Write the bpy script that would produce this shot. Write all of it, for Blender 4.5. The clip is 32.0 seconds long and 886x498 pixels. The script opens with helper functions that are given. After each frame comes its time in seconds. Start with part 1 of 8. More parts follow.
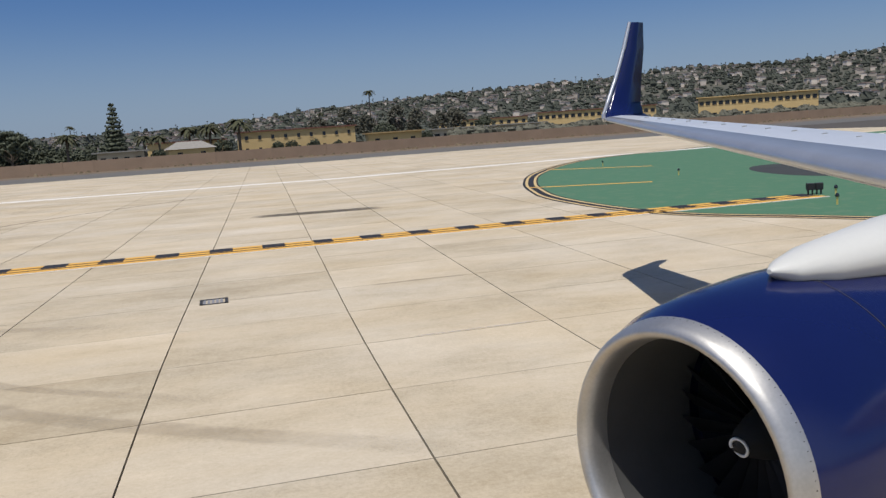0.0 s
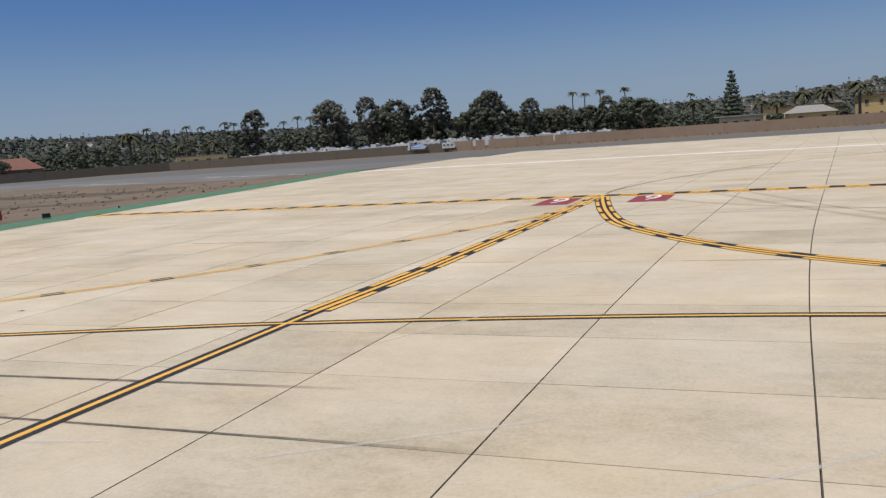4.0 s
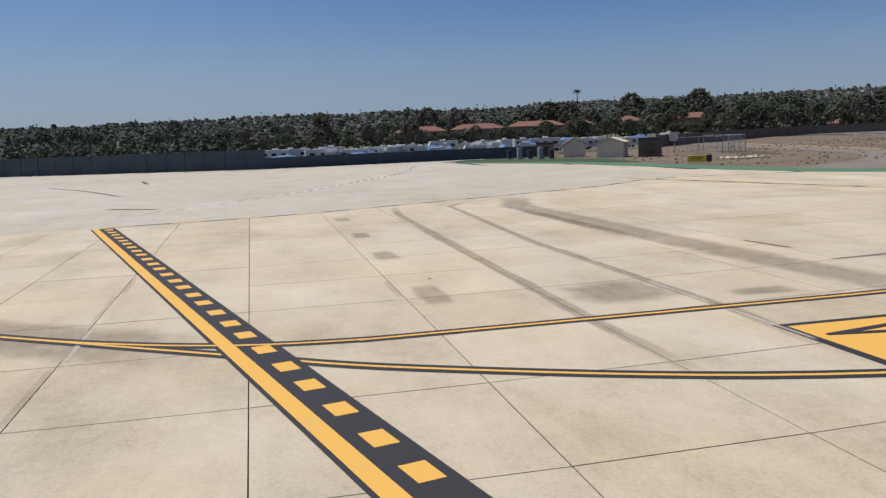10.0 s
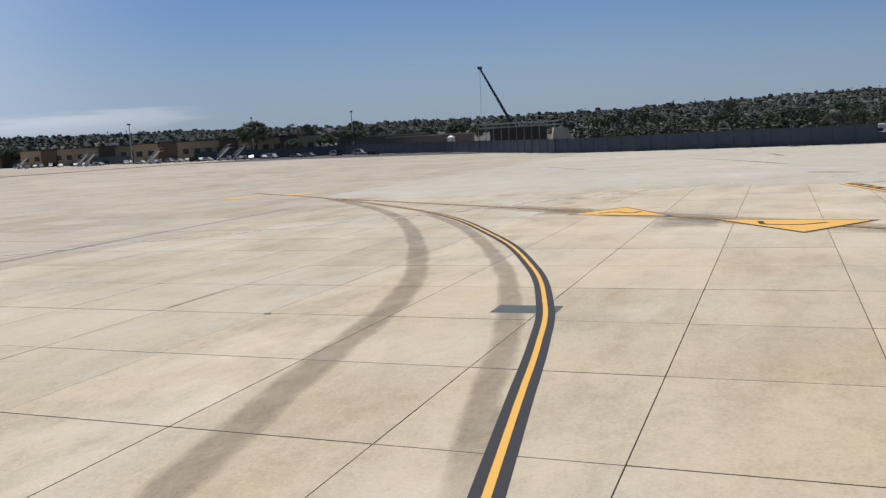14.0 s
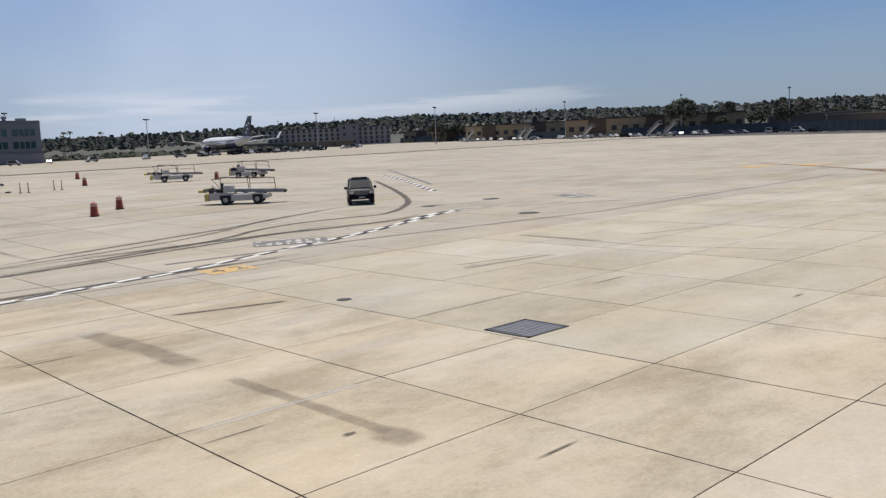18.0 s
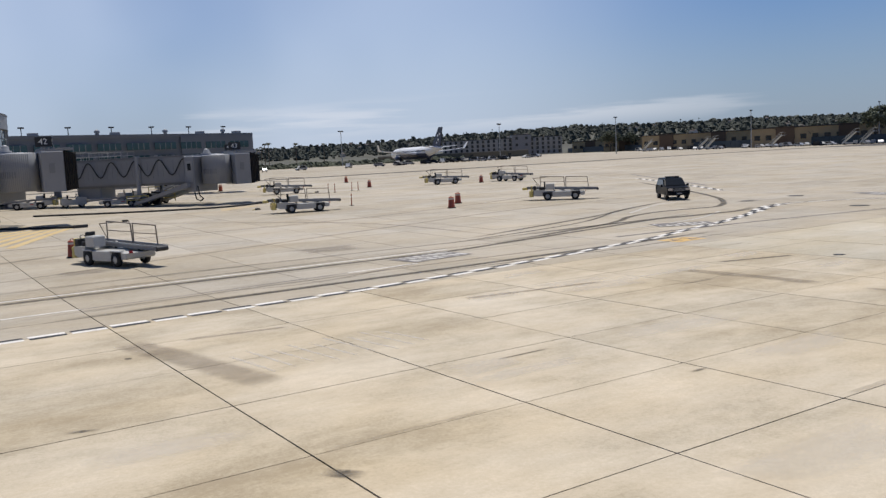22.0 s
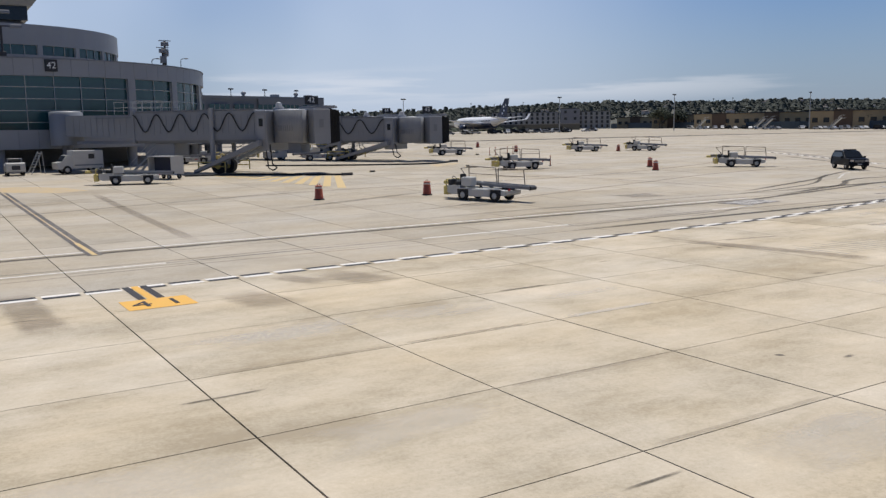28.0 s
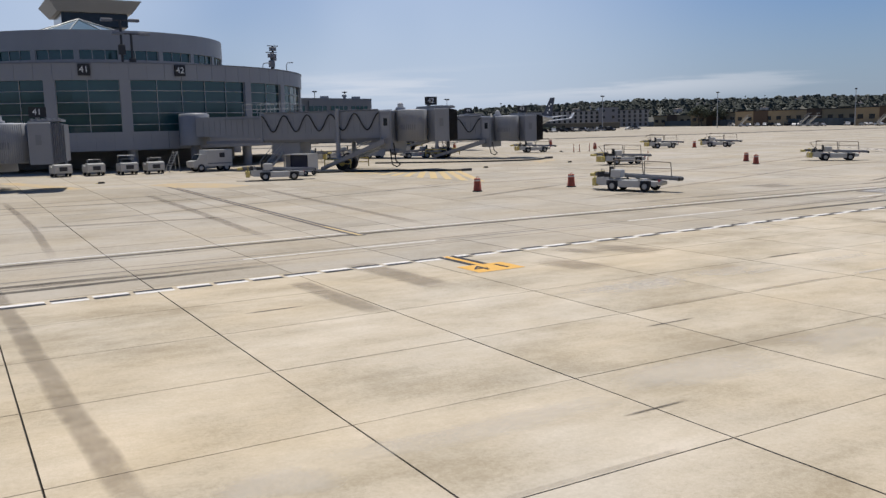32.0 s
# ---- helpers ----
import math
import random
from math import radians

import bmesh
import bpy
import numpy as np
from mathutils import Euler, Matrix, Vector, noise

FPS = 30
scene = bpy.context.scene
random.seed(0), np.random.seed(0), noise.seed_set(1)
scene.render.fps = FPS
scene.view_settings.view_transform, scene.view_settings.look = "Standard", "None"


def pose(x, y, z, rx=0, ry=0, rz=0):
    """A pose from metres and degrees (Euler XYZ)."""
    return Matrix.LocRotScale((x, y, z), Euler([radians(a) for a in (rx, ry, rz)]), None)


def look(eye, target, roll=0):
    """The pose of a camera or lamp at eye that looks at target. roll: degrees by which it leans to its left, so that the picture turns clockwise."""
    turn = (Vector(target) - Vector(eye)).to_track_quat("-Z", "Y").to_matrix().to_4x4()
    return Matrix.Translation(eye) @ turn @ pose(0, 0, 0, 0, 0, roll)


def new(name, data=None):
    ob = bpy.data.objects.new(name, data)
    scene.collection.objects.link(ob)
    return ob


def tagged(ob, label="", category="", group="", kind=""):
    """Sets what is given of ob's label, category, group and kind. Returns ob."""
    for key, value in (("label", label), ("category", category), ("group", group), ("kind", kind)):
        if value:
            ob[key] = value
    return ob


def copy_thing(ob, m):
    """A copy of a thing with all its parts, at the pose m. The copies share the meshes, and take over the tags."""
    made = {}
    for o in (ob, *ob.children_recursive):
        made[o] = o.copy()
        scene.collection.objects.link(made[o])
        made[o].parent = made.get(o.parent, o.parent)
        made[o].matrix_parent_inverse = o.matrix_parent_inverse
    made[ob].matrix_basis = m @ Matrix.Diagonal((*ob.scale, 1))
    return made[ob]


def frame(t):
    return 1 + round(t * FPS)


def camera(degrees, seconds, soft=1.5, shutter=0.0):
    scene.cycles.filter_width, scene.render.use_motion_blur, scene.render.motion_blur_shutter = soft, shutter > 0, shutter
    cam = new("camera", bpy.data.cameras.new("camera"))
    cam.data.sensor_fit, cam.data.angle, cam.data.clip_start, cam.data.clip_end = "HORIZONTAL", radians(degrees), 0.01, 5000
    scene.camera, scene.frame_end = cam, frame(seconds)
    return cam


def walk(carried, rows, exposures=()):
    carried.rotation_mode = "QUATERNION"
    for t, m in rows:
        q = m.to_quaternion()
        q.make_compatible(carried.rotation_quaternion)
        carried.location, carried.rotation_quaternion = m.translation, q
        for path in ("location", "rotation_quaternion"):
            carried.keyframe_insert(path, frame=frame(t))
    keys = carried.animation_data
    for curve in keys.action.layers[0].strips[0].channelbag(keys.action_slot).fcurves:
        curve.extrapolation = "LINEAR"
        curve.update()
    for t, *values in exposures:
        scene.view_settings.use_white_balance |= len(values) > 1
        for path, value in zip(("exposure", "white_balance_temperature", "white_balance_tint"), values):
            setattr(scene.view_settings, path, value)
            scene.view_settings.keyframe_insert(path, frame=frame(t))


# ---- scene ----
cam = camera(54.57, 32.0, soft=1.4)
PATH = [
    (0.0, (0.000, -0.000, 4.876), (3.059, 11.998, 3.157), -3.87),
    (0.5, (-2.181, -1.827, 4.867), (-0.196, 10.391, 3.132), -4.28),
    (1.0, (-4.124, -3.829, 4.870), (-3.190, 8.499, 3.020), -4.53),
    (1.5, (-5.911, -5.998, 4.890), (-6.037, 6.355, 2.980), -4.16),
    (2.0, (-7.559, -8.215, 4.900), (-8.697, 4.096, 3.066), -3.76),
    (2.5, (-9.039, -10.580, 4.881), (-10.766, 1.661, 3.039), -3.90),
    (3.0, (-10.331, -13.089, 4.880), (-12.768, -0.965, 3.059), -4.10),
    (3.5, (-11.394, -15.700, 4.880), (-14.916, -3.836, 3.127), -4.19),
    (4.0, (-12.161, -18.375, 4.857), (-16.919, -6.930, 3.239), -4.10),
    (4.5, (-12.719, -21.041, 4.834), (-18.729, -10.189, 3.296), -3.63),
    (5.0, (-13.180, -23.704, 4.825), (-20.274, -13.521, 3.325), -3.62),
    (5.5, (-13.244, -26.350, 4.835), (-21.246, -16.860, 3.374), -3.61),
    (6.0, (-12.921, -28.980, 4.853), (-21.684, -20.179, 3.430), -3.60),
    (6.5, (-12.226, -31.593, 4.866), (-21.620, -23.464, 3.481), -3.60),
    (7.0, (-11.400, -34.196, 4.873), (-21.335, -26.726, 3.550), -3.06),
    (7.5, (-10.468, -36.799, 4.880), (-20.919, -30.069, 3.567), -2.98),
    (8.0, (-9.428, -39.385, 4.876), (-20.343, -33.444, 3.533), -2.97),
    (8.5, (-8.275, -41.946, 4.870), (-19.595, -36.850, 3.413), -2.94),
    (9.0, (-7.013, -44.492, 4.889), (-18.670, -40.249, 3.359), -2.56),
    (9.5, (-5.626, -47.115, 4.867), (-17.544, -43.700, 3.269), -2.23),
    (10.0, (-4.114, -49.766, 4.869), (-16.221, -47.131, 3.217), -2.32),
    (10.5, (-2.480, -52.431, 4.866), (-14.721, -50.560, 3.170), -3.30),
    (11.0, (-0.724, -54.651, 4.875), (-13.053, -53.637, 3.088), -3.23),
    (11.5, (1.087, -56.460, 4.876), (-11.273, -56.340, 3.020), -3.21),
    (12.0, (2.894, -58.115, 4.883), (-9.444, -58.915, 3.034), -3.11),
    (12.5, (4.787, -59.642, 4.893), (-7.466, -61.363, 3.119), -3.20),
    (13.0, (6.790, -61.108, 4.896), (-5.263, -63.901, 3.114), -3.31),
    (13.5, (8.856, -62.440, 4.869), (-2.911, -66.271, 3.106), -3.08),
    (14.0, (10.901, -63.604, 4.850), (-0.629, -68.169, 3.281), -3.21),
    (14.5, (12.954, -64.595, 4.848), (1.740, -69.925, 3.409), -3.39),
    (15.0, (15.004, -65.575, 4.843), (4.141, -71.578, 3.349), -4.13),
    (15.5, (17.070, -66.361, 4.844), (6.566, -72.959, 3.296), -4.87),
    (16.0, (19.171, -66.951, 4.848), (9.043, -74.100, 3.245), -5.62),
    (16.5, (21.329, -67.345, 4.849), (11.606, -75.025, 3.190), -6.36),
    (17.0, (23.474, -67.695, 4.811), (14.190, -75.912, 3.224), -4.48),
    (17.5, (25.712, -67.935, 4.841), (16.886, -76.640, 3.232), -3.12),
    (18.0, (28.093, -68.099, 4.861), (19.672, -77.198, 3.269), -2.71),
    (18.5, (30.454, -68.186, 4.879), (22.410, -77.623, 3.294), -2.37),
    (19.0, (32.796, -68.226, 4.896), (25.089, -77.938, 3.306), -2.12),
    (19.5, (35.079, -68.263, 4.918), (27.633, -78.181, 3.359), -2.41),
    (20.0, (37.276, -68.377, 4.908), (30.049, -78.468, 3.415), -2.68),
    (20.5, (39.365, -68.546, 4.894), (32.312, -78.764, 3.441), -2.93),
    (21.0, (41.513, -68.726, 4.873), (34.574, -79.034, 3.508), -2.77),
    (21.5, (43.625, -68.820, 4.883), (36.785, -79.201, 3.585), -2.79),
    (22.0, (45.731, -68.785, 4.894), (38.975, -79.218, 3.564), -2.87),
    (22.5, (47.784, -68.801, 4.891), (41.070, -79.210, 3.209), -2.28),
    (23.0, (49.780, -68.858, 4.888), (43.000, -79.174, 2.921), -1.51),
    (23.5, (51.686, -68.949, 4.857), (44.870, -79.257, 2.984), -1.61),
    (24.0, (53.620, -68.961, 4.871), (46.925, -79.365, 3.084), -1.89),
    (24.5, (55.549, -68.953, 4.894), (48.966, -79.428, 3.105), -1.98),
    (25.0, (57.464, -69.055, 4.896), (50.941, -79.562, 3.081), -1.82),
    (25.5, (59.345, -69.254, 4.883), (52.823, -79.766, 3.100), -1.83),
    (26.0, (61.200, -69.297, 4.871), (54.713, -79.831, 3.075), -1.60),
    (26.5, (62.977, -69.201, 4.857), (56.528, -79.755, 3.048), -1.38),
    (27.0, (64.694, -69.070, 4.851), (58.271, -79.638, 3.026), -1.16),
    (27.5, (66.364, -69.008, 4.862), (59.951, -79.578, 3.022), -0.93),
    (28.0, (68.028, -68.984, 4.880), (61.516, -79.511, 3.147), -0.89),
    (28.5, (69.669, -69.021, 4.908), (63.230, -79.610, 3.276), -1.25),
    (29.0, (71.266, -69.050, 4.884), (64.936, -79.718, 3.339), -1.64),
    (29.5, (72.740, -69.095, 4.881), (66.445, -79.779, 3.305), -1.48),
    (30.0, (74.082, -69.135, 4.879), (67.834, -79.839, 3.255), -1.33),
    (30.5, (75.301, -69.159, 4.850), (69.060, -79.864, 3.207), -1.25),
    (31.0, (76.453, -69.157, 4.856), (70.224, -79.861, 3.159), -1.29),
    (31.5, (77.562, -69.165, 4.853), (71.368, -79.881, 3.108), -1.36),
    (32.0, (78.587, -69.150, 4.844), (72.392, -79.869, 3.121), -1.39),
]
walk(cam, [(t, look(eye, target, roll)) for t, eye, target, roll in PATH], exposures=[(0.0, 0.0), (32.0, 0.0)])

# ---- light ----
SUN_AZ, SUN_EL = radians(-130), radians(71)
world = bpy.data.worlds.new("sky")
scene.world = world
world.use_nodes = True
wn, wl = world.node_tree.nodes, world.node_tree.links
sky = wn.new("ShaderNodeTexSky")
sky.sky_type, sky.sun_disc = "NISHITA", False
sky.sun_elevation, sky.sun_rotation = SUN_EL, radians(90) - SUN_AZ
sky.air_density, sky.dust_density, sky.ozone_density = 1.0, 1.0, 4.0
tint = wn.new("ShaderNodeMixRGB")
tint.blend_type, tint.inputs[0].default_value = "MULTIPLY", 1.0
wl.new(sky.outputs[0], tint.inputs[1])
# thin cloud streaks low over the horizon on the southern side
way = wn.new("ShaderNodeTexCoord")
sep = wn.new("ShaderNodeSeparateXYZ")
wl.new(way.outputs["Generated"], sep.inputs[0])
flat = wn.new("ShaderNodeMapping")
flat.inputs["Scale"].default_value = (2.2, 2.2, 30)
wl.new(way.outputs["Generated"], flat.inputs["Vector"])
wisp = wn.new("ShaderNodeTexNoise")
wisp.inputs["Scale"].default_value, wisp.inputs["Detail"].default_value, wisp.inputs["Roughness"].default_value = 1.3, 6, 0.55
wl.new(flat.outputs[0], wisp.inputs["Vector"])


def ramp_of(source, a, b, up=True):
    r = wn.new("ShaderNodeMapRange")
    r.interpolation_type = "SMOOTHSTEP"
    r.inputs["From Min"].default_value, r.inputs["From Max"].default_value = a, b
    r.inputs["To Min"].default_value, r.inputs["To Max"].default_value = (0, 1) if up else (1, 0)
    wl.new(source, r.inputs["Value"])
    return r.outputs[0]


def times(a, b):
    r = wn.new("ShaderNodeMath")
    r.operation = "MULTIPLY"
    for i, v in enumerate((a, b)):
        if isinstance(v, float):
            r.inputs[i].default_value = v
        else:
            wl.new(v, r.inputs[i])
    return r.outputs[0]


# the air is deeper blue away from the sea, on the northern side
depth = wn.new("ShaderNodeMixRGB")
depth.inputs[1].default_value, depth.inputs[2].default_value = (0.74, 0.89, 1.16, 1), (0.53, 0.73, 1.07, 1)
wl.new(ramp_of(sep.outputs["Y"], -0.25, 0.40), depth.inputs[0]), wl.new(depth.outputs[0], tint.inputs[2])
cloud = times(times(ramp_of(wisp.outputs["Fac"], 0.47, 0.60), ramp_of(sep.outputs["Z"], 0.022, 0.045)), times(ramp_of(sep.outputs["Z"], 0.048, 0.075, False), ramp_of(sep.outputs["Y"], -0.45, -0.75)))
# pale haze that thickens towards the horizon
haze = wn.new("ShaderNodeMixRGB")
haze.inputs[2].default_value = (4.6, 5.7, 7.5, 1)
wl.new(times(ramp_of(sep.outputs["Z"], 0.0, 0.17, False), 0.62), haze.inputs[0]), wl.new(tint.outputs[0], haze.inputs[1])
mixc = wn.new("ShaderNodeMixRGB")
mixc.inputs[2].default_value = (11.6, 11.7, 12.4, 1)
# a thin high veil that whitens the southern sky
veil = wn.new("ShaderNodeTexNoise")
veil.inputs["Scale"].default_value, veil.inputs["Detail"].default_value = 1.1, 4
wl.new(way.outputs["Generated"], veil.inputs["Vector"])
veiled = wn.new("ShaderNodeMixRGB")
veiled.inputs[2].default_value = (8.9, 10.2, 12.5, 1)
wl.new(times(times(ramp_of(veil.outputs["Fac"], 0.22, 0.55), 0.72), times(ramp_of(sep.outputs["Y"], -0.55, -0.97), ramp_of(sep.outputs["Z"], -0.06, 0.02))), veiled.inputs[0])
wl.new(haze.outputs[0], veiled.inputs[1])
wl.new(times(cloud, 0.4), mixc.inputs[0]), wl.new(veiled.outputs[0], mixc.inputs[1])
wn["Background"].inputs["Strength"].default_value = 0.07
wl.new(mixc.outputs[0], wn["Background"].inputs["Color"])
sun = new("sun", bpy.data.lights.new("sun", "SUN"))
sun.data.energy, sun.data.angle, sun.data.color = 4.3, radians(0.53), (1.0, 0.95, 0.87)
sun.matrix_world = look((math.cos(SUN_AZ) * math.cos(SUN_EL) * 300, math.sin(SUN_AZ) * math.cos(SUN_EL) * 300, math.sin(SUN_EL) * 300), (0, 0, 0))


# ---- materials ----
def mat(name, color, rough=0.8, metal=0.0, vary=0.12, scale=1.5, fine=25.0, bump=0.0, world_space=True, per_object=0.0, per_island=0.0, hue2=None):
    """A painted or mineral surface: base colour, blotches at two scales, roughness that follows them, fine relief."""
    m = bpy.data.materials.new(name)
    m.use_nodes = True
    n, l = m.node_tree.nodes, m.node_tree.links
    b = n["Principled BSDF"]
    b.inputs["Roughness"].default_value, b.inputs["Metallic"].default_value = rough, metal
    if world_space:
        where = n.new("ShaderNodeNewGeometry").outputs["Position"]
    else:
        where = n.new("ShaderNodeTexCoord").outputs["Object"]
    big, small = n.new("ShaderNodeTexNoise"), n.new("ShaderNodeTexNoise")
    big.inputs["Scale"].default_value, big.inputs["Detail"].default_value = scale, 5
    small.inputs["Scale"].default_value, small.inputs["Detail"].default_value = fine, 3
    l.new(where, big.inputs["Vector"]), l.new(where, small.inputs["Vector"])
    add = n.new("ShaderNodeMath")
    add.operation = "MULTIPLY_ADD"
    add.inputs[1].default_value = 0.4
    l.new(small.outputs["Fac"], add.inputs[0]), l.new(big.outputs["Fac"], add.inputs[2])
    value = add.outputs[0]
    for amount, source in ((per_object, "ob"), (per_island, "is")):
        if amount:
            rnd = n.new("ShaderNodeObjectInfo").outputs["Random"] if source == "ob" else n.new("ShaderNodeNewGeometry").outputs["Random Per Island"]
            k = n.new("ShaderNodeMath")
            k.operation = "MULTIPLY_ADD"
            k.inputs[1].default_value = amount
            l.new(rnd, k.inputs[0]), l.new(value, k.inputs[2])
            value = k.outputs[0]
    ramp = n.new("ShaderNodeValToRGB")
    lo = [c * (1 - vary) for c in color]
    hi = [min(1, c * (1 + vary)) for c in (hue2 or color)]
    top = 1.0 + per_object * 0.5 + per_island * 0.5
    ramp.color_ramp.elements[0].position, ramp.color_ramp.elements[1].position = 0.42 / 1.4, min(1.0, 1.0 / 1.4 * 1.25 * top)
    ramp.color_ramp.elements[0].color, ramp.color_ramp.elements[1].color = (*lo, 1), (*hi, 1)
    half = n.new("ShaderNodeMath")
    half.operation, half.inputs[1].default_value = "DIVIDE", 1.4
    l.new(value, half.inputs[0]), l.new(half.outputs[0], ramp.inputs["Fac"]), l.new(ramp.outputs["Color"], b.inputs["Base Color"])
    if bump:
        bp = n.new("ShaderNodeBump")
        bp.inputs["Strength"].default_value, bp.inputs["Distance"].default_value = bump, 0.02
        l.new(small.outputs["Fac"], bp.inputs["Height"]), l.new(bp.outputs["Normal"], b.inputs["Normal"])
    return m


def nodes_of(m):
    """Small tools for a node tree: noise at a place, arithmetic."""
    n, l = m.node_tree.nodes, m.node_tree.links

    def nz(scale, detail, vec, rough=0.62):
        t = n.new("ShaderNodeTexNoise")
        t.inputs["Scale"].default_value, t.inputs["Detail"].default_value, t.inputs["Roughness"].default_value = scale, detail, rough
        l.new(vec, t.inputs["Vector"])
        return t.outputs["Fac"]

    def mth(op, a, c, d=None):
        t = n.new("ShaderNodeMath")
        t.operation = op
        for i, v in enumerate((a, c, d)):
            if v is None:
                continue
            if isinstance(v, (int, float)):
                t.inputs[i].default_value = v
            else:
                l.new(v, t.inputs[i])
        return t.outputs[0]

    def mapped(vec, scale, rot=0.0):
        t = n.new("ShaderNodeMapping")
        t.inputs["Scale"].default_value, t.inputs["Rotation"].default_value = scale, (0, 0, rot)
        l.new(vec, t.inputs["Vector"])
        return t.outputs["Vector"]

    return n, l, nz, mth, mapped


def concrete(name, base, k=1.0):
    """Weathered pavement: slab-by-slab tone, brushed stains across the slabs, bleached washes, fine grit and specks."""
    m = bpy.data.materials.new(name)
    m.use_nodes = True
    n, l, nz, mth, mapped = nodes_of(m)
    b = n["Principled BSDF"]
    b.inputs["Roughness"].default_value = 0.85
    geo, info = n.new("ShaderNodeNewGeometry"), n.new("ShaderNodeObjectInfo")
    pos = geo.outputs["Position"]
    brush = nz(1.0, 9, mapped(pos, (0.35, 2.0, 1.0), 0.06), 0.76)
    patchy = nz(0.40, 10, mapped(pos, (0.75, 1.25, 1.0), 0.2), 0.66)
    wash = nz(0.22, 7, mapped(pos, (0.8, 1.3, 1.0)), 0.6)
    cloud = nz(0.035, 4, pos)
    pock = nz(2.6, 8, pos, 0.8)
    speck = nz(12.0, 4, pos, 0.75)
    grit = nz(55.0, 3, pos, 0.7)
    tone = mth("MULTIPLY", geo.outputs["Random Per Island"], 0.045)
    shares = ((brush, 0.06 * k), (patchy, 0.17 * k), (wash, 0.20 * k), (cloud, 0.16), (pock, 0.15), (speck, 0.17), (grit, 0.14), (info.outputs["Random"], 0.045))
    for part_of, share in shares:
        tone = mth("MULTIPLY_ADD", part_of, share, tone)
    tone = mth("ADD", tone, 0.525 - 0.5 * (0.045 + sum(share for _, share in shares)))
    ramp = n.new("ShaderNodeValToRGB")
    e = ramp.color_ramp.elements
    e[0].position, e[1].position = 0.425, 0.615
    e[0].color = (base[0] * 0.66, base[1] * 0.63, base[2] * 0.56, 1)
    e[1].color = (base[0] * 1.22, base[1] * 1.22, base[2] * 1.24, 1)
    for at, f in ((0.485, (0.85, 0.84, 0.79)), (0.53, (1.0, 0.99, 0.96)), (0.57, (1.08, 1.08, 1.06))):
        e.new(at).color = (base[0] * f[0], base[1] * f[1], base[2] * f[2], 1)
    l.new(tone, ramp.inputs["Fac"])
    # a rust-tan tint in patches
    tint = n.new("ShaderNodeMixRGB")
    tint.blend_type = "MULTIPLY"
    tint.inputs[2].default_value = (1.0, 0.93, 0.80, 1)
    l.new(mth("MULTIPLY_ADD", nz(0.11, 5, mapped(pos, (1, 1.6, 1), 0.3)), 2.6, -0.85), tint.inputs[0])
    tint.use_clamp = True
    l.new(ramp.outputs["Color"], tint.inputs[1])
    l.new(tint.outputs[0], b.inputs["Base Color"])
    bp = n.new("ShaderNodeBump")
    bp.inputs["Strength"].default_value, bp.inputs["Distance"].default_value = 0.3, 0.006
    l.new(mth("ADD", grit, speck), bp.inputs["Height"]), l.new(bp.outputs["Normal"], b.inputs["Normal"])
    return m


def rubber_film(name, color, strength=0.75):
    """Rubber and oil left on concrete: a broken film that lets the pavement show through."""
    m = bpy.data.materials.new(name)
    m.use_nodes = True
    n, l, nz, mth, mapped = nodes_of(m)
    b = n["Principled BSDF"]
    b.inputs["Base Color"].default_value, b.inputs["Roughness"].default_value = (*color, 1), 0.85
    pos = n.new("ShaderNodeNewGeometry").outputs["Position"]
    uv = n.new("ShaderNodeSeparateXYZ")
    l.new(n.new("ShaderNodeTexCoord").outputs["UV"], uv.inputs[0])
    across = mth("MULTIPLY", mth("MULTIPLY", uv.outputs["Y"], mth("SUBTRACT", 1.0, uv.outputs["Y"])), 4.0)
    grain = mth("MULTIPLY_ADD", nz(1.1, 8, mapped(pos, (1.0, 1.6, 1.0)), 0.75), 1.5, mth("MULTIPLY_ADD", nz(14.0, 4, pos, 0.75), 0.9, -0.75))
    edge = mth("MINIMUM", mth("MULTIPLY", across, mth("MULTIPLY_ADD", grain, 1.2, 0.9)), 1.0)
    l.new(mth("MINIMUM", mth("MAXIMUM", mth("MULTIPLY", mth("MULTIPLY", mth("MULTIPLY_ADD", grain, 0.8, 0.25), edge), mth("MULTIPLY", uv.outputs["X"], strength)), 0.0), 0.95), b.inputs["Alpha"])
    return m


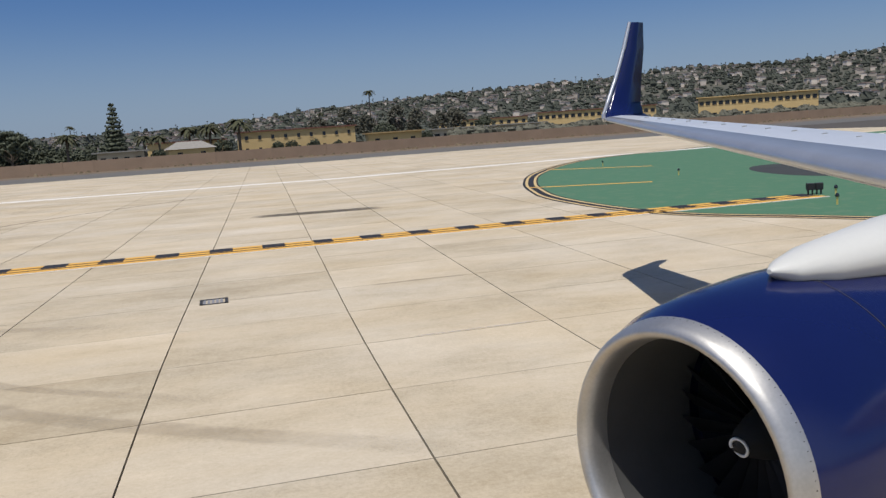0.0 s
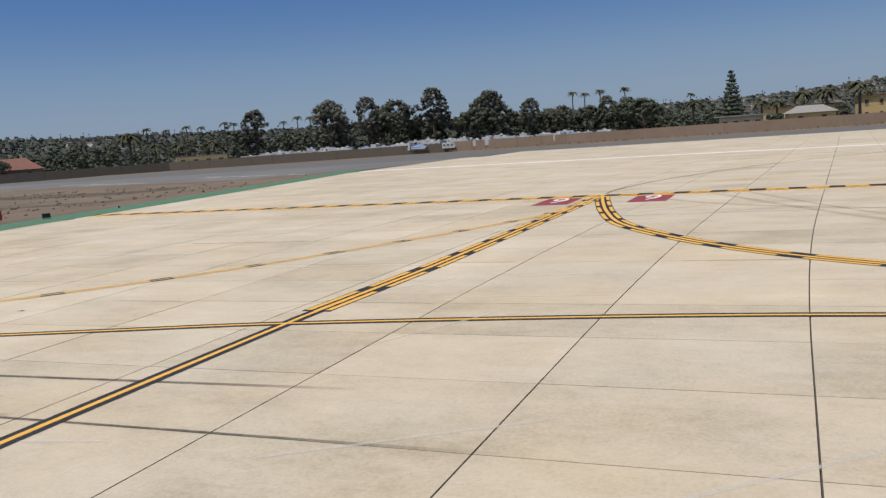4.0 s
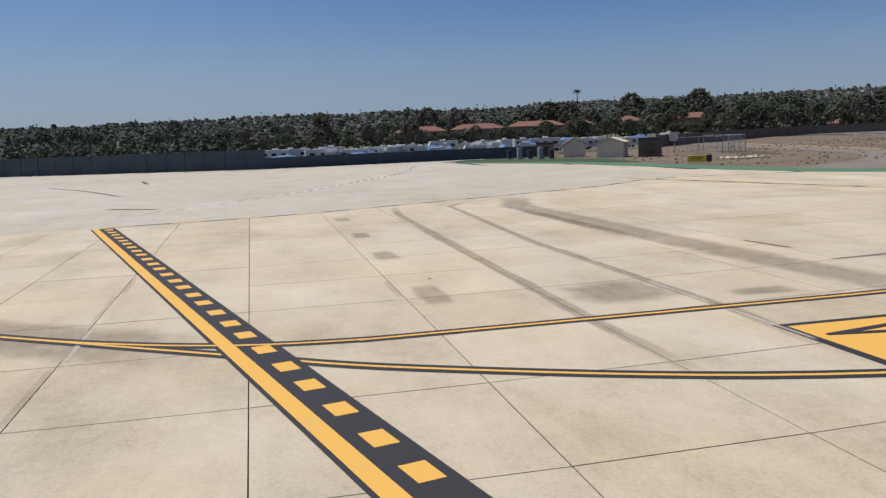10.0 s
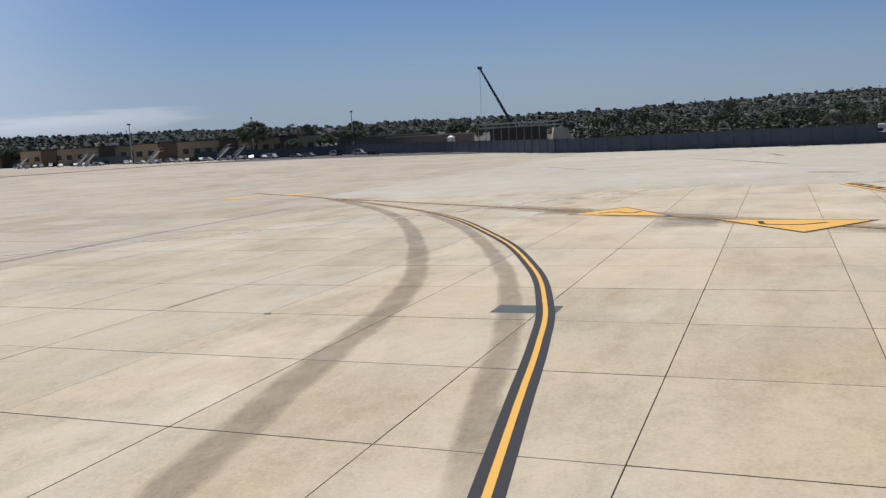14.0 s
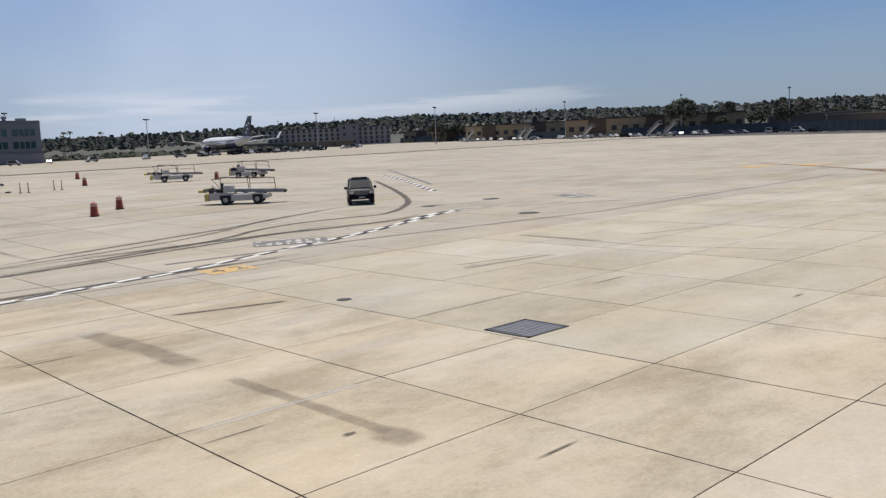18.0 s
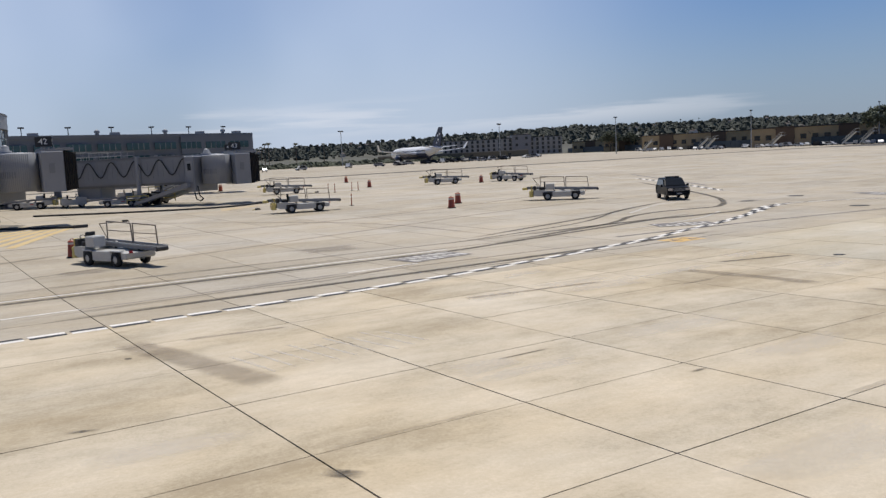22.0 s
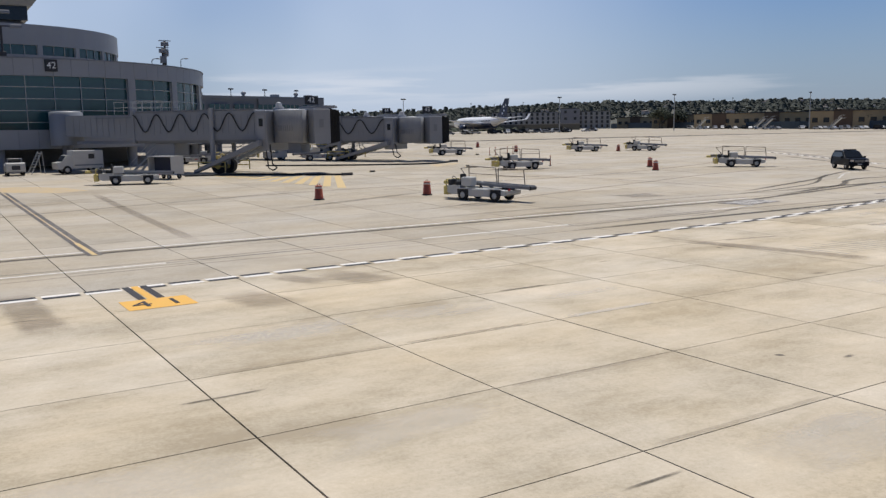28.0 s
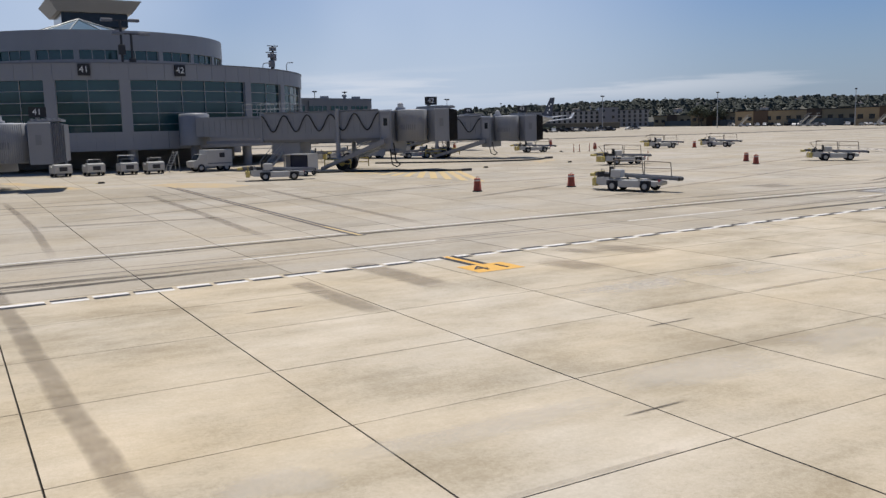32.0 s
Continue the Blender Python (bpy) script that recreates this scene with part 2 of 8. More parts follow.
def worn_paint(name, color, under=(0.36, 0.32, 0.25), wear=0.42):
    """Road paint that has flaked off in spots."""
    m = bpy.data.materials.new(name)
    m.use_nodes = True
    n, l = m.node_tree.nodes, m.node_tree.links
    b = n["Principled BSDF"]
    b.inputs["Roughness"].default_value = 0.7
    geo = n.new("ShaderNodeNewGeometry")
    a, c = n.new("ShaderNodeTexNoise"), n.new("ShaderNodeTexNoise")
    a.inputs["Scale"].default_value, a.inputs["Detail"].default_value = 0.9, 8
    a.inputs["Roughness"].default_value = 0.75
    c.inputs["Scale"].default_value, c.inputs["Detail"].default_value = 14, 4
    l.new(geo.outputs["Position"], a.inputs["Vector"]), l.new(geo.outputs["Position"], c.inputs["Vector"])
    s = n.new("ShaderNodeMath")
    s.operation, s.inputs[1].default_value = "MULTIPLY_ADD", 0.35
    l.new(c.outputs["Fac"], s.inputs[0]), l.new(a.outputs["Fac"], s.inputs[2])
    r = n.new("ShaderNodeValToRGB")
    r.color_ramp.elements[0].position, r.color_ramp.elements[1].position = wear + 0.02, wear + 0.17
    r.color_ramp.elements[0].color = (*[0.55 * p + 0.45 * q for p, q in zip(under, color)], 1)
    r.color_ramp.elements[1].color = (*color, 1)
    l.new(s.outputs[0], r.inputs["Fac"]), l.new(r.outputs["Color"], b.inputs["Base Color"])
    return m


def glass(name, color, rough=0.06):
    m = mat(name, color, rough, vary=0.15, scale=0.4, fine=3.0)
    m.node_tree.nodes["Principled BSDF"].inputs["Specular IOR Level"].default_value = 0.9
    return m


CONC = concrete("concrete", (0.466, 0.410, 0.328))
CONCS = concrete("stained_concrete", (0.466, 0.410, 0.326), 1.7)
CONCM = concrete("weathered_concrete", (0.428, 0.390, 0.320), 1.0)
CONCD = concrete("older_concrete", (0.392, 0.355, 0.302), 0.75)
CONCG = concrete("grey_concrete", (0.40, 0.375, 0.328), 0.8)
JOINT = mat("joint_filler", (0.07, 0.06, 0.05), 0.9)
PATCH = rubber_film("dark_stain", (0.065, 0.055, 0.043), 1.0)
TRACK = rubber_film("rubber_marks", (0.165, 0.128, 0.092), 0.48)
FAINT = rubber_film("faint_rubber_marks", (0.20, 0.160, 0.115), 0.26)
SCUFF = rubber_film("pale_scuff", (0.60, 0.56, 0.49), 0.7)
EARTH = mat("dry_earth", (0.165, 0.120, 0.078), 0.95, vary=0.45, scale=0.12, fine=2.5, bump=0.3)
LAND = mat("land", (0.10, 0.095, 0.06), 0.95, vary=0.4, scale=0.02, fine=0.3)
ASPH = mat("asphalt", (0.115, 0.11, 0.10), 0.9, vary=0.25, scale=0.3, fine=12)
ASPHR = mat("runway_asphalt", (0.15, 0.145, 0.135), 0.9, vary=0.3, scale=0.06, fine=3)
ASPHL = mat("pale_asphalt", (0.185, 0.16, 0.128), 0.9, vary=0.2, scale=0.2, fine=8)
SLICK = mat("dark_asphalt", (0.035, 0.037, 0.036), 0.85, vary=0.25, scale=0.5)
GREEN = worn_paint("green_paint", (0.058, 0.150, 0.078), (0.15, 0.20, 0.12), 0.50)
YEL = worn_paint("yellow_paint", (0.66, 0.365, 0.062))
PALEY = worn_paint("pale_yellow_paint", (0.52, 0.38, 0.17), wear=0.46)
ORA = worn_paint("orange_paint", (0.60, 0.37, 0.125), wear=0.48)
BLK = worn_paint("black_paint", (0.015, 0.014, 0.016), (0.085, 0.075, 0.062), 0.33)
WHT = worn_paint("white_paint", (0.68, 0.65, 0.60), wear=0.46)
WHTF = worn_paint("faded_white_paint", (0.52, 0.50, 0.46), (0.38, 0.35, 0.29), 0.58)
RED = worn_paint("red_paint", (0.24, 0.035, 0.045), (0.3, 0.2, 0.17))
WALLT = mat("tan_block", (0.30, 0.215, 0.15), 0.9, vary=0.18, scale=0.25, fine=6, per_object=0.15)
STUC = mat("cream_stucco", (0.60, 0.43, 0.20), 0.9, vary=0.08, scale=0.3)
STUC2 = mat("pale_stucco", (0.55, 0.47, 0.36), 0.9, vary=0.15, scale=0.3, per_island=0.3)
TILE = mat("red_roof_tile", (0.19, 0.082, 0.058), 0.85, vary=0.25, scale=0.5, fine=9)
ROOFG = mat("grey_roof", (0.26, 0.245, 0.22), 0.85, vary=0.2)
DARKW = mat("dark_window", (0.02, 0.025, 0.03), 0.15, vary=0.3)
GRN = mat("dark_green_mesh", (0.036, 0.056, 0.074), 0.75, vary=0.25, scale=0.5)
PANEL = mat("grey_panel", (0.272, 0.282, 0.298), 0.5, vary=0.07, scale=0.35, fine=8)
PANELD = mat("grey_panel_dark", (0.185, 0.192, 0.210), 0.5, vary=0.1, scale=0.5)
BRIDGE = mat("bridge_metal", (0.235, 0.245, 0.262), 0.45, vary=0.10, scale=0.5, fine=10)
GLASS = glass("teal_glass", (0.012, 0.055, 0.060))
STEEL = mat("galvanised_steel", (0.42, 0.42, 0.41), 0.45, 0.6, vary=0.15, scale=3)
DSTEEL = mat("dark_steel", (0.05, 0.05, 0.052), 0.6, 0.3, vary=0.25, scale=3)
RUB = mat("black_rubber", (0.022, 0.022, 0.022), 0.8, vary=0.2, scale=4)
CAMP = mat("white_camper_body", (0.58, 0.57, 0.55), 0.45, vary=0.08, scale=0.5)
WVEH = mat("white_vehicle_paint", (0.47, 0.465, 0.44), 0.4, vary=0.10, scale=1.5, fine=12)
YVEH = mat("yellow_equipment_paint", (0.62, 0.50, 0.16), 0.5, vary=0.15, scale=2)
ORNG = mat("orange_plastic", (0.38, 0.085, 0.04), 0.55, vary=0.2, scale=4)
BAND = mat("reflective_band", (0.62, 0.55, 0.48), 0.5, vary=0.2, scale=6)
BLKP = mat("black_car_paint", (0.010, 0.012, 0.016), 0.3, vary=0.2)
BLKP.node_tree.nodes["Principled BSDF"].inputs["Specular IOR Level"].default_value = 0.04
SIGNB = mat("black_sign", (0.012, 0.013, 0.016), 0.5)
SIGNY = mat("yellow_sign_face", (0.70, 0.48, 0.04), 0.5)
SIGNR = mat("red_sign_face", (0.42, 0.02, 0.03), 0.5)
SIGNW = mat("white_lettering", (0.80, 0.80, 0.78), 0.5)
LEAF = mat("leaves", (0.076, 0.084, 0.058), 0.7, vary=0.45, scale=0.35, fine=3, per_object=0.35, per_island=0.3)
LEAFG = mat("olive_leaves", (0.100, 0.098, 0.076), 0.75, vary=0.4, scale=0.3, fine=3, per_object=0.3, per_island=0.3)
PALM = mat("palm_fronds", (0.064, 0.066, 0.038), 0.6, vary=0.35, scale=1.0, per_object=0.3, per_island=0.3)
BARK = mat("bark", (0.13, 0.10, 0.075), 0.9, vary=0.25, scale=3)
SCRUB = mat("dry_scrub", (0.15, 0.115, 0.07), 0.9, vary=0.4, scale=0.5, per_island=0.4)
for leafy in (LEAF, LEAFG, PALM):
    leafy.node_tree.nodes["Principled BSDF"].inputs["Specular IOR Level"].default_value = 0.1
HAZEH = mat("hillside", (0.085, 0.083, 0.062), 0.95, vary=0.4, scale=0.012, fine=0.15)


# ---- mesh helpers ----
class Mesh:
    """Collects vertices and faces of one part."""

    def __init__(self):
        self.v, self.f, self.smooth, self.uv = [], [], [], []

    def add(self, verts, faces, m=None, smooth=False):
        k = len(self.v)
        self.v += [tuple(m @ Vector(p)) if m else tuple(p) for p in verts]
        self.f += [tuple(i + k for i in f) for f in faces]
        self.smooth += [smooth] * len(faces)
        return self

    def box(self, x0, y0, z0, x1, y1, z1, m=None, c=0.0):
        """A box; c cuts its upright and top edges to a chamfer."""
        if c <= 0:
            return self.add([(x0, y0, z0), (x1, y0, z0), (x1, y1, z0), (x0, y1, z0), (x0, y0, z1), (x1, y0, z1), (x1, y1, z1), (x0, y1, z1)],
                            [(3, 2, 1, 0), (4, 5, 6, 7), (0, 1, 5, 4), (1, 2, 6, 5), (2, 3, 7, 6), (3, 0, 4, 7)], m)
        def ring(z, d):
            a, b, e, g = x0 + d, y0 + d, x1 - d, y1 - d
            return [(a + c, b, z), (e - c, b, z), (e, b + c, z), (e, g - c, z), (e - c, g, z), (a + c, g, z), (a, g - c, z), (a, b + c, z)]
        v = ring(z0, 0) + ring(z1 - c, 0) + ring(z1, c * 0.7)
        f = [tuple(range(7, -1, -1)), tuple(range(16, 24))]
        for r in (0, 8):
            f += [(r + i, r + (i + 1) % 8, r + 8 + (i + 1) % 8, r + 8 + i) for i in range(8)]
        return self.add(v, f, m)

    def prism(self, pts, y0, y1, m=None):
        """Polygon (x, z), anticlockwise seen from -y, drawn out from y0 to y1."""
        n = len(pts)
        v = [(x, y0, z) for x, z in pts] + [(x, y1, z) for x, z in pts]
        f = [tuple(range(n)), tuple(range(2 * n - 1, n - 1, -1))]
        f += [(i, i + n, (i + 1) % n + n, (i + 1) % n) for i in range(n)]
        return self.add(v, f, m)

    def slab(self, pts, z0, z1):
        """Polygon (x, y), anticlockwise from above, from z0 to z1."""
        n = len(pts)
        v = [(x, y, z0) for x, y in pts] + [(x, y, z1) for x, y in pts]
        f = [tuple(range(n - 1, -1, -1)), tuple(range(n, 2 * n))]
        f += [(i, (i + 1) % n, (i + 1) % n + n, i + n) for i in range(n)]
        return self.add(v, f)

    def cyl(self, a, b, r0, r1=None, n=10, m=None, caps=True):
        a, b = Vector(a), Vector(b)
        r1 = r0 if r1 is None else r1
        d = (b - a).normalized()
        u = d.orthogonal().normalized()
        w = d.cross(u)
        v = [a + (u * math.cos(t) + w * math.sin(t)) * r0 for t in (2 * math.pi * i / n for i in range(n))]
        v += [b + (u * math.cos(t) + w * math.sin(t)) * r1 for t in (2 * math.pi * i / n for i in range(n))]
        self.add(v, [(i, (i + 1) % n, (i + 1) % n + n, i + n) for i in range(n)], m, True)
        if caps:
            self.add(v, [tuple(range(n - 1, -1, -1)), tuple(range(n, 2 * n))], m)
        return self

    def pipe(self, pts, r, n=6, m=None):
        for p, q in zip(pts, pts[1:]):
            self.cyl(p, q, r, n=n, m=m)
        return self

    def lathe(self, prof, n=16, m=None, smooth=True):
        """Profile (r, z) turned round z."""
        v = [(r * math.cos(2 * math.pi * i / n), r * math.sin(2 * math.pi * i / n), z) for r, z in prof for i in range(n)]
        f = [(k * n + i, k * n + (i + 1) % n, (k + 1) * n + (i + 1) % n, (k + 1) * n + i) for k in range(len(prof) - 1) for i in range(n)]
        return self.add(v, f, m, smooth)

    def loft(self, rings, m=None, smooth=True, caps=True):
        n = len(rings[0])
        v = [p for r in rings for p in r]
        f = [(k * n + i, k * n + (i + 1) % n, (k + 1) * n + (i + 1) % n, (k + 1) * n + i) for k in range(len(rings) - 1) for i in range(n)]
        self.add(v, f, m, smooth)
        if caps:
            self.add(v, [tuple(range(n - 1, -1, -1)), tuple(range((len(rings) - 1) * n, len(rings) * n))], m)
        return self

    def data(self, name, material):
        me = bpy.data.meshes.new(name)
        me.from_pydata(self.v, [], self.f)
        me.polygons.foreach_set("use_smooth", self.smooth)
        me.materials.append(material)
        if self.uv:
            flat_uv = [c for f in self.f for i in f for c in self.uv[i]]
            me.uv_layers.new(name="uv").data.foreach_set("uv", flat_uv)
        me.update()
        return me


def part(name, mesh, material, parent=None, label=""):
    ob = new(name, mesh.data(name, material))
    if parent:
        ob.parent = parent
    return tagged(ob, label)


def thing(name, m, label, category, group="", kind=""):
    ob = new(name)
    ob.empty_display_size = 0.3
    ob.matrix_world = m
    return tagged(ob, label, category, group, kind)


def words(text, size, m, material, parent, name="lettering", depth=0.004):
    """Lettering as a mesh, centred, flat in the plane of m."""
    cu = bpy.data.curves.new("txt", "FONT")
    cu.body, cu.size, cu.align_x, cu.align_y, cu.extrude = text, size, "CENTER", "CENTER", depth
    tmp = bpy.data.objects.new("txt", cu)
    me = bpy.data.meshes.new_from_object(tmp)
    bpy.data.objects.remove(tmp)
    me.transform(m)
    me.materials.clear()
    me.materials.append(material)
    ob = new(name, me)
    ob.parent = parent
    return ob


def smooth01(a, b, x):
    t = min(1.0, max(0.0, (x - a) / (b - a)))
    return t * t * (3 - 2 * t)


def gz(x, y):
    """Height of the ground: the apron climbs gently towards the terminal."""
    up = 0.016 * max(0.0, min(-y - 85, 75)) + 0.006 * max(0.0, min(-y - 160, 300))
    return up * smooth01(-420, -300, x)



def lift(y):
    """How far the flat slabs stand above the change of slope beneath them."""
    return 0.014 * max(0.0, 1 - abs(y + 85) / 3.4)


# ---- ground ----
APRON = [(150, 150), (-58, 142), (-66, 93), (-63, 57), (-57.5, 25), (-55, 13), (-58, 3.5), (-68, 0), (-90, -3), (-114, -9), (-126, -6), (-126, -40),
         (-158, -92), (-192, -127), (-218, -172), (-228, -250), (-256, -340), (-256, -420), (150, -420)]


def inside(x, y, poly):
    hit = False
    for (x0, y0), (x1, y1) in zip(poly, poly[1:] + poly[:1]):
        if (y0 > y) != (y1 > y) and x < (x1 - x0) * (y - y0) / (y1 - y0) + x0:
            hit = not hit
    return hit


def sheet(name, xs, ys, dz, material, label, category, keep=None):
    """A sheet over a grid that follows the ground's height."""
    s = Mesh()
    nx = len(xs)
    s.v = [(x, y, gz(x, y) + dz) for y in ys for x in xs]
    for j in range(len(ys) - 1):
        for i in range(nx - 1):
            if keep is None or keep((xs[i] + xs[i + 1]) / 2, (ys[j] + ys[j + 1]) / 2):
                s.f.append((j * nx + i, j * nx + i + 1, (j + 1) * nx + i + 1, (j + 1) * nx + i))
    s.smooth = [False] * len(s.f)
    return tagged(part(name, s, material), label, category, kind="structure")


far = [-4000, -2000, -1000, -600, -400, -300, -230]
sheet("ground", far + list(range(-220, 160, 20)) + [200, 300, 600, 1000, 2000, 4000], far[:-2] + list(range(-420, 140, 20)) + [200, 300, 600, 1000, 2000, 4000],
      -0.16, LAND, "dry open land reaching to the horizon", "ground")
sheet("apron_base", list(range(-270, 160, 10)), list(range(-430, 161, 10)), -0.05, JOINT, "dark filled joints under the concrete slabs", "pavement", lambda x, y: inside(x, y, APRON))


def ribbon(name, pts, width, material, z=0.004, parent=None, offset=0.0, dash=None, label="", step=4.0, close=False):
    """A painted line along pts; dash = (on, off, start)."""
    pts = [Vector((p[0], p[1], 0)) for p in pts]
    fine = [pts[0]]
    for a, b in zip(pts, pts[1:]):
        k = max(1, int((b - a).length / (step if not dash else 0.12)))
        fine += [a.lerp(b, i / k) for i in range(1, k + 1)]
    s, run, row = Mesh(), 0.0, []
    def flush():
        if len(row) > 1:
            k = len(s.v)
            for p, q in row:
                s.v += [p, q]
            for i in range(len(row) - 1):
                s.f.append((k + 2 * i, k + 2 * i + 1, k + 2 * i + 3, k + 2 * i + 2))
                s.smooth.append(False)
        row.clear()
    for i, p in enumerate(fine):
        d = (fine[min(i + 1, len(fine) - 1)] - fine[max(i - 1, 0)]).normalized()
        nrm = Vector((d.y, -d.x, 0))
        if i:
            run += (p - fine[i - 1]).length
        on = dash is None or (run + dash[2]) % (dash[0] + dash[1]) < dash[0]
        if on:
            a, b = p + nrm * (offset - width / 2), p + nrm * (offset + width / 2)
            row.append(((b.x, b.y, gz(b.x, b.y) + z + lift(b.y)), (a.x, a.y, gz(a.x, a.y) + z + lift(a.y))))
        else:
            flush()
    flush()
    s.f = [tuple(reversed(f)) for f in s.f]
    ob = part(name, s, material, parent)
    return tagged(ob, label)


def curve(pts, n=8):
    """Catmull-Rom through the points."""
    out = []
    p = [Vector((*q, 0)) for q in pts]
    p = [2 * p[0] - p[1]] + p + [2 * p[-1] - p[-2]]
    for i in range(1, len(p) - 2):
        for k in range(n):
            t = k / n
            a, b, c, d = p[i - 1], p[i], p[i + 1], p[i + 2]
            out.append(tuple((0.5 * (2 * b + (c - a) * t + (2 * a - 5 * b + 4 * c - d) * t * t + (3 * b - a - 3 * c + d) * t ** 3)).to_2d()))
    out.append(tuple(p[-2].to_2d()))
    return out


def patch(name, poly, material, z=0.003, parent=None, label=""):
    s = Mesh()
    s.v = [(x, y, gz(x, y) + z + lift(y)) for x, y in poly]
    s.f, s.smooth = [tuple(range(len(poly)))], [False]
    return tagged(part(name, s, material, parent), label)


def marking(name, label, category="marking"):
    return thing(name, Matrix(), label, category, kind="structure")


# grassless infield, roads and shoulders
def area(name, poly, material, z, label, category):
    return tagged(patch(name, poly, material, z), label, category, kind="structure")


area("infield", [(-57, 27), (-62, 58), (-66, 96), (-61, 130), (-150, 112), (-200, 90), (-170, 60), (-126, -4), (-114, -8), (-90, -2), (-68, 1), (-57, 5), (-54, 14)], EARTH, -0.030, "bare brown infield with dry tufts", "ground")
area("perimeter_road", [(-61, 126), (-60, 139), (150, 148), (300, 160), (300, 188), (-80, 172), (-180, 150), (-240, 120), (-240, 100), (-150, 106)], ASPH, -0.024, "grey asphalt perimeter road", "road")
area("verge", [(-80, 172), (300, 188), (300, 240), (-80, 189), (-180, 165), (-180, 150)], EARTH, -0.022, "dusty strip at the foot of the wall", "ground")
area("runway_shoulder", [(-61, 126), (-66, 100), (-80.7, 84.7), (-102, 88.5), (-125.5, 93.5), (-160, 103), (-200, 117), (-200, 132), (-150, 122)], ASPHR, -0.018, "grey asphalt beyond the infield with pale streaks", "road")
for i in range(16):
    x0 = -74 - 7.4 * i
    tagged(ribbon("pale_streak", [(x0, 92 + 3 * (i % 4) + 0.12 * i), (x0 - 4.5 - 3 * (i % 3), 93.5 + 3 * (i % 4) + 0.2 * i)], 0.6, WHTF, -0.012), "worn white streak on the asphalt", "marking", kind="structure")
dry = mat("dry_grass", (0.095, 0.075, 0.045), 0.95, vary=0.5, scale=0.25, fine=5, bump=0.4)
for pts, w in (([(-78, 70), (-86, 64.5), (-110, 67.5), (-140, 70)], 7.0), ([(-70, 50), (-84, 46), (-104, 47)], 3.0), ([(-72, 34), (-86, 40), (-108, 48)], 3.5), ([(-92, 16), (-100, 22), (-116, 27)], 4.0)):
    tagged(ribbon("dry_grass_strip", curve(pts), w, dry, -0.014, step=1.5), "strip of dry brown grass in the infield", "grass", kind="structure")
tagged(ribbon("service_road", curve([(-64, 3.5), (-65, 9), (-71, 18), (-79, 25), (-91, 31), (-120, 39), (-165, 50)]), 7.5, ASPHL, -0.010), "curving asphalt service road across the infield", "road", kind="structure")
tagged(ribbon("service_road_edge", curve([(-60.5, 8.5), (-66.5, 17.5), (-72, 24.5), (-78, 28.6), (-92, 34.8), (-120, 42.6), (-150, 49.5)]), 0.5, YEL, 0.002), "worn yellow edge line of the service road", "marking", kind="structure")
area("grass_strip", [(-121, -14), (-127, -8), (-126, 0), (-106, 4.5), (-92, 2.5), (-104, -4)], mat("watered_lawn", (0.040, 0.070, 0.026), 0.95, vary=0.35, scale=0.4, fine=9, bump=0.4), 0.014, "dark green lawn beside the equipment sheds", "ground")
tagged(ribbon("green_border", curve([(-68, 95), (-64.5, 74), (-62, 57), (-60, 42), (-58.5, 28), (-57, 20), (-55.5, 13), (-58, 5.5), (-68, 1.5), (-82, -0.5), (-100, -4), (-116, -12)]), 4.2, GREEN, 0.006), "worn green painted edge of the taxiway", "pavement", kind="structure")

isl = curve([(60, 92), (54.3, 88), (39.4, 82), (31.3, 74.7), (23.9, 63.3), (19.7, 53.7), (17.5, 46.5), (16.5, 41.4), (16.3, 35.3), (16.8, 31.5), (17.7, 28.9), (19.5, 26.2), (21.1, 23.6), (25, 18), (32, 12)])
island = marking("green_island", "green painted island between taxiways", "pavement")
patch("green_field", isl + [(95, 12), (95, 92)], GREEN, 0.002, island)
ribbon("edge_line", isl, 0.18, PALEY, 0.006, island, 0.0)
ribbon("edge_line", isl, 0.18, PALEY, 0.006, island, -0.55)
ribbon("edge_line_black", isl, 1.0, BLK, 0.004, island, -0.25)
ribbon("stripe", [(26.5, 67), (32.8, 60.9)], 0.5, YEL, 0.006, island)
ribbon("stripe", [(18.4, 49.8), (24.9, 46.3)], 0.5, YEL, 0.006, island)

tagged(patch("dark_oval", [(35.0 + 3.0 * math.cos(math.tau * i / 32) + 1.6 * math.sin(math.tau * i / 32), 45.5 + 6.5 * math.sin(math.tau * i / 32)) for i in range(32)], SLICK, 0.006), "dark asphalt oval on the green island", "patch", kind="structure")
tagged(patch("yellow_corner_patch", [(-57.0, 8.5), (-58.2, 8.0), (-61.0, 12.0), (-59.9, 12.6)], YEL, 0.012), "yellow painted corner block on the green edge", "marking", kind="structure")

# painted lines
edge = marking("runway_edge_line", "long white painted runway edge line")
ribbon("line", [(95, 86), (55, 85), (10, 81), (-26, 86), (-64, 89)], 2.0, WHT, 0.004, edge)
pairs = marking("runway_hold_band", "yellow and black banded line across the pavement")
hold = [(25, 32), (-57, 33.2)]
ribbon("black_bed", hold, 1.7, BLK, 0.003, pairs)
for off in (-0.62, 0.0, 0.62):
    ribbon("yellow_line", hold, 0.42, YEL, 0.006, pairs, off)
ribbon("black_block", hold, 1.0, BLK, 0.009, pairs, 0.36, (0.95, 0.95, 0.0))
ribbon("white_edge", hold, 0.16, WHT, 0.004, pairs, -0.94)

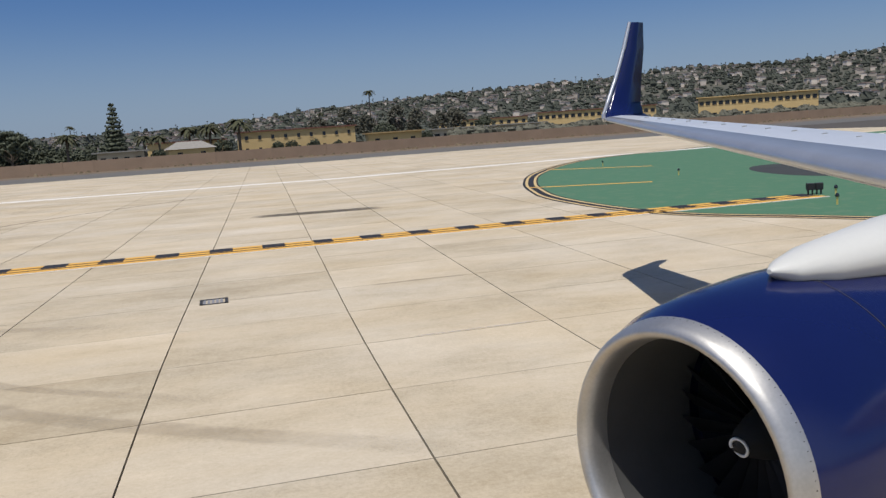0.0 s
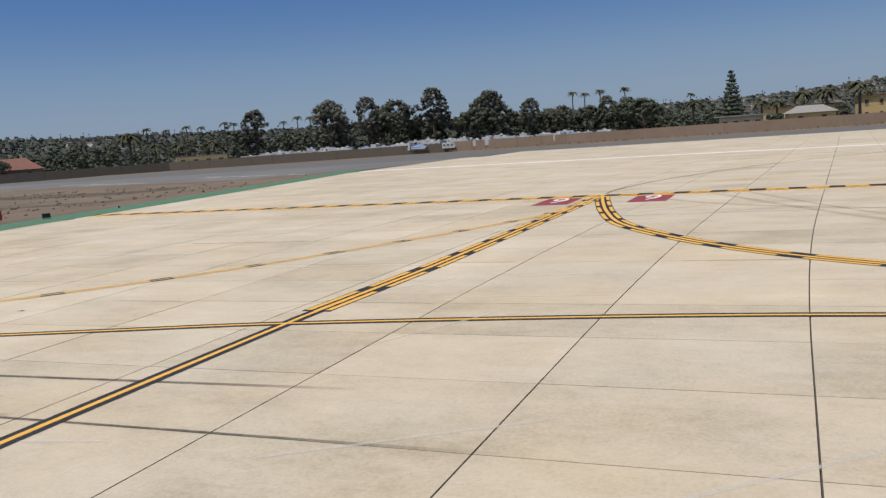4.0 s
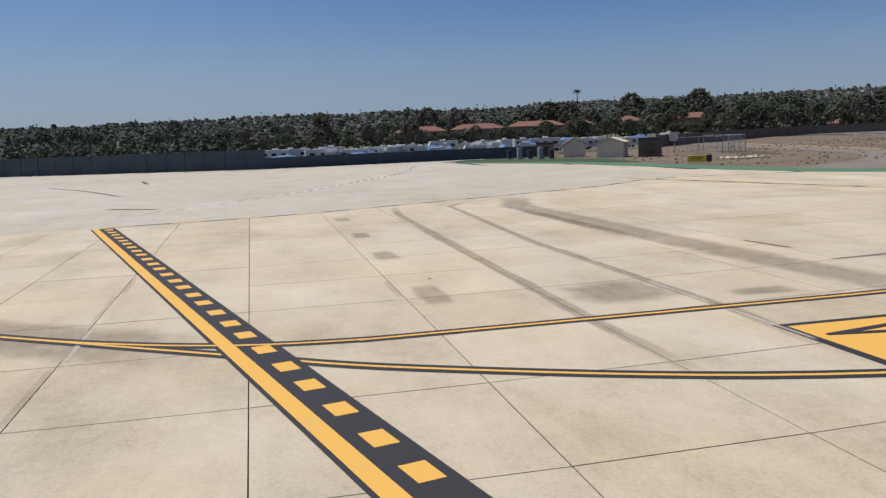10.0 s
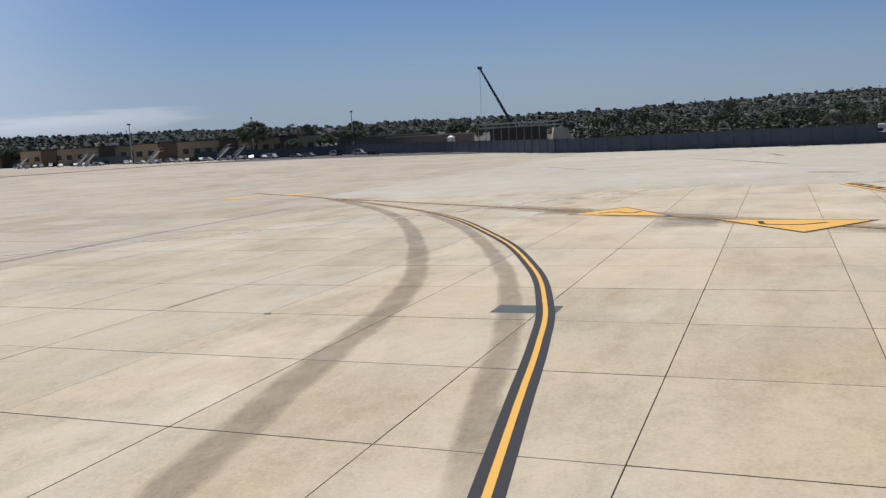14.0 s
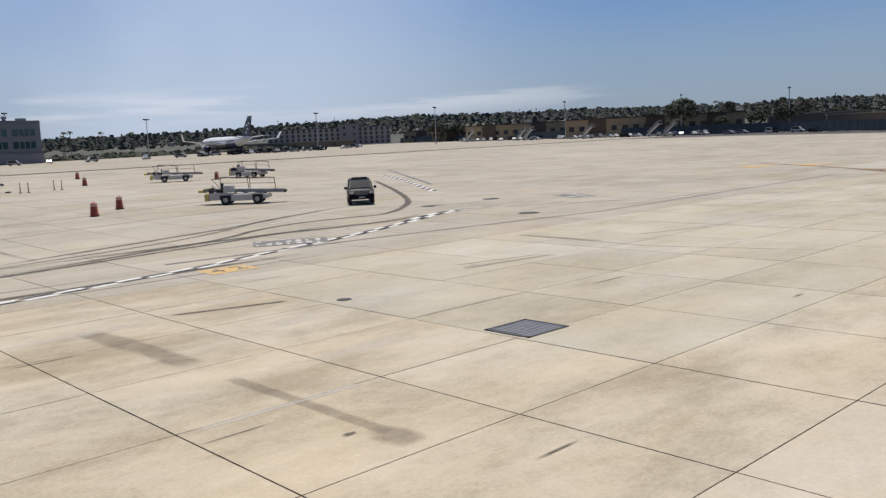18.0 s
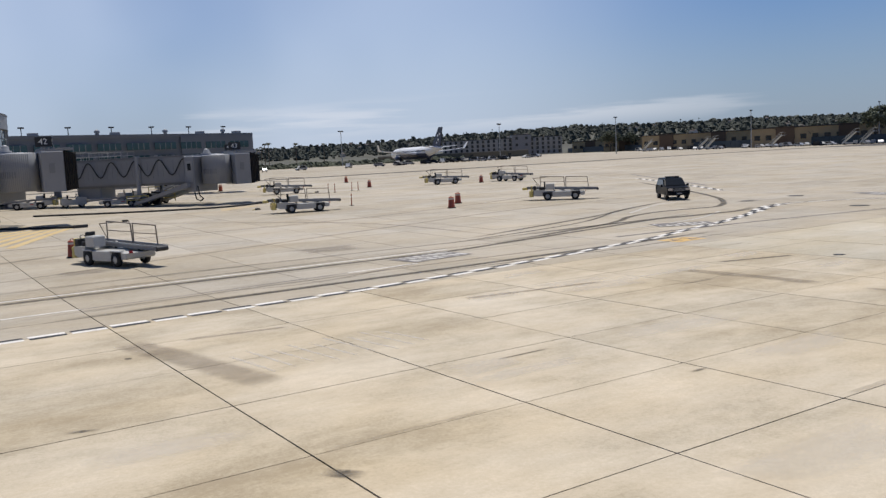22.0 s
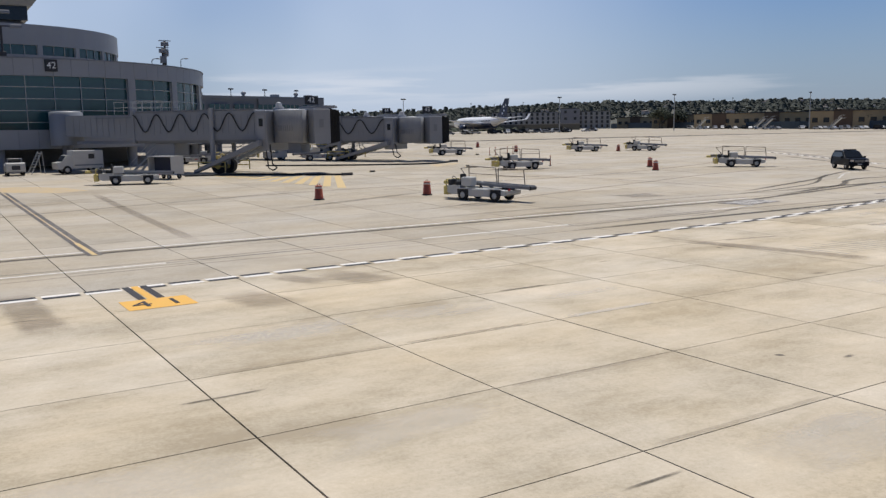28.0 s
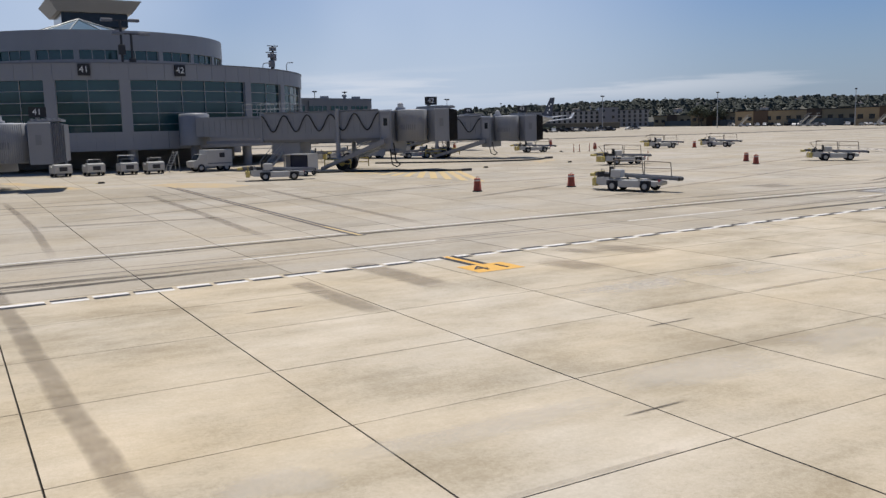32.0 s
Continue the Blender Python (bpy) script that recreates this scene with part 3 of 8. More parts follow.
main = [(-19.6, -60), (-19.6, -38), (-19.7, -27), (-20.2, -17), (-20.3, -5), (-20.3, 2), (-20.0, 9), (-19.8, 33)]
taxi = marking("taxiway_centre_line", "yellow taxiway centre line edged in black")
ribbon("black_bed", main[1:], 0.44, BLK, 0.003, taxi)
ribbon("yellow_line", main[1:], 0.13, YEL, 0.006, taxi)


def banded(path, parent, start):
    """Black band with a yellow line down its middle and long yellow dashes on both sides."""
    ribbon("black_bed", path, 0.80, BLK, 0.0045, parent)
    ribbon("yellow_line", path, 0.16, YEL, 0.008, parent)
    for off in (-0.275, 0.275):
        ribbon("yellow_dash", path, 0.17, YEL, 0.008, parent, off, (2.38, 0.72, start))


banded([(-20.3, 2.6), (-20.0, 9), (-19.8, 31.5)], taxi, -0.04)

bend = curve([(-19.7, 33), (-18.75, 28.5), (-17.55, 23.6), (-16.1, 19.1), (-13.8, 15.1), (-11.4, 12), (-8.8, 9.6), (-5.3, 7.3), (-1.5, 5.8), (4, 4.5)])
arc = marking("taxiway_curve_line", "curved yellow guide line with black dashes")
banded(bend, arc, 2.29)

orange = curve([(-19.6, 32.5), (-20.0, 27), (-21.2, 21), (-26.8, 9.5), (-32.5, 2.4), (-37, -1.6), (-44.7, -5.5), (-55, -9), (-66, -12)])
BLKO = worn_paint("worn_black_edge", (0.07, 0.06, 0.055), (0.3, 0.27, 0.22), 0.5)
PALEB = worn_paint("faded_ochre_paint", (0.42, 0.275, 0.125), (0.40, 0.34, 0.26), 0.46)
om = marking("taxiway_side_line", "pale orange curved guide line with black dashes")
ribbon("faded_bed", orange, 0.46, PALEB, 0.0032, om)
for off in (-0.165, 0.0, 0.165):
    ribbon("orange_line", orange, 0.10, ORA, 0.0055, om, off)
for off in (-0.165, 0.165):
    ribbon("black_dash", orange, 0.13, BLK, 0.0085, om, off, (0.80, 2.36, 1.29))
thin = marking("taxiway_cross_line", "thin yellow line edged in black")
tl = curve([(8, 3.6), (-5.6, 3.1), (-12.3, 2.6), (-20, 1.4), (-24.5, 0.3), (-33.8, -2.2), (-44.7, -5.5), (-60, -10)])
ribbon("black_bed", tl, 0.40, BLK, 0.002, thin)
ribbon("yellow_line", tl, 0.12, YEL, 0.005, thin)

for x0 in (-22.5, -17.55):
    nine = marking("runway_nine_marking", "dark red painted rectangle with a white number nine")
    patch("red_field", [(x0, 28.2), (x0 + 1.95, 28.2), (x0 + 1.95, 33.0), (x0, 33.0)], RED, 0.004, nine)
    words("9", 3.6, pose(x0 + 0.95, 30.4, 0.010) @ Matrix.Diagonal((0.55, 1, 1, 1)), WHT, nine)

lines = marking("apron_entry_lines", "pair of yellow lines edged in black crossing at a shallow angle")
l1 = curve([(-48.8, -83), (-35.9, -63.8), (-30.3, -55.7), (-23.4, -46.1), (-19.5, -40.7), (-17.2, -37.3), (-14.6, -31.5), (-13.2, -24)])
l2 = curve([(-23.4, -46.1), (-21.4, -43.2), (-20.15, -40.6), (-19.65, -38.2), (-19.6, -36)])
for q, dz in ((l1, 0.0), (l2, 0.0008)):
    ribbon("black_bed", q, 0.44, BLK, 0.0035 + dz, lines)
    ribbon("yellow_line", q, 0.11, YEL, 0.0075 + dz, lines)

bar = marking("holding_bar", "broad yellow holding line with black and yellow blocks")
hb = [(-9.6, -37.55), (-47.5, -47.1)]
ribbon("black_bed", hb, 1.12, BLK, 0.008, bar)
ribbon("yellow_line", hb, 0.30, YEL, 0.011, bar, -0.33)
ribbon("yellow_block", hb, 0.36, YEL, 0.011, bar, 0.22, (0.72, 0.68, 0.0))
inner = curve([(-48.2, -85), (-48.2, -62), (-48, -47.2), (-49, -39), (-52.8, -28.8), (-57.6, -17.5), (-62.5, -10), (-66, -6)], 6)
outer = curve([(-160, -85), (-150, -80), (-136, -60), (-126, -40), (-126, -26), (-126, -12), (-112, -13), (-88, -6)], 6)
grey = Mesh()
for p, q in zip(inner, outer):
    grey.v += [(p[0] + (q[0] - p[0]) * i / 6, p[1] + (q[1] - p[1]) * i / 6, 0.0012) for i in range(7)]
grey.f = [(7 * j + i + 7, 7 * j + i + 8, 7 * j + i + 1, 7 * j + i) for j in range(len(inner) - 1) for i in range(6)]
grey.smooth = [False] * len(grey.f)
tagged(part("grey_pavement", grey, CONCG), "smooth grey pavement beyond the holding line", "pavement", kind="structure")
dc = marking("dashed_boundary_line", "thin dashed yellow and black boundary line")
dcl = curve([(-48, -47.2), (-49, -39), (-52.8, -28.8), (-57.6, -17.5), (-62.5, -10), (-61, 2)])
ribbon("black_bed", dcl, 0.3, BLK, 0.003, dc)
ribbon("yellow_dash", dcl, 0.2, YEL, 0.006, dc, 0.0, (1.6, 1.6, 0.0))

board = marking("painted_taxiway_sign", "yellow painted rectangle with a black letter A and arrow")
patch("black_border", [(-17.75, -30.25), (-13.4, -30.25), (-13.4, -26.15), (-17.75, -26.15)], BLK, 0.005, board)
patch("yellow_field", [(-17.55, -30.05), (-13.6, -30.05), (-13.6, -26.35), (-17.55, -26.35)], YEL, 0.008, board)
words("A", 4.3, pose(-16.73, -28.15, 0.012, 0, 0, 180) @ Matrix.Diagonal((0.42, 1.0, 1, 1)), BLK, board)
ribbon("arrow_shaft", [(-15.9, -27.3), (-15.4, -28.8)], 0.14, BLK, 0.012, board)
ribbon("arrow_head", [(-15.92, -28.2), (-15.38, -28.95), (-15.05, -27.95)], 0.16, BLK, 0.012, board)

for tri, sq in (([(-28.2, -53.2), (-23.6, -50.1), (-27.1, -47.6)], [(-27.3, -51.6), (-26.2, -51.4), (-25.9, -50.2), (-26.5, -49.2)]),
                ([(-31.7, -60.2), (-30.2, -55.5), (-34.9, -58.1)], [(-31.9, -58.9), (-32.5, -58.2), (-31.8, -57.4), (-32.6, -57.0)])):
    tm = marking("yellow_triangle_marking", "yellow painted triangle with a dark wavy stroke")
    c = (sum(p[0] for p in tri) / 3, sum(p[1] for p in tri) / 3)
    patch("black_border", [(c[0] + (p[0] - c[0]) * 1.1, c[1] + (p[1] - c[1]) * 1.1) for p in tri], BLK, 0.009, tm)
    patch("yellow_field", tri, YEL, 0.012, tm)
    ribbon("dark_stroke", curve(sq), 0.22, BLK, 0.015, tm)

lead = curve([(16, -51), (4, -53.2), (-2.6, -54.4), (-6.5, -55.1), (-10.1, -55.9), (-15.6, -57.7), (-23.5, -61.4), (-34.7, -68.7), (-48.8, -83), (-56, -94)])
lm = marking("lead_in_curve", "sweeping yellow lead-in line on a black bed")
ribbon("black_bed", lead, 0.42, BLK, 0.0052, lm)
ribbon("yellow_line", lead, 0.11, YEL, 0.0092, lm)
for poly in ([(-50.2, -93.4), (-49.4, -91.6), (-53.0, -90.6)], [(-53.4, -89.6), (-52.6, -88.0), (-55.6, -86.6)]):
    patch("yellow_marking", poly, YEL, 0.010, lm)

BLKF = worn_paint("faded_black_paint", (0.14, 0.125, 0.115), (0.36, 0.33, 0.28), 0.52)
# black and white stripes of the vehicle lane
wd = marking("vehicle_lane_stripes", "staggered black and white lane boundary")
wl1 = curve([(95, -77.2), (62, -77.5), (32.7, -78.0), (21.7, -78.6), (10.2, -80.7), (6.3, -81.9), (1.4, -83.4), (-2.0, -84.7), (-4.2, -85.7)], 5)
zig = curve([(-31.4, -121), (-27.2, -113.2), (-23, -106.5), (-18.6, -99.6)])
broad = curve([(-4.2, -85.7), (-6.0, -86.6), (-7.8, -87.3), (-9.3, -87.6)])
wl2 = curve([(-9.3, -87.6), (-11, -87.4), (-14, -86.0), (-16.3, -84.2), (-19.3, -81.5), (-25.7, -75.4), (-33.1, -68.6), (-47.5, -58.3), (-60, -42.5), (-90.4, -25.6), (-115, -18.7)])
for q, w in ((wl1, 0.24), (broad, 0.36), (zig, 0.30), (wl2, 0.17)):
    ribbon("black_dash", q, w, BLK, 0.004, wd, -w / 2, (1.0, 1.0, 0.0))
    ribbon("white_dash", q, w, WHT, 0.004, wd, -w / 2, (1.0, 1.0, 1.0))
    ribbon("white_dash", q, w, WHT, 0.004, wd, w / 2, (1.0, 1.0, 0.0))
    ribbon("black_dash", q, w, BLK, 0.004, wd, w / 2, (1.0, 1.0, 1.0))
road = marking("vehicle_lane_line", "worn dark and white lines of the vehicle lane")
ribbon("white_line", [(90, -84.8), (49, -85.5), (16.8, -85.3)], 0.15, WHT, 0.004, road)
ribbon("white_line", [(85, -81.0), (30, -81.8), (20, -82.4)], 0.13, WHT, 0.004, road, 0.0, (7, 9, 2))
ribbon("dark_line", [(85, -81.0), (30, -81.8), (20, -82.4)], 0.09, BLKF, 0.003, road)
for q in ([(0.0, -91.2), (-5.1, -94.0), (-8.0, -94.7)], [(6.8, -85.4), (5.0, -85.0), (0.5, -85.7), (-3.4, -87.5)], [(-18.6, -99.6), (-17.4, -96.8), (-18.3, -93.5), (-24, -88)], [(-31.4, -121), (-33, -127), (-34.5, -133), (-36, -145)]):
    ribbon("white_line", curve(q), 0.14, WHTF, 0.0042, road)
ribbon("dark_line", curve([(9.5, -82.7), (4.3, -82.3), (-0.05, -81.84), (-5.1, -81.05), (-10.4, -80.2), (-13, -80), (-26, -80.3), (-39.7, -80.6)]), 0.2, BLKF, 0.0072, road)
ribbon("dark_bar", [(-38.9, -129.2), (-23.5, -105.1)], 0.42, BLKF, 0.004, road)
for cx, cy, a in ((-19.4, -87.6, 62), (18.6, -83.7, 8), (3.4, -84.2, 150)):
    hm = marking("lane_symbol", "faded black and white painted lane symbol")
    rot = Matrix.Rotation(radians(a), 2)
    patch("faded_bed", [tuple(rot @ Vector(p) + Vector((cx, cy))) for p in ((-1.5, -0.85), (1.5, -0.85), (1.5, 0.85), (-1.5, 0.85))], BLKF, 0.0045, hm)
    for i in range(7):
        for j in range(2):
            u0, v0 = -1.38 + 0.40 * i, -0.72 + 0.78 * j
            w0, h0 = (0.22, 0.62) if (i + j) % 3 else (0.12, 0.45)
            patch("block", [tuple(rot @ Vector(p) + Vector((cx, cy))) for p in ((u0, v0), (u0 + w0, v0), (u0 + w0, v0 + h0), (u0, v0 + h0))], WHTF, 0.0062, hm)

gm = marking("gate_number_marking", "yellow painted box reading 41 with a short stem")
patch("yellow_field", [(48.98, -75.95), (50.52, -75.95), (50.52, -74.75), (48.98, -74.75)], YEL, 0.005, gm)
words("4 1", 0.95, pose(49.75, -75.32, 0.010, 0, 0, 180), BLK, gm)
for off, mm, w in ((-0.22, BLK, 0.18), (0.0, YEL, 0.2), (0.22, BLK, 0.18)):
    ribbon("stem", [(49.75, -77.9), (49.75, -75.95)], w, mm, 0.005, gm, off)
FADEY = worn_paint("faded_yellow_paint", (0.55, 0.35, 0.11), wear=0.52)
g2 = marking("gate_number_marking", "worn yellow painted box reading 42")
patch("yellow_field", [(8.0, -80.1), (9.7, -80.1), (9.7, -78.9), (8.0, -78.9)], FADEY, 0.005, g2)
words("4 2", 0.98, pose(8.85, -79.5, 0.010, 0, 0, 180), BLKF, g2)
DULLY = worn_paint("dull_yellow_paint", (0.46, 0.33, 0.155), (0.36, 0.32, 0.26), wear=0.60)
gl = marking("gate_lead_line", "yellow gate lead-in line edged in black")
ribbon("black_bed", [(49.5, -84.6), (49.7, -117)], 0.46, BLKO, 0.004, gl)
ribbon("yellow_line", [(49.55, -88), (49.7, -117)], 0.08, DULLY, 0.0075, gl)
ribbon("yellow_line", [(49.5, -84.6), (49.55, -88)], 0.16, PALEY, 0.0075, gl)
hat = marking("keep_clear_hatching", "yellow diagonal hatching below the boarding bridge")
for k in range(11):
    u = k / 10
    p, q = (26.7 + 6.0 * u, -115.1 - 3.9 * u), (31.3 + 3.3 * u, -104.6 - 15.5 * u)
    ribbon("stripe", [p, q], 0.5, PALEY, 0.006, hat)
ribbon("border", [(26.5, -115.3), (31.2, -104.4)], 0.25, PALEY, 0.008, hat)
for poly in ([(50.6, -117.6), (49.6, -113.6), (46.8, -111.2), (45.0, -112.2), (45.9, -115.4), (48.4, -118.2)], [(58.2, -127.5), (55.6, -120.4), (54.7, -117.0), (55.6, -116.8), (57.2, -120.5), (59.6, -127)],
             [(14.5, -120.6), (10.2, -123.4), (9.6, -125.2), (13.6, -123.6)]):
    yp = marking("yellow_ground_patch", "worn yellow patch on the concrete")
    patch("paint", poly, DULLY, 0.005, yp)


# the grid of the slabs
SX, SY = 3.77, 3.13
COLS_S = [(-48, -179), (-4, -15.95), (-3, -12.35), (3, 10.45), (4, 13.83), (5, 17.48), (6, 21.1), (8, 28.4), (9, 32.07), (10, 35.75), (13, 47.15), (14, 50.9), (16, 58.45), (25, 92.4)]
COLS_N = [(-48, -178), (-6, -24.7), (-4, -17.4), (0, -1.65), (1, 2.06), (25, 92)]
ROWS = [(-64, -200), (-22, -68.62), (-21, -65.5), (-20, -62.4), (-16, -49.3), (-15, -46.4), (-14, -43.5), (-13, -40.1), (-12, -36.4), (-11, -33.2), (-10, -30.1), (-7, -20.9), (-6, -17.85), (-2, -5.27), (4, 12.65), (50, 156)]
NEAR = [(-25, -22, -6, 32), (-8, 8, 8, 30), (-24, -46, -6, -22), (-16, -64, 0, -44), (0, -72, 62, -60)]


def table(rows, k):
    for (a, p), (b, q) in zip(rows, rows[1:]):
        if a <= k <= b:
            return p + (q - p) * (k - a) / (b - a)
    return rows[-1][1]


def corner(i, j):
    y = table(ROWS, j)
    u = smooth01(-38, -12, y)
    return table(COLS_S, i) * (1 - u) + (table(COLS_N, i) + 0.052 * (0.0 if y < 0 else y * y / 40 if y < 20 else y - 10)) * u, y


# rubber marks, stains and grates
def stain(pts, w, material=TRACK, name="tyre_mark", label="grey rubber tyre mark on concrete", z=0.002, rag=0.22):
    """A smear of uneven width that thins out at both ends."""
    pts = [Vector((p[0], p[1], 0)) for p in pts]
    fine = [pts[0]]
    for a, b in zip(pts, pts[1:]):
        k = max(2, int((b - a).length / max(0.25, w * 0.4)))
        fine += [a.lerp(b, i / k) for i in range(1, k + 1)]
    s, n, run = Mesh(), len(fine), 0.0
    total = sum((q - p).length for p, q in zip(fine, fine[1:]))
    for i, p in enumerate(fine):
        d = (fine[min(i + 1, n - 1)] - fine[max(i - 1, 0)]).normalized()
        nrm = Vector((d.y, -d.x, 0))
        if i:
            run += (p - fine[i - 1]).length
        end = min(1.0, min(run, total - run) / (0.5 * w + 0.15 if total < 10 else 4.0))
        for side, seed in ((1, 3.1), (0, 0), (-1, 8.7)):
            q = p + nrm * side * w * 0.56 * (1 + rag * noise.noise(Vector((p.x * 0.9, p.y * 0.9, seed + w))))
            s.v.append((q.x, q.y, gz(q.x, q.y) + z + lift(q.y)))
            s.uv.append((end, 0.5 - 0.5 * side))
    s.f = [f for i in range(n - 1) for f in ((3 * i + 3, 3 * i + 4, 3 * i + 1, 3 * i), (3 * i + 4, 3 * i + 5, 3 * i + 2, 3 * i + 1))]
    s.smooth = [False] * len(s.f)
    return tagged(part(name, s, material), label, "stain", kind="structure")


def blotch(cx, cy, rx, ry, material=TRACK, z=0.0022, n=22):
    """A dark blot with a soft ragged outline."""
    s = Mesh()
    s.v, s.uv = [(cx, cy, gz(cx, cy) + z)], [(1.0, 0.5)]
    for i in range(n):
        a = 2 * math.pi * i / n
        r = 1 + 0.5 * noise.noise(Vector((math.cos(a) * 1.2 + cx, math.sin(a) * 1.2 + cy, 0.5)))
        x, y = cx + rx * r * math.copysign(abs(math.cos(a)) ** 0.6, math.cos(a)), cy + ry * r * math.copysign(abs(math.sin(a)) ** 0.6, math.sin(a))
        s.v.append((x, y, gz(x, y) + z))
        s.uv.append((1.0, 0.0))
    s.f = [(0, 1 + i, 1 + (i + 1) % n) for i in range(n)]
    s.smooth = [False] * n
    return tagged(part("stain", s, material), "bleached pale patch on concrete" if material.name == "bleached_wash" else "faint dark stain on concrete", "stain", kind="structure")


for p, q, w in (((32.25, -64.85), (31.85, -64.35), 0.28), ((33.05, -62.68), (32.88, -62.6), 0.16), ((34.62, -68.98), (34.1, -68.8), 0.14), ((36.85, -70.15), (36.75, -70.05), 0.10)):
    stain([p, q], w, PATCH, "joint_repair", "dark worn repair at a slab joint", z=0.006)
stain([(1.4, 46.2), (8.4, 45.2)], 1.7, PATCH)
stain(curve([(-19.5, 33), (-19.6, 37), (-17, 46), (-9, 60), (4, 72)]), 0.22, PATCH)
stain([(-14.5, -33.1), (-19.7, -33.2), (-27.1, -33.1), (-46, -32.8), (-51, -32.2)], 0.42)
stain([(-15, -30.4), (-19.6, -30.1), (-31.6, -30.3), (-49, -29.4), (-52.5, -27)], 0.36)
stain([(-18, -25.4), (-20.3, -25.4), (-30, -25.9), (-46.7, -26.3), (-53, -24.4)], 1.7)
stain([(-31, -26.6), (-46, -26.8)], 0.7, z=0.0032)
blotch(-22.2, -31.5, 1.2, 1.5)
blotch(-20.9, -28.3, 0.5, 0.9)
for x0, x1 in ((-22.3, -25.2), (-30, -32.4), (-36.4, -38.6), (-43.8, -45.8)):
    stain([(x0, -35.7), (x1, -35.7)], 0.75)
stain(curve([(8, -56.6), (2, -57.4), (-4, -58.6), (-10.2, -59.7), (-16.8, -61.9), (-27.9, -67.1), (-37.5, -73.2), (-50, -84)]), 0.75)
stain(curve([(2, -53.6), (-2.6, -54.9), (-9.7, -56.6), (-17.5, -59.4), (-27.3, -64.2), (-36, -70)]), 0.6)
stain(curve([(61.3, -62), (61.4, -64.7), (61.6, -68.7), (61.9, -77.4), (62.2, -84)]), 0.40)
stain(curve([(15.7, -73.7), (15.5, -71), (15.5, -68.8)]), 0.6)
stain(curve([(15.5, -67.6), (15.5, -65.0), (15.5, -63.2)]), 0.28, z=0.0027)
blotch(15.5, -63.0, 0.3, 0.5)
stain([(31.0, -69.5), (32.2, -75.5)], 0.8)
stain([(13.6, -73.8), (10.8, -72.9)], 0.22, PATCH)
stain([(4.5, -73.5), (1.2, -72.7)], 0.2)
stain([(-4.5, -72.9), (-8.0, -71.9)], 0.2)
stain([(23.4, -74.4), (18.9, -73.7)], 0.3)
stain([(31.1, -74.8), (28.6, -74.4)], 0.25)
stain([(-2.5, -77.6), (-2.0, -70.7), (-3.9, -64.1)], 0.16, z=0.0024)
stain([(52.6, -78.5), (52.3, -73.4)], 0.95)
stain([(55.1, -76.5), (55.0, -71.8)], 0.6)
stain([(44.9, -77.1), (44.1, -74.4)], 1.3)
stain([(48.0, -75.6), (47.3, -73.1)], 1.2)
stain([(46.2, -77.2), (45.4, -75.4)], 0.8, z=0.003)
for dx in (0.0, -6.8, 7.4):
    stain(curve([(52.3 + dx * 1.05, -110), (52.4 + dx, -96), (52.6 + dx, -85.5)]), 0.5 if dx < 1 else 0.35, z=0.0030 + 0.0001 * abs(dx))
stain(curve([(22, -114.4), (13.2, -101.1), (11.9, -87.8)]), 0.3, z=0.0052)
stain(curve([(28.2, -81.9), (24.9, -81.0), (18.5, -83.0)]), 0.25, z=0.0053)
stain([(90, -84.2), (49, -85.0), (16.8, -84.7), (-2, -88)], 0.4, PATCH, z=0.003)
blotch(20.2, -89.8, 1.5, 1.2)
blotch(29.8, -85.6, 1.6, 0.6)
blotch(30.2, -91.0, 1.2, 0.8)
blotch(-10.5, -91.0, 1.2, 0.5)
lane_rng = random.Random(31)
for k in range(24):
    y0 = -79.6 - 11 * lane_rng.random() ** 1.2
    x0 = lane_rng.uniform(-5, 75)
    n = lane_rng.uniform(8, 34)
    stain(curve([(x0, y0), (x0 + n / 2, y0 + lane_rng.uniform(-0.7, 0.7)), (x0 + n, y0 + lane_rng.uniform(-0.5, 0.5))]), lane_rng.choice((0.12, 0.18, 0.3, 0.45)), TRACK if k % 3 else PATCH, z=0.0015 + 0.0001 * k)
for k in range(14):
    x0, y0 = lane_rng.uniform(20, 72), lane_rng.uniform(-112, -92)
    n, a = lane_rng.uniform(5, 16), lane_rng.uniform(-0.3, 0.5)
    stain([(x0, y0), (x0 + n * math.cos(a), y0 + n * math.sin(a))], lane_rng.choice((0.15, 0.3, 0.6)), TRACK, z=0.0045 + 0.0001 * k)
for k in range(20):
    x0, y0 = lane_rng.uniform(0, 60), lane_rng.uniform(-77, -61)
    n = lane_rng.uniform(0.3, 1.6)
    stain([(x0, y0), (x0 + n, y0 + 0.02)], lane_rng.choice((0.04, 0.06, 0.1)), PATCH, "stain", "short dark scrape on concrete", z=0.0065 + 0.0001 * k)
for k in range(16):
    x0, y0 = lane_rng.uniform(-50, 70), lane_rng.choice((lane_rng.uniform(-76, -60), lane_rng.uniform(-36, 20)))
    blotch(x0, y0, lane_rng.uniform(0.05, 0.16), lane_rng.uniform(0.04, 0.1), PATCH, n=9)
for k in range(14):
    a = lane_rng.uniform(0, 1.2)
    x0, y0 = lane_rng.uniform(-32, -10), lane_rng.uniform(-24, 24)
    n = lane_rng.uniform(2, 7)
    stain([(x0, y0), (x0 + n * math.cos(a), y0 + n * math.sin(a))], 0.10, SCUFF, "scuff", "pale scraped line on concrete", z=0.0021 + 0.0001 * k)
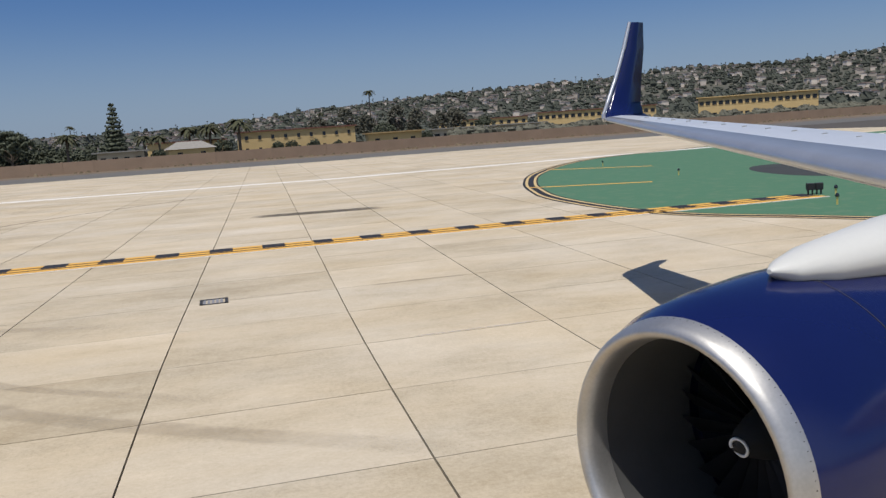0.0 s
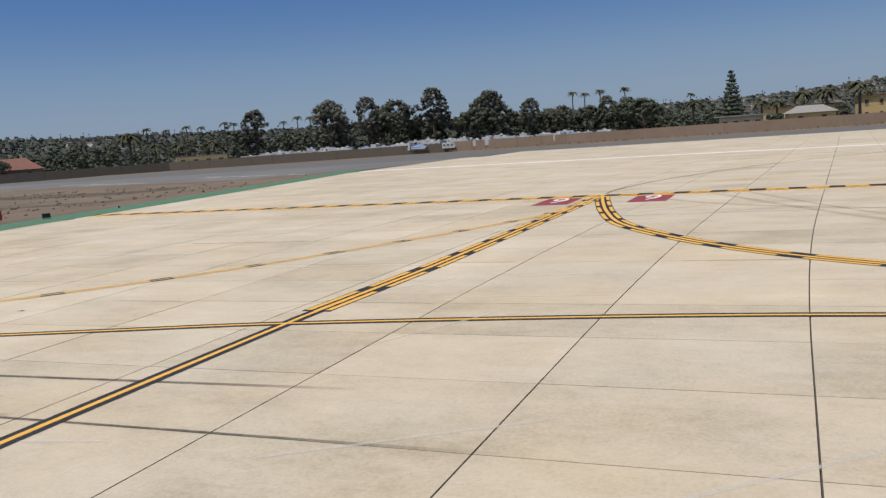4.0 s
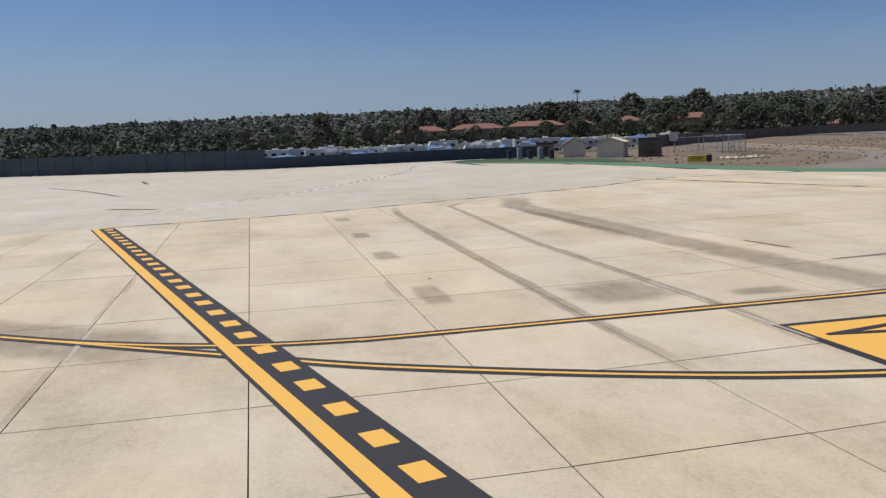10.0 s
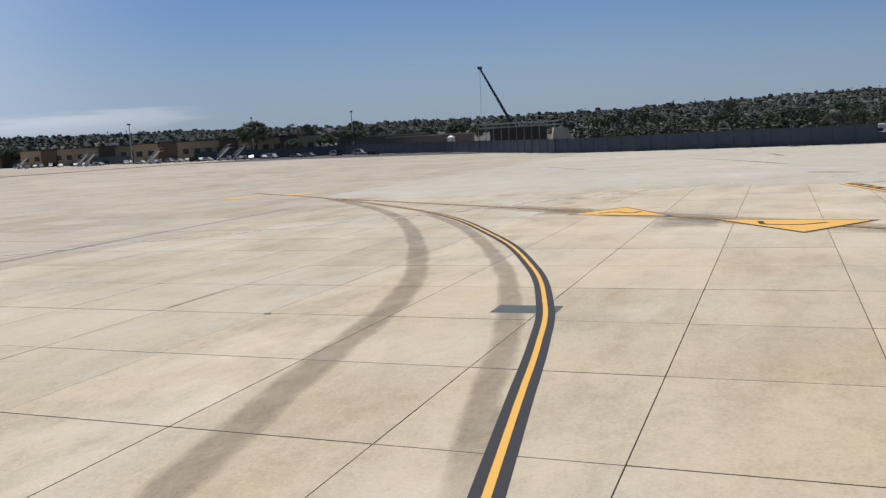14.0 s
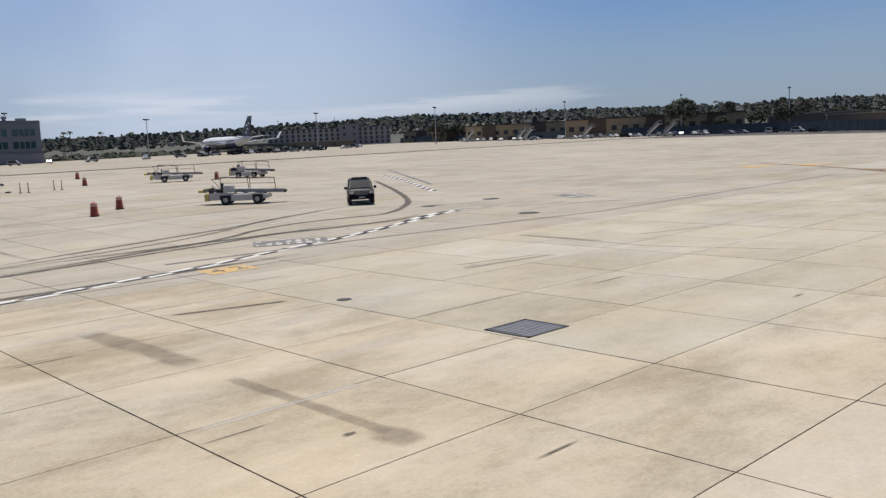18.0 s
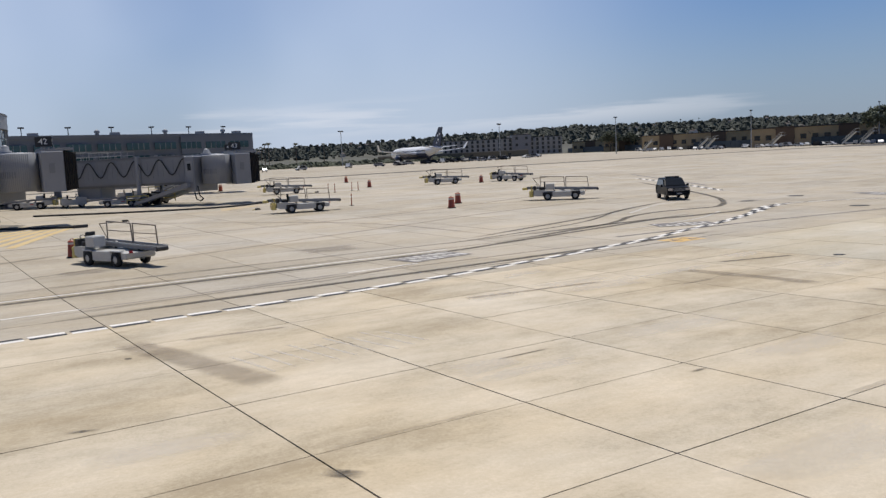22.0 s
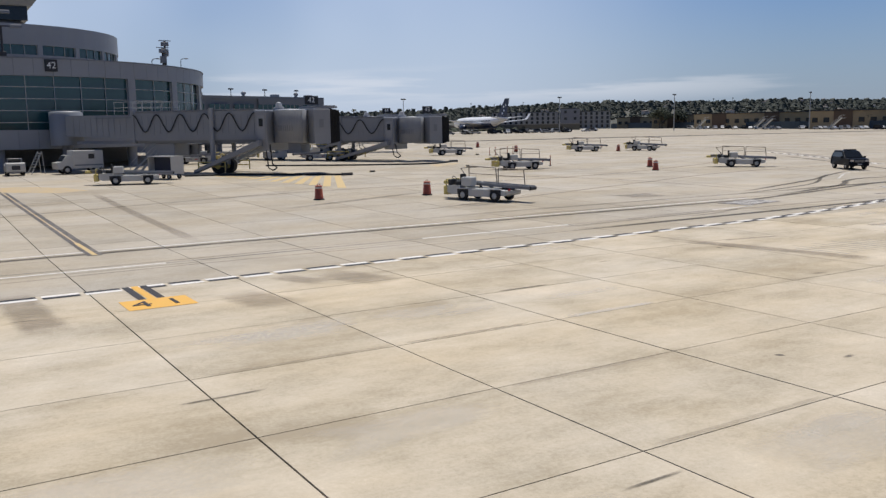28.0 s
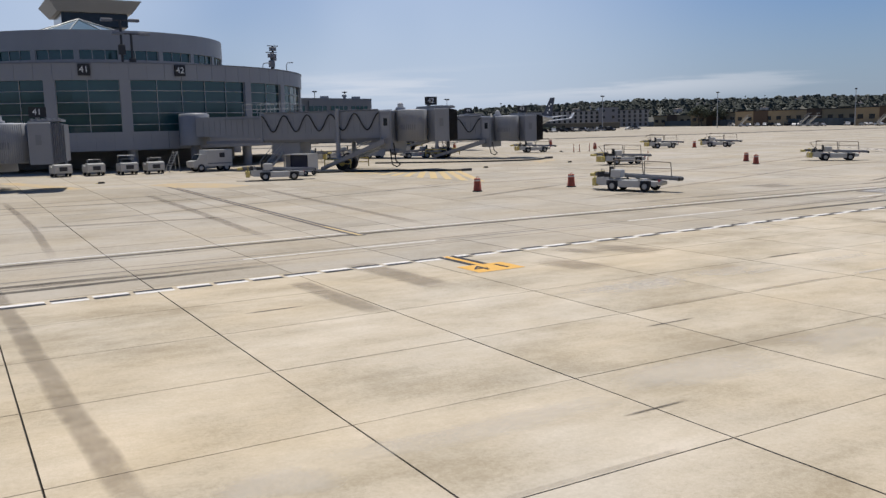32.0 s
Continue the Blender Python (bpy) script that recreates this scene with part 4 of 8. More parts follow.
for k in range(9):
    x0 = 27 + 0.45 * k
    stain([(x0, -70.5 + 0.1 * (k % 3)), (x0 + 0.25, -72.3 - 0.3 * (k % 2))], 0.09, SCUFF, "scuff", "pale scraped line on concrete", z=0.0021 + 0.0001 * k)
stain(curve([(35, -90), (15, -96), (0, -100), (-20, -101)]), 0.3, z=0.0096)
stain(curve([(60, -96), (35, -103), (10, -104), (-15, -112)]), 0.35, z=0.0097)
for q, w in (([(14, -88.0), (4.7, -90.8), (1.9, -91.7), (-1.6, -93.25), (-5.6, -94.8), (-8.8, -95.9)], 0.34), ([(14, -85.5), (5.3, -87.6), (1.7, -89.5), (-1.4, -90.3), (-4.1, -90.0), (-6.2, -89.9), (-9.2, -91.9), (-12.9, -95.8), (-18.7, -104.2), (-25.7, -115.3)], 0.42),
             ([(12, -87.2), (3.2, -87.4), (0.5, -87.1), (-2.1, -86.9), (-4.7, -86.9), (-7.3, -88.2)], 0.55), ([(16, -87), (6, -89.2), (0, -92.5), (-4, -94.6)], 0.25)):
    stain(curve(q), w, PATCH, z=0.0088 + 0.0004 * w)
stain([(4.8, -72.8), (1.0, -72.3)], 0.35)
stain([(-2.5, -77.0), (-2.4, -72.9)], 0.35)
stain(l1[6:34], 2.6, z=0.0011)
blotch(-27.5, -54.2, 2.2, 1.4)
blotch(-33.5, -61.0, 2.0, 1.3)
stain([(-24.2, -24.2), (-24.5, -20.6), (-24.75, -17.2)], 0.16, PATCH)
stain([(-29.0, -24.0), (-26.5, -23.7)], 0.22, PATCH)
stain([(-24.5, -10.6), (-23.7, -10.6)], 0.16, PATCH)
stain([(-30, -3.9), (-23.8, -3.3), (-16, -3.0)], 0.14, PATCH)
stain([(-30, -5.4), (-13, -5.2)], 0.10, PATCH)
for q, w, mm in (([(-14.3, 33), (-10, 24), (-6.6, 17.7), (-3.8, 14.5), (-1.5, 12.6), (3, 9.5)], 0.5, FAINT), ([(-19.2, 34.5), (-13.9, 26.9), (-9.1, 23.1), (-2, 20)], 0.5, FAINT), ([(-13, 34), (-6, 18.5), (0, 13)], 0.3, FAINT),
                 ([(-106.7, -52.2), (-94.8, -50.1)], 0.5, PATCH), ([(-61.4, -49.1), (-58.7, -45.5)], 0.7, PATCH), ([(-94.5, -78.4), (-78.2, -68.6)], 0.5, TRACK), ([(-101, -61.4), (-88, -55), (-74.3, -49.7)], 0.4, PATCH)):
    stain(curve(q), w, mm, z=0.0066 + 0.0003 * w)
# washed-out pale patches on the stained slabs
BLEACH = rubber_film("bleached_wash", (0.62, 0.565, 0.47), 0.55)
wash_rng = random.Random(44)
for k in range(34):
    i, j = wash_rng.randrange(3, 17), wash_rng.randrange(-25, -19)
    (x0, y0), (x1, y1) = corner(i, j), corner(i + 1, j + 1)
    cx, cy = x0 + (x1 - x0) * wash_rng.uniform(0.25, 0.75), y0 + (y1 - y0) * wash_rng.uniform(0.15, 0.5)
    if cy > -77:
        blotch(cx, cy, wash_rng.uniform(0.7, 1.9), wash_rng.uniform(0.25, 0.7), BLEACH, 0.0009 + 0.00004 * k, 26)
# rubbed brown edges along the joints, with pale scrapes beside them
edge_rng = random.Random(12)
for k in range(74):
    j = edge_rng.choice((-22, -21, -20, -14, -12, -10, -8, -6, -4, -2, 1, 3, 5, 7))
    i = edge_rng.randrange(-9, 17) if j < -18 else edge_rng.randrange(-9, 3)
    (x0, y0), (x1, y1) = corner(i, j), corner(i + 1, j)
    u = edge_rng.uniform(0.0, 0.3)
    off = edge_rng.choice((0.06, -0.07))
    p, q = (x0 + (x1 - x0) * u, y0 + (y1 - y0) * u + off), (x1 - 0.2, y1 + off)
    stain([p, q], edge_rng.uniform(0.06, 0.22), FAINT if k % 3 else SCUFF, "stain", "rubbed edge along a slab joint", z=0.0012 + 0.00008 * k)
tagged(patch("repair_patch", [(-10.05, -56.95), (-9.2, -56.95), (-9.2, -55.45), (-10.05, -55.45)], mat("slate_repair", (0.07, 0.085, 0.085), 0.8), 0.004), "dark slate repair patch in the concrete", "patch", kind="structure")


def at_slope(x, y):
    return pose(x, y, gz(x, y))


def grate(x, y, w, d, rot=0):
    g = thing("drain_grate", pose(x, y, gz(x, y), 0, 0, rot), "grey steel drain grate set in the pavement", "drain", "drain grates")
    fr = Mesh()
    for a in ((-w / 2, -d / 2, w / 2, -d / 2 + 0.08), (-w / 2, d / 2 - 0.08, w / 2, d / 2), (-w / 2, -d / 2, -w / 2 + 0.08, d / 2), (w / 2 - 0.08, -d / 2, w / 2, d / 2)):
        fr.box(a[0], a[1], -0.03, a[2], a[3], 0.012)
    part("frame", fr, DSTEEL, g)
    k = int(w / 0.12)
    for i in range(k):
        x0 = -w / 2 + 0.09 + i * (w - 0.18) / k
        part("slat", Mesh().box(x0, -d / 2 + 0.08, -0.03, x0 + 0.06, d / 2 - 0.08, 0.008), PANELD, g)
    return g


grate(-0.4, 22.1, 0.7, 0.75)
grate(9.7, -65.9, 1.25, 1.2)
for x, y, r in ((-9.9, -83.0, 0.45), (-15.5, -91.0, 0.45), (-10.4, -91.0, 0.35), (9.9, -71.8, 0.16), (-17.6, -19.4, 0.075)):
    mh = thing("manhole_cover", at_slope(x, y), "dark round iron cover set in the concrete", "cover", "iron covers")
    part("rim", Mesh().lathe([(r * 1.2, -0.03), (r * 1.2, 0.006), (r, 0.007)], 20), JOINT, mh)
    part("lid", Mesh().lathe([(r * 0.97, -0.02), (r * 0.97, 0.008), (0.01, 0.010)], 20), DSTEEL, mh)


# slabs: the nearest are pieces of their own, the rest one body
def slab_corners(i, j):
    """The four corners of a slab, set in by half the joint."""
    c = [corner(i, j), corner(i + 1, j), corner(i + 1, j + 1), corner(i, j + 1)]
    gx, gy = 0.014, 0.010
    return [(c[0][0] + gx, c[0][1] + gy), (c[1][0] - gx, c[1][1] + gy), (c[2][0] - gx, c[2][1] - gy), (c[3][0] + gx, c[3][1] - gy)]


def build_slabs():
    pav = thing("apron_slabs", Matrix(), "pale sun-bleached concrete slabs with dark joints", "pavement", kind="structure")
    rest, older, stained, weathered, near = Mesh(), Mesh(), Mesh(), Mesh(), 0
    shift = random.Random(5)
    for i in range(-47, 24):
        for j in range(-62, 48):
            cs = slab_corners(i, j)
            x, y = sum(c[0] for c in cs) / 4, sum(c[1] for c in cs) / 4
            if not inside(x, y, APRON):
                continue
            dz = shift.uniform(-0.004, 0.0)
            own = near < 300 and any(a <= x <= c and b <= y <= d for a, b, c, d in NEAR) and (i * 7 + j * 3) % 10 < 6
            grey_zone = x < 12 and y < -62
            s = Mesh() if own else older if y < -78.8 else weathered if grey_zone else stained if y < -58 else rest
            k = len(s.v)
            ox, oy = (x, y) if own else (0, 0)
            s.v += [(p - ox, q - oy, gz(p, q) - 0.045) for p, q in cs] + [(p - ox, q - oy, gz(p, q) + dz) for p, q in cs]
            s.f += [(k + 4, k + 5, k + 6, k + 7)] + [(k + e, k + (e + 1) % 4, k + 4 + (e + 1) % 4, k + 4 + e) for e in range(4)]
            if own:
                s.smooth = [False] * len(s.f)
                ob = part("slab", s, CONCM if grey_zone else CONCS if y < -58 else CONC, pav)
                ob.location = (x, y, 0)
                near += 1
    for field, material in ((rest, CONC), (older, CONCD), (stained, CONCS), (weathered, CONCM)):
        field.smooth = [False] * len(field.f)
        tagged(part("slab_field", field, material, pav), kind="stuff")
    sheet("apron_far", list(range(-270, 160, 10)), list(range(-430, -193, 10)), -0.008, CONCD, "distant concrete apron", "pavement", lambda x, y: inside(x, y, APRON))


# ---- terminal rotunda ----
CX, CY, R1 = 47.0, -158.8, 22.4


def ring_pts(r, a0, a1, n):
    return [(CX + r * math.cos(radians(a0 + (a1 - a0) * i / n)), CY + r * math.sin(radians(a0 + (a1 - a0) * i / n))) for i in range(n + 1)]


def arc_wall(mesh, r0, r1, z0, z1, a0, a1, n):
    """A curved wall between two radii; angles in degrees."""
    o, q = ring_pts(r1, a0, a1, n), ring_pts(r0, a0, a1, n)
    v, f = [], [(0, 1, 3, 2), (4 * n + 2, 4 * n + 3, 4 * n + 1, 4 * n)]
    for i in range(n + 1):
        v += [(*q[i], z0), (*o[i], z0), (*q[i], z1), (*o[i], z1)]
    for i in range(0, 4 * n, 4):
        f += [(i + 4, i + 5, i + 1, i), (i + 2, i + 3, i + 7, i + 6), (i + 1, i + 5, i + 7, i + 3), (i + 4, i, i + 2, i + 6)]
    return mesh.add(v, f)


def build_terminal():
    g0 = gz(CX, CY + R1)
    t = thing("terminal_building", Matrix(), "round grey panel-clad airport terminal with bands of teal glass", "building")
    for nm, za, zb in (("spandrel_wall", 2.7, 4.35), ("parapet_wall", 8.9, 10.35)):
        back = part(nm, arc_wall(Mesh(), R1 - 0.5, R1 - 0.06, za, zb, 20, 200, 60), PANELD, t)
        for a in range(20, 200, 4):
            part("wall_panel", arc_wall(Mesh(), R1 - 0.06, R1, za + 0.01, zb - 0.01, a + 0.03, a + 3.97, 2), PANEL, back)
    part("coping", arc_wall(Mesh(), R1 - 0.6, R1 + 0.06, 10.35, 10.45, 20, 200, 60), PANELD, t)
    part("soffit", arc_wall(Mesh(), R1 - 8, R1 - 0.5, 2.7, 2.85, 20, 200, 60), PANELD, t)
    part("roof", arc_wall(Mesh(), 1, R1 - 0.5, 10.0, 10.2, 20, 200, 60), ROOFG, t)
    part("undercroft_wall", arc_wall(Mesh(), R1 - 8.3, R1 - 8, g0 - 0.4, 3.1, 20, 200, 48), PANELD, t)
    part("base_wall", Mesh().box(CX - 22, CY - 30, 0, CX + 60, CY - 20, 10), PANEL, t)
    # facade bays: solid piers between glass
    bays = [(33, 52), (54, 69.9), (72.3, 85.9), (88.2, 118.1), (120.2, 133.7), (136, 152), (154, 175), (177, 198)]
    for a0, a1 in bays:
        w = part("window", arc_wall(Mesh(), R1 - 0.42, R1 - 0.32, 4.25, 8.95, a0, a1, max(2, int((a1 - a0) / 3))), GLASS, t)
        n = max(2, round((a1 - a0) / 5.5))
        for i in range(n + 1):
            a = radians(a0 + (a1 - a0) * i / n)
            c, s = math.cos(a), math.sin(a)
            part("mullion", Mesh().cyl((CX + (R1 - 0.25) * c, CY + (R1 - 0.25) * s, 4.25), (CX + (R1 - 0.25) * c, CY + (R1 - 0.25) * s, 8.95), 0.045, n=4), STEEL, w)
        for z in (4.95, 5.95, 6.95, 7.95):
            part("transom", arc_wall(Mesh(), R1 - 0.3, R1 - 0.2, z, z + 0.06, a0, a1, max(2, int((a1 - a0) / 3))), STEEL, w)
    edges = [20] + [e for b in bays for e in b] + [200]
    for a0, a1 in zip(edges[0::2], edges[1::2]):
        part("pier", arc_wall(Mesh(), R1 - 0.5, R1 - 0.02, 4.25, 8.95, a0, a1, 2), PANEL, t)
    for a in range(24, 200, 16):
        c, s = math.cos(radians(a)), math.sin(radians(a))
        part("column", Mesh().cyl((CX + (R1 - 0.9) * c, CY + (R1 - 0.9) * s, g0 - 0.6), (CX + (R1 - 0.9) * c, CY + (R1 - 0.9) * s, 3.05), 0.45, n=12), PANEL, t)
    # upper storey
    r2 = 13.6
    part("upper_wall", arc_wall(Mesh(), r2 - 0.4, r2, 12.3, 14.2, 20, 200, 48), PANEL, t)
    part("upper_sill", arc_wall(Mesh(), r2 - 0.4, r2, 10.1, 11.4, 20, 200, 48), PANEL, t)
    part("upper_roof", arc_wall(Mesh(), 0.5, r2 - 0.4, 13.8, 14.0, 20, 200, 48), ROOFG, t)
    for k, a0 in enumerate(range(24, 190, 17)):
        w = part("upper_window", arc_wall(Mesh(), r2 - 0.35, r2 - 0.25, 11.4, 12.3, a0, a0 + 15, 6), GLASS, t)
        for i in range(4):
            a = radians(a0 + 5 * i)
            x, y = CX + (r2 - 0.2) * math.cos(a), CY + (r2 - 0.2) * math.sin(a)
            part("mullion", Mesh().cyl((x, y, 11.4), (x, y, 12.3), 0.05, n=4), STEEL, w)
        part("upper_pier", arc_wall(Mesh(), r2 - 0.4, r2 - 0.01, 11.4, 12.3, a0 + 15, a0 + 17, 1), PANEL, t)
    # glazed pyramid and look-out on the roof
    px, py = 48.8, -156.6
    pyr = Mesh()
    n, base = 10, []
    for i in range(n):
        a = 2 * math.pi * i / n
        base.append((px + 7.0 * math.cos(a), py + 7.0 * math.sin(a), 14.2))
    pyr.add(base + [(px, py, 16.5)], [(i, (i + 1) % n, n) for i in range(n)])
    sk = part("skylight", pyr, GLASS, t, "faceted teal glass skylight")
    for b in base:
        part("glazing_bar", Mesh().cyl(b, (px, py, 16.55), 0.06, n=5), STEEL, sk)
    tx, ty = 44.2, -179.2
    part("lookout_shaft", Mesh().box(tx - 3.6, ty - 3.6, 10, tx + 3.6, ty + 3.6, 18.0, c=0.4), PANELD, t)
    part("lookout_glass", Mesh().box(tx - 4.0, ty - 4.0, 18.0, tx + 4.0, ty + 4.0, 19.7), DARKW, t)
    part("lookout_roof", Mesh().loft([[(tx - 5.6, ty - 5.6, 21.2), (tx + 5.6, ty - 5.6, 21.2), (tx + 5.6, ty + 5.6, 21.2), (tx - 5.6, ty + 5.6, 21.2)],
                                      [(tx - 4.5, ty - 4.5, 19.7), (tx + 4.5, ty - 4.5, 19.7), (tx + 4.5, ty + 4.5, 19.7), (tx - 4.5, ty + 4.5, 19.7)]][::-1], smooth=False), PANEL, t)
    part("lookout_cap", Mesh().box(tx - 3.0, ty - 3, 21.2, tx + 3.0, ty + 3, 21.8, c=0.3), PANEL, t)
    for num, a in (("41", 78.6), ("42", 99.6)):
        s = part("gate_sign", Mesh().box(-0.5, -0.08, -0.5, 0.5, 0.08, 0.5), SIGNB, t, "black gate number sign")
        s.matrix_world = pose(CX + (R1 + 0.1) * math.cos(radians(a)), CY + (R1 + 0.1) * math.sin(radians(a)), 9.78, 0, 0, a + 90)
        words(num, 0.78, pose(0, -0.085, 0, 90, 0, 0), SIGNW, s)
        s.rotation_euler[2] = radians(a + 90)
    # roof masts
    for x, y, h in ((31.6, -144.3, 13.0), (31.9, -144.0, 12.3)):
        mst = part("roof_mast", Mesh().cyl((x, y, 10.1), (x, y, h), 0.11, n=6), DSTEEL, t)
        part("equipment_box", Mesh().box(x - 0.3, y - 0.25, h - 1.5, x + 0.25, y + 0.25, h - 0.8, c=0.04), PANELD, mst)
        part("camera_head", Mesh().box(x - 0.35, y - 0.2, h - 0.5, x + 0.35, y + 0.2, h - 0.1, c=0.05), PANELD, mst)
        part("cross_arm", Mesh().box(x - 0.6, y - 0.04, h - 0.02, x + 0.6, y + 0.04, h + 0.06), PANELD, mst)
    for x, y, h in ((47.4, -140.9, 14.6), (46.5, -140.9, 13.4)):
        mst = part("roof_light_mast", Mesh().cyl((x, y, 10.1), (x, y, h), 0.11, n=8), DSTEEL, t)
        for dx in (-1.2, 1.2):
            part("floodlight", Mesh().box(x + dx - 0.5, y - 0.3, h - 0.1, x + dx + 0.5, y + 0.3, h + 0.15, c=0.05), PANELD, mst)
        part("arm", Mesh().box(x - 1.3, y - 0.05, h - 0.05, x + 1.3, y + 0.05, h + 0.05), DSTEEL, mst)
        part("junction_box", Mesh().box(x - 0.3, y - 0.2, h - 3.1, x + 0.3, y + 0.2, h - 2.2, c=0.04), DSTEEL, mst)
    return t


# ---- boarding bridges ----
def swag(x0, x1, z0, z1, y, n):
    pts = []
    k = n * 10
    for i in range(k + 1):
        u = i / k
        pts.append((x0 + (x1 - x0) * u, y, z0 + (z1 - z0) * u - 0.70 * (1 - math.cos(math.tau * n * u))))
    return pts


def boarding_bridge(base, head, num, z_top, wheel_at, turn_cab=48, label=""):
    """A telescopic boarding bridge from its column to its cab. Local x runs along the tunnel, y to its left."""
    bx, by = base
    hx, hy = head
    yaw = math.degrees(math.atan2(hy - by, hx - bx))
    length = math.hypot(hx - bx, hy - by)
    zb = gz(bx, by)
    t = thing("boarding_bridge", pose(bx, by, 0, 0, 0, yaw), label or "grey corrugated telescopic boarding bridge with hanging black cables", "boarding bridge", "boarding bridges")
    z_top -= 0.1
    z0, z1 = z_top - 2.2, z_top
    part("rotunda", Mesh().lathe([(1.35, z0 - 0.3), (1.35, z1 + 0.25), (1.2, z1 + 0.35), (0.01, z1 + 0.4)], 20), BRIDGE, t)
    part("rotunda_column", Mesh().cyl((0, 0, zb - 0.3), (0, 0, z0 - 0.2), 0.45, n=14), PANELD, t)
    mid = length * 0.31
    cx_ = length - 4.0
    end = cx_ - 2.2
    # inner tunnel rises out of the rotunda; the outer one slides over it
    a = part("tunnel_inner", Mesh().loft([[(x, -1.25, zl), (x, 1.25, zl), (x, 1.25, zh), (x, -1.25, zh)] for x, zl, zh in ((1.0, z0 + 0.45, z1 - 0.05), (mid + 1, z0 + 0.15, z1 - 0.1))], smooth=False), BRIDGE, t)
    b = part("tunnel_outer", Mesh().box(mid, -1.5, z0, end, 1.5, z1 + 0.1, c=0.06), BRIDGE, t)
    for par, x0, x1, w in ((a, 1.8, mid - 0.3, 1.27), (b, mid + 0.3, end - 0.2, 1.515)):
        k = int((x1 - x0) / 0.55)
        for side in (-1, 1):
            for i in range(k + 1):
                x = x0 + (x1 - x0) * i / k
                part("panel_rib", Mesh().box(x - 0.02, side * w - 0.012, z0 + 0.45, x + 0.02, side * w + 0.012, z1 - 0.2), BRIDGE, par)
    for side in (-1, 1):
        part("power_cable", Mesh().pipe(swag(mid + 0.1, end - 0.1, z1 - 0.12, z1 - 0.12, side * 1.62, 5), 0.05, 5), RUB, t)
        part("cable_tray", Mesh().box(mid * 0.5, side * 1.32 - 0.05, z1 - 0.35, mid, side * 1.32 + 0.05, z1 - 0.28), PANELD, t)
    for x in (mid - 0.1, mid + (end - mid) * 0.62):
        part("tunnel_frame", Mesh().box(x, -1.58, z0 - 0.15, x + 0.22, 1.58, z1 + 0.18), BRIDGE, t)
    # service door bay, turning drum and cab
    d = part("service_bay", Mesh().box(end, -1.75, z0 - 0.9, end + 1.0, 1.75, z1 + 0.02, c=0.05), BRIDGE, t)
    for side in (-1, 1):
        part("door", Mesh().box(end + 0.2, side * 1.76 - 0.02, z0, end + 0.85, side * 1.76 + 0.02, z1 - 0.35), PANEL, d)
        part("pane", Mesh().box(end + 0.36, side * 1.79 - 0.01, z0 + 1.0, end + 0.70, side * 1.79 + 0.01, z0 + 1.6), DARKW, d)
    turned = pose(cx_, 0, 0, 0, 0, turn_cab)
    cab = part("turning_drum", Mesh().lathe([(0.01, z0 - 0.3), (1.28, z0 - 0.3), (1.28, z1 + 0.02), (1.15, z1 + 0.07), (0.01, z1 + 0.14)], 28, pose(cx_, 0, 0)), PANEL, t, "ribbed grey turning drum of the cab")
    for i in range(64):
        a_ = math.tau * i / 64
        if abs(math.sin(a_)) > 0.35:
            part("drum_slat", Mesh().box(-0.012, -0.02, z0 - 0.27, 0.012, 0.02, z1, pose(cx_ + 1.29 * math.cos(a_), 1.29 * math.sin(a_), 0, 0, 0, math.degrees(a_))), BRIDGE, cab)
    for side in (-1, 1):
        for i in range(9):
            a_ = math.pi / 2 * side + (i - 4) * 0.13
            part("vent_slot", Mesh().box(-0.03, -0.035, z0 + 0.62, 0.03, 0.035, z0 + 1.05, pose(cx_ + 1.30 * math.cos(a_), 1.30 * math.sin(a_), 0, 0, 0, math.degrees(a_))), PANELD, cab)
    part("cab_box", Mesh().box(1.15, -1.85, z0 - 0.4, 2.55, 1.85, z1 + 0.1, turned, c=0.06), BRIDGE, t)
    for side in (-1, 1):
        part("cab_window", Mesh().box(1.6, side * 1.86 - 0.02, z0 + 0.85, 1.95, side * 1.86 + 0.02, z0 + 1.5, turned), PANELD, t)
        part("floor_beam", Mesh().box(2.0, side * 1.1 - 0.12, z0 - 0.22, end, side * 1.1 + 0.12, z0 + 0.02), PANELD, t)
        part("roof_edge", Mesh().box(mid + 0.3, side * 1.5 - 0.06, z1 + 0.1, end - 0.2, side * 1.5 + 0.06, z1 + 0.18), PANELD, t)
    can = Mesh()
    for i in range(6):
        x = 2.55 + 0.13 * i
        can.loft([[(x + e, -1.8 + q, z0 - 0.4 + 0.03 * i), (x + e, 1.8 - q, z0 - 0.4 + 0.03 * i), (x + e, 1.8 - q, z1 + 0.12 - 0.03 * i - q), (x + e, -1.8 + q, z1 + 0.12 - 0.03 * i - q)] for e, q in ((0, 0), (0.065, 0.09), (0.13, 0))], turned, smooth=False)
    part("bellows_canopy", can, RUB if num in ("42", "43") else PANELD, t, "folded dark canopy bellows")
    hood = part("canopy_hood", Mesh().add([(1.2, -1.7, z1 + 0.1), (1.2, 1.7, z1 + 0.1), (3.2, 1.7, z1 + 0.14), (3.2, -1.7, z1 + 0.14), (1.2, -1.7, z1 + 0.2), (1.2, 1.7, z1 + 0.2), (3.2, 1.7, z1 + 0.3), (3.2, -1.7, z1 + 0.3)],
                                          [(3, 2, 1, 0), (4, 5, 6, 7), (0, 1, 5, 4), (1, 2, 6, 5), (2, 3, 7, 6), (3, 0, 4, 7)], turned), PANEL, t, "pale ridged hood over the cab mouth")
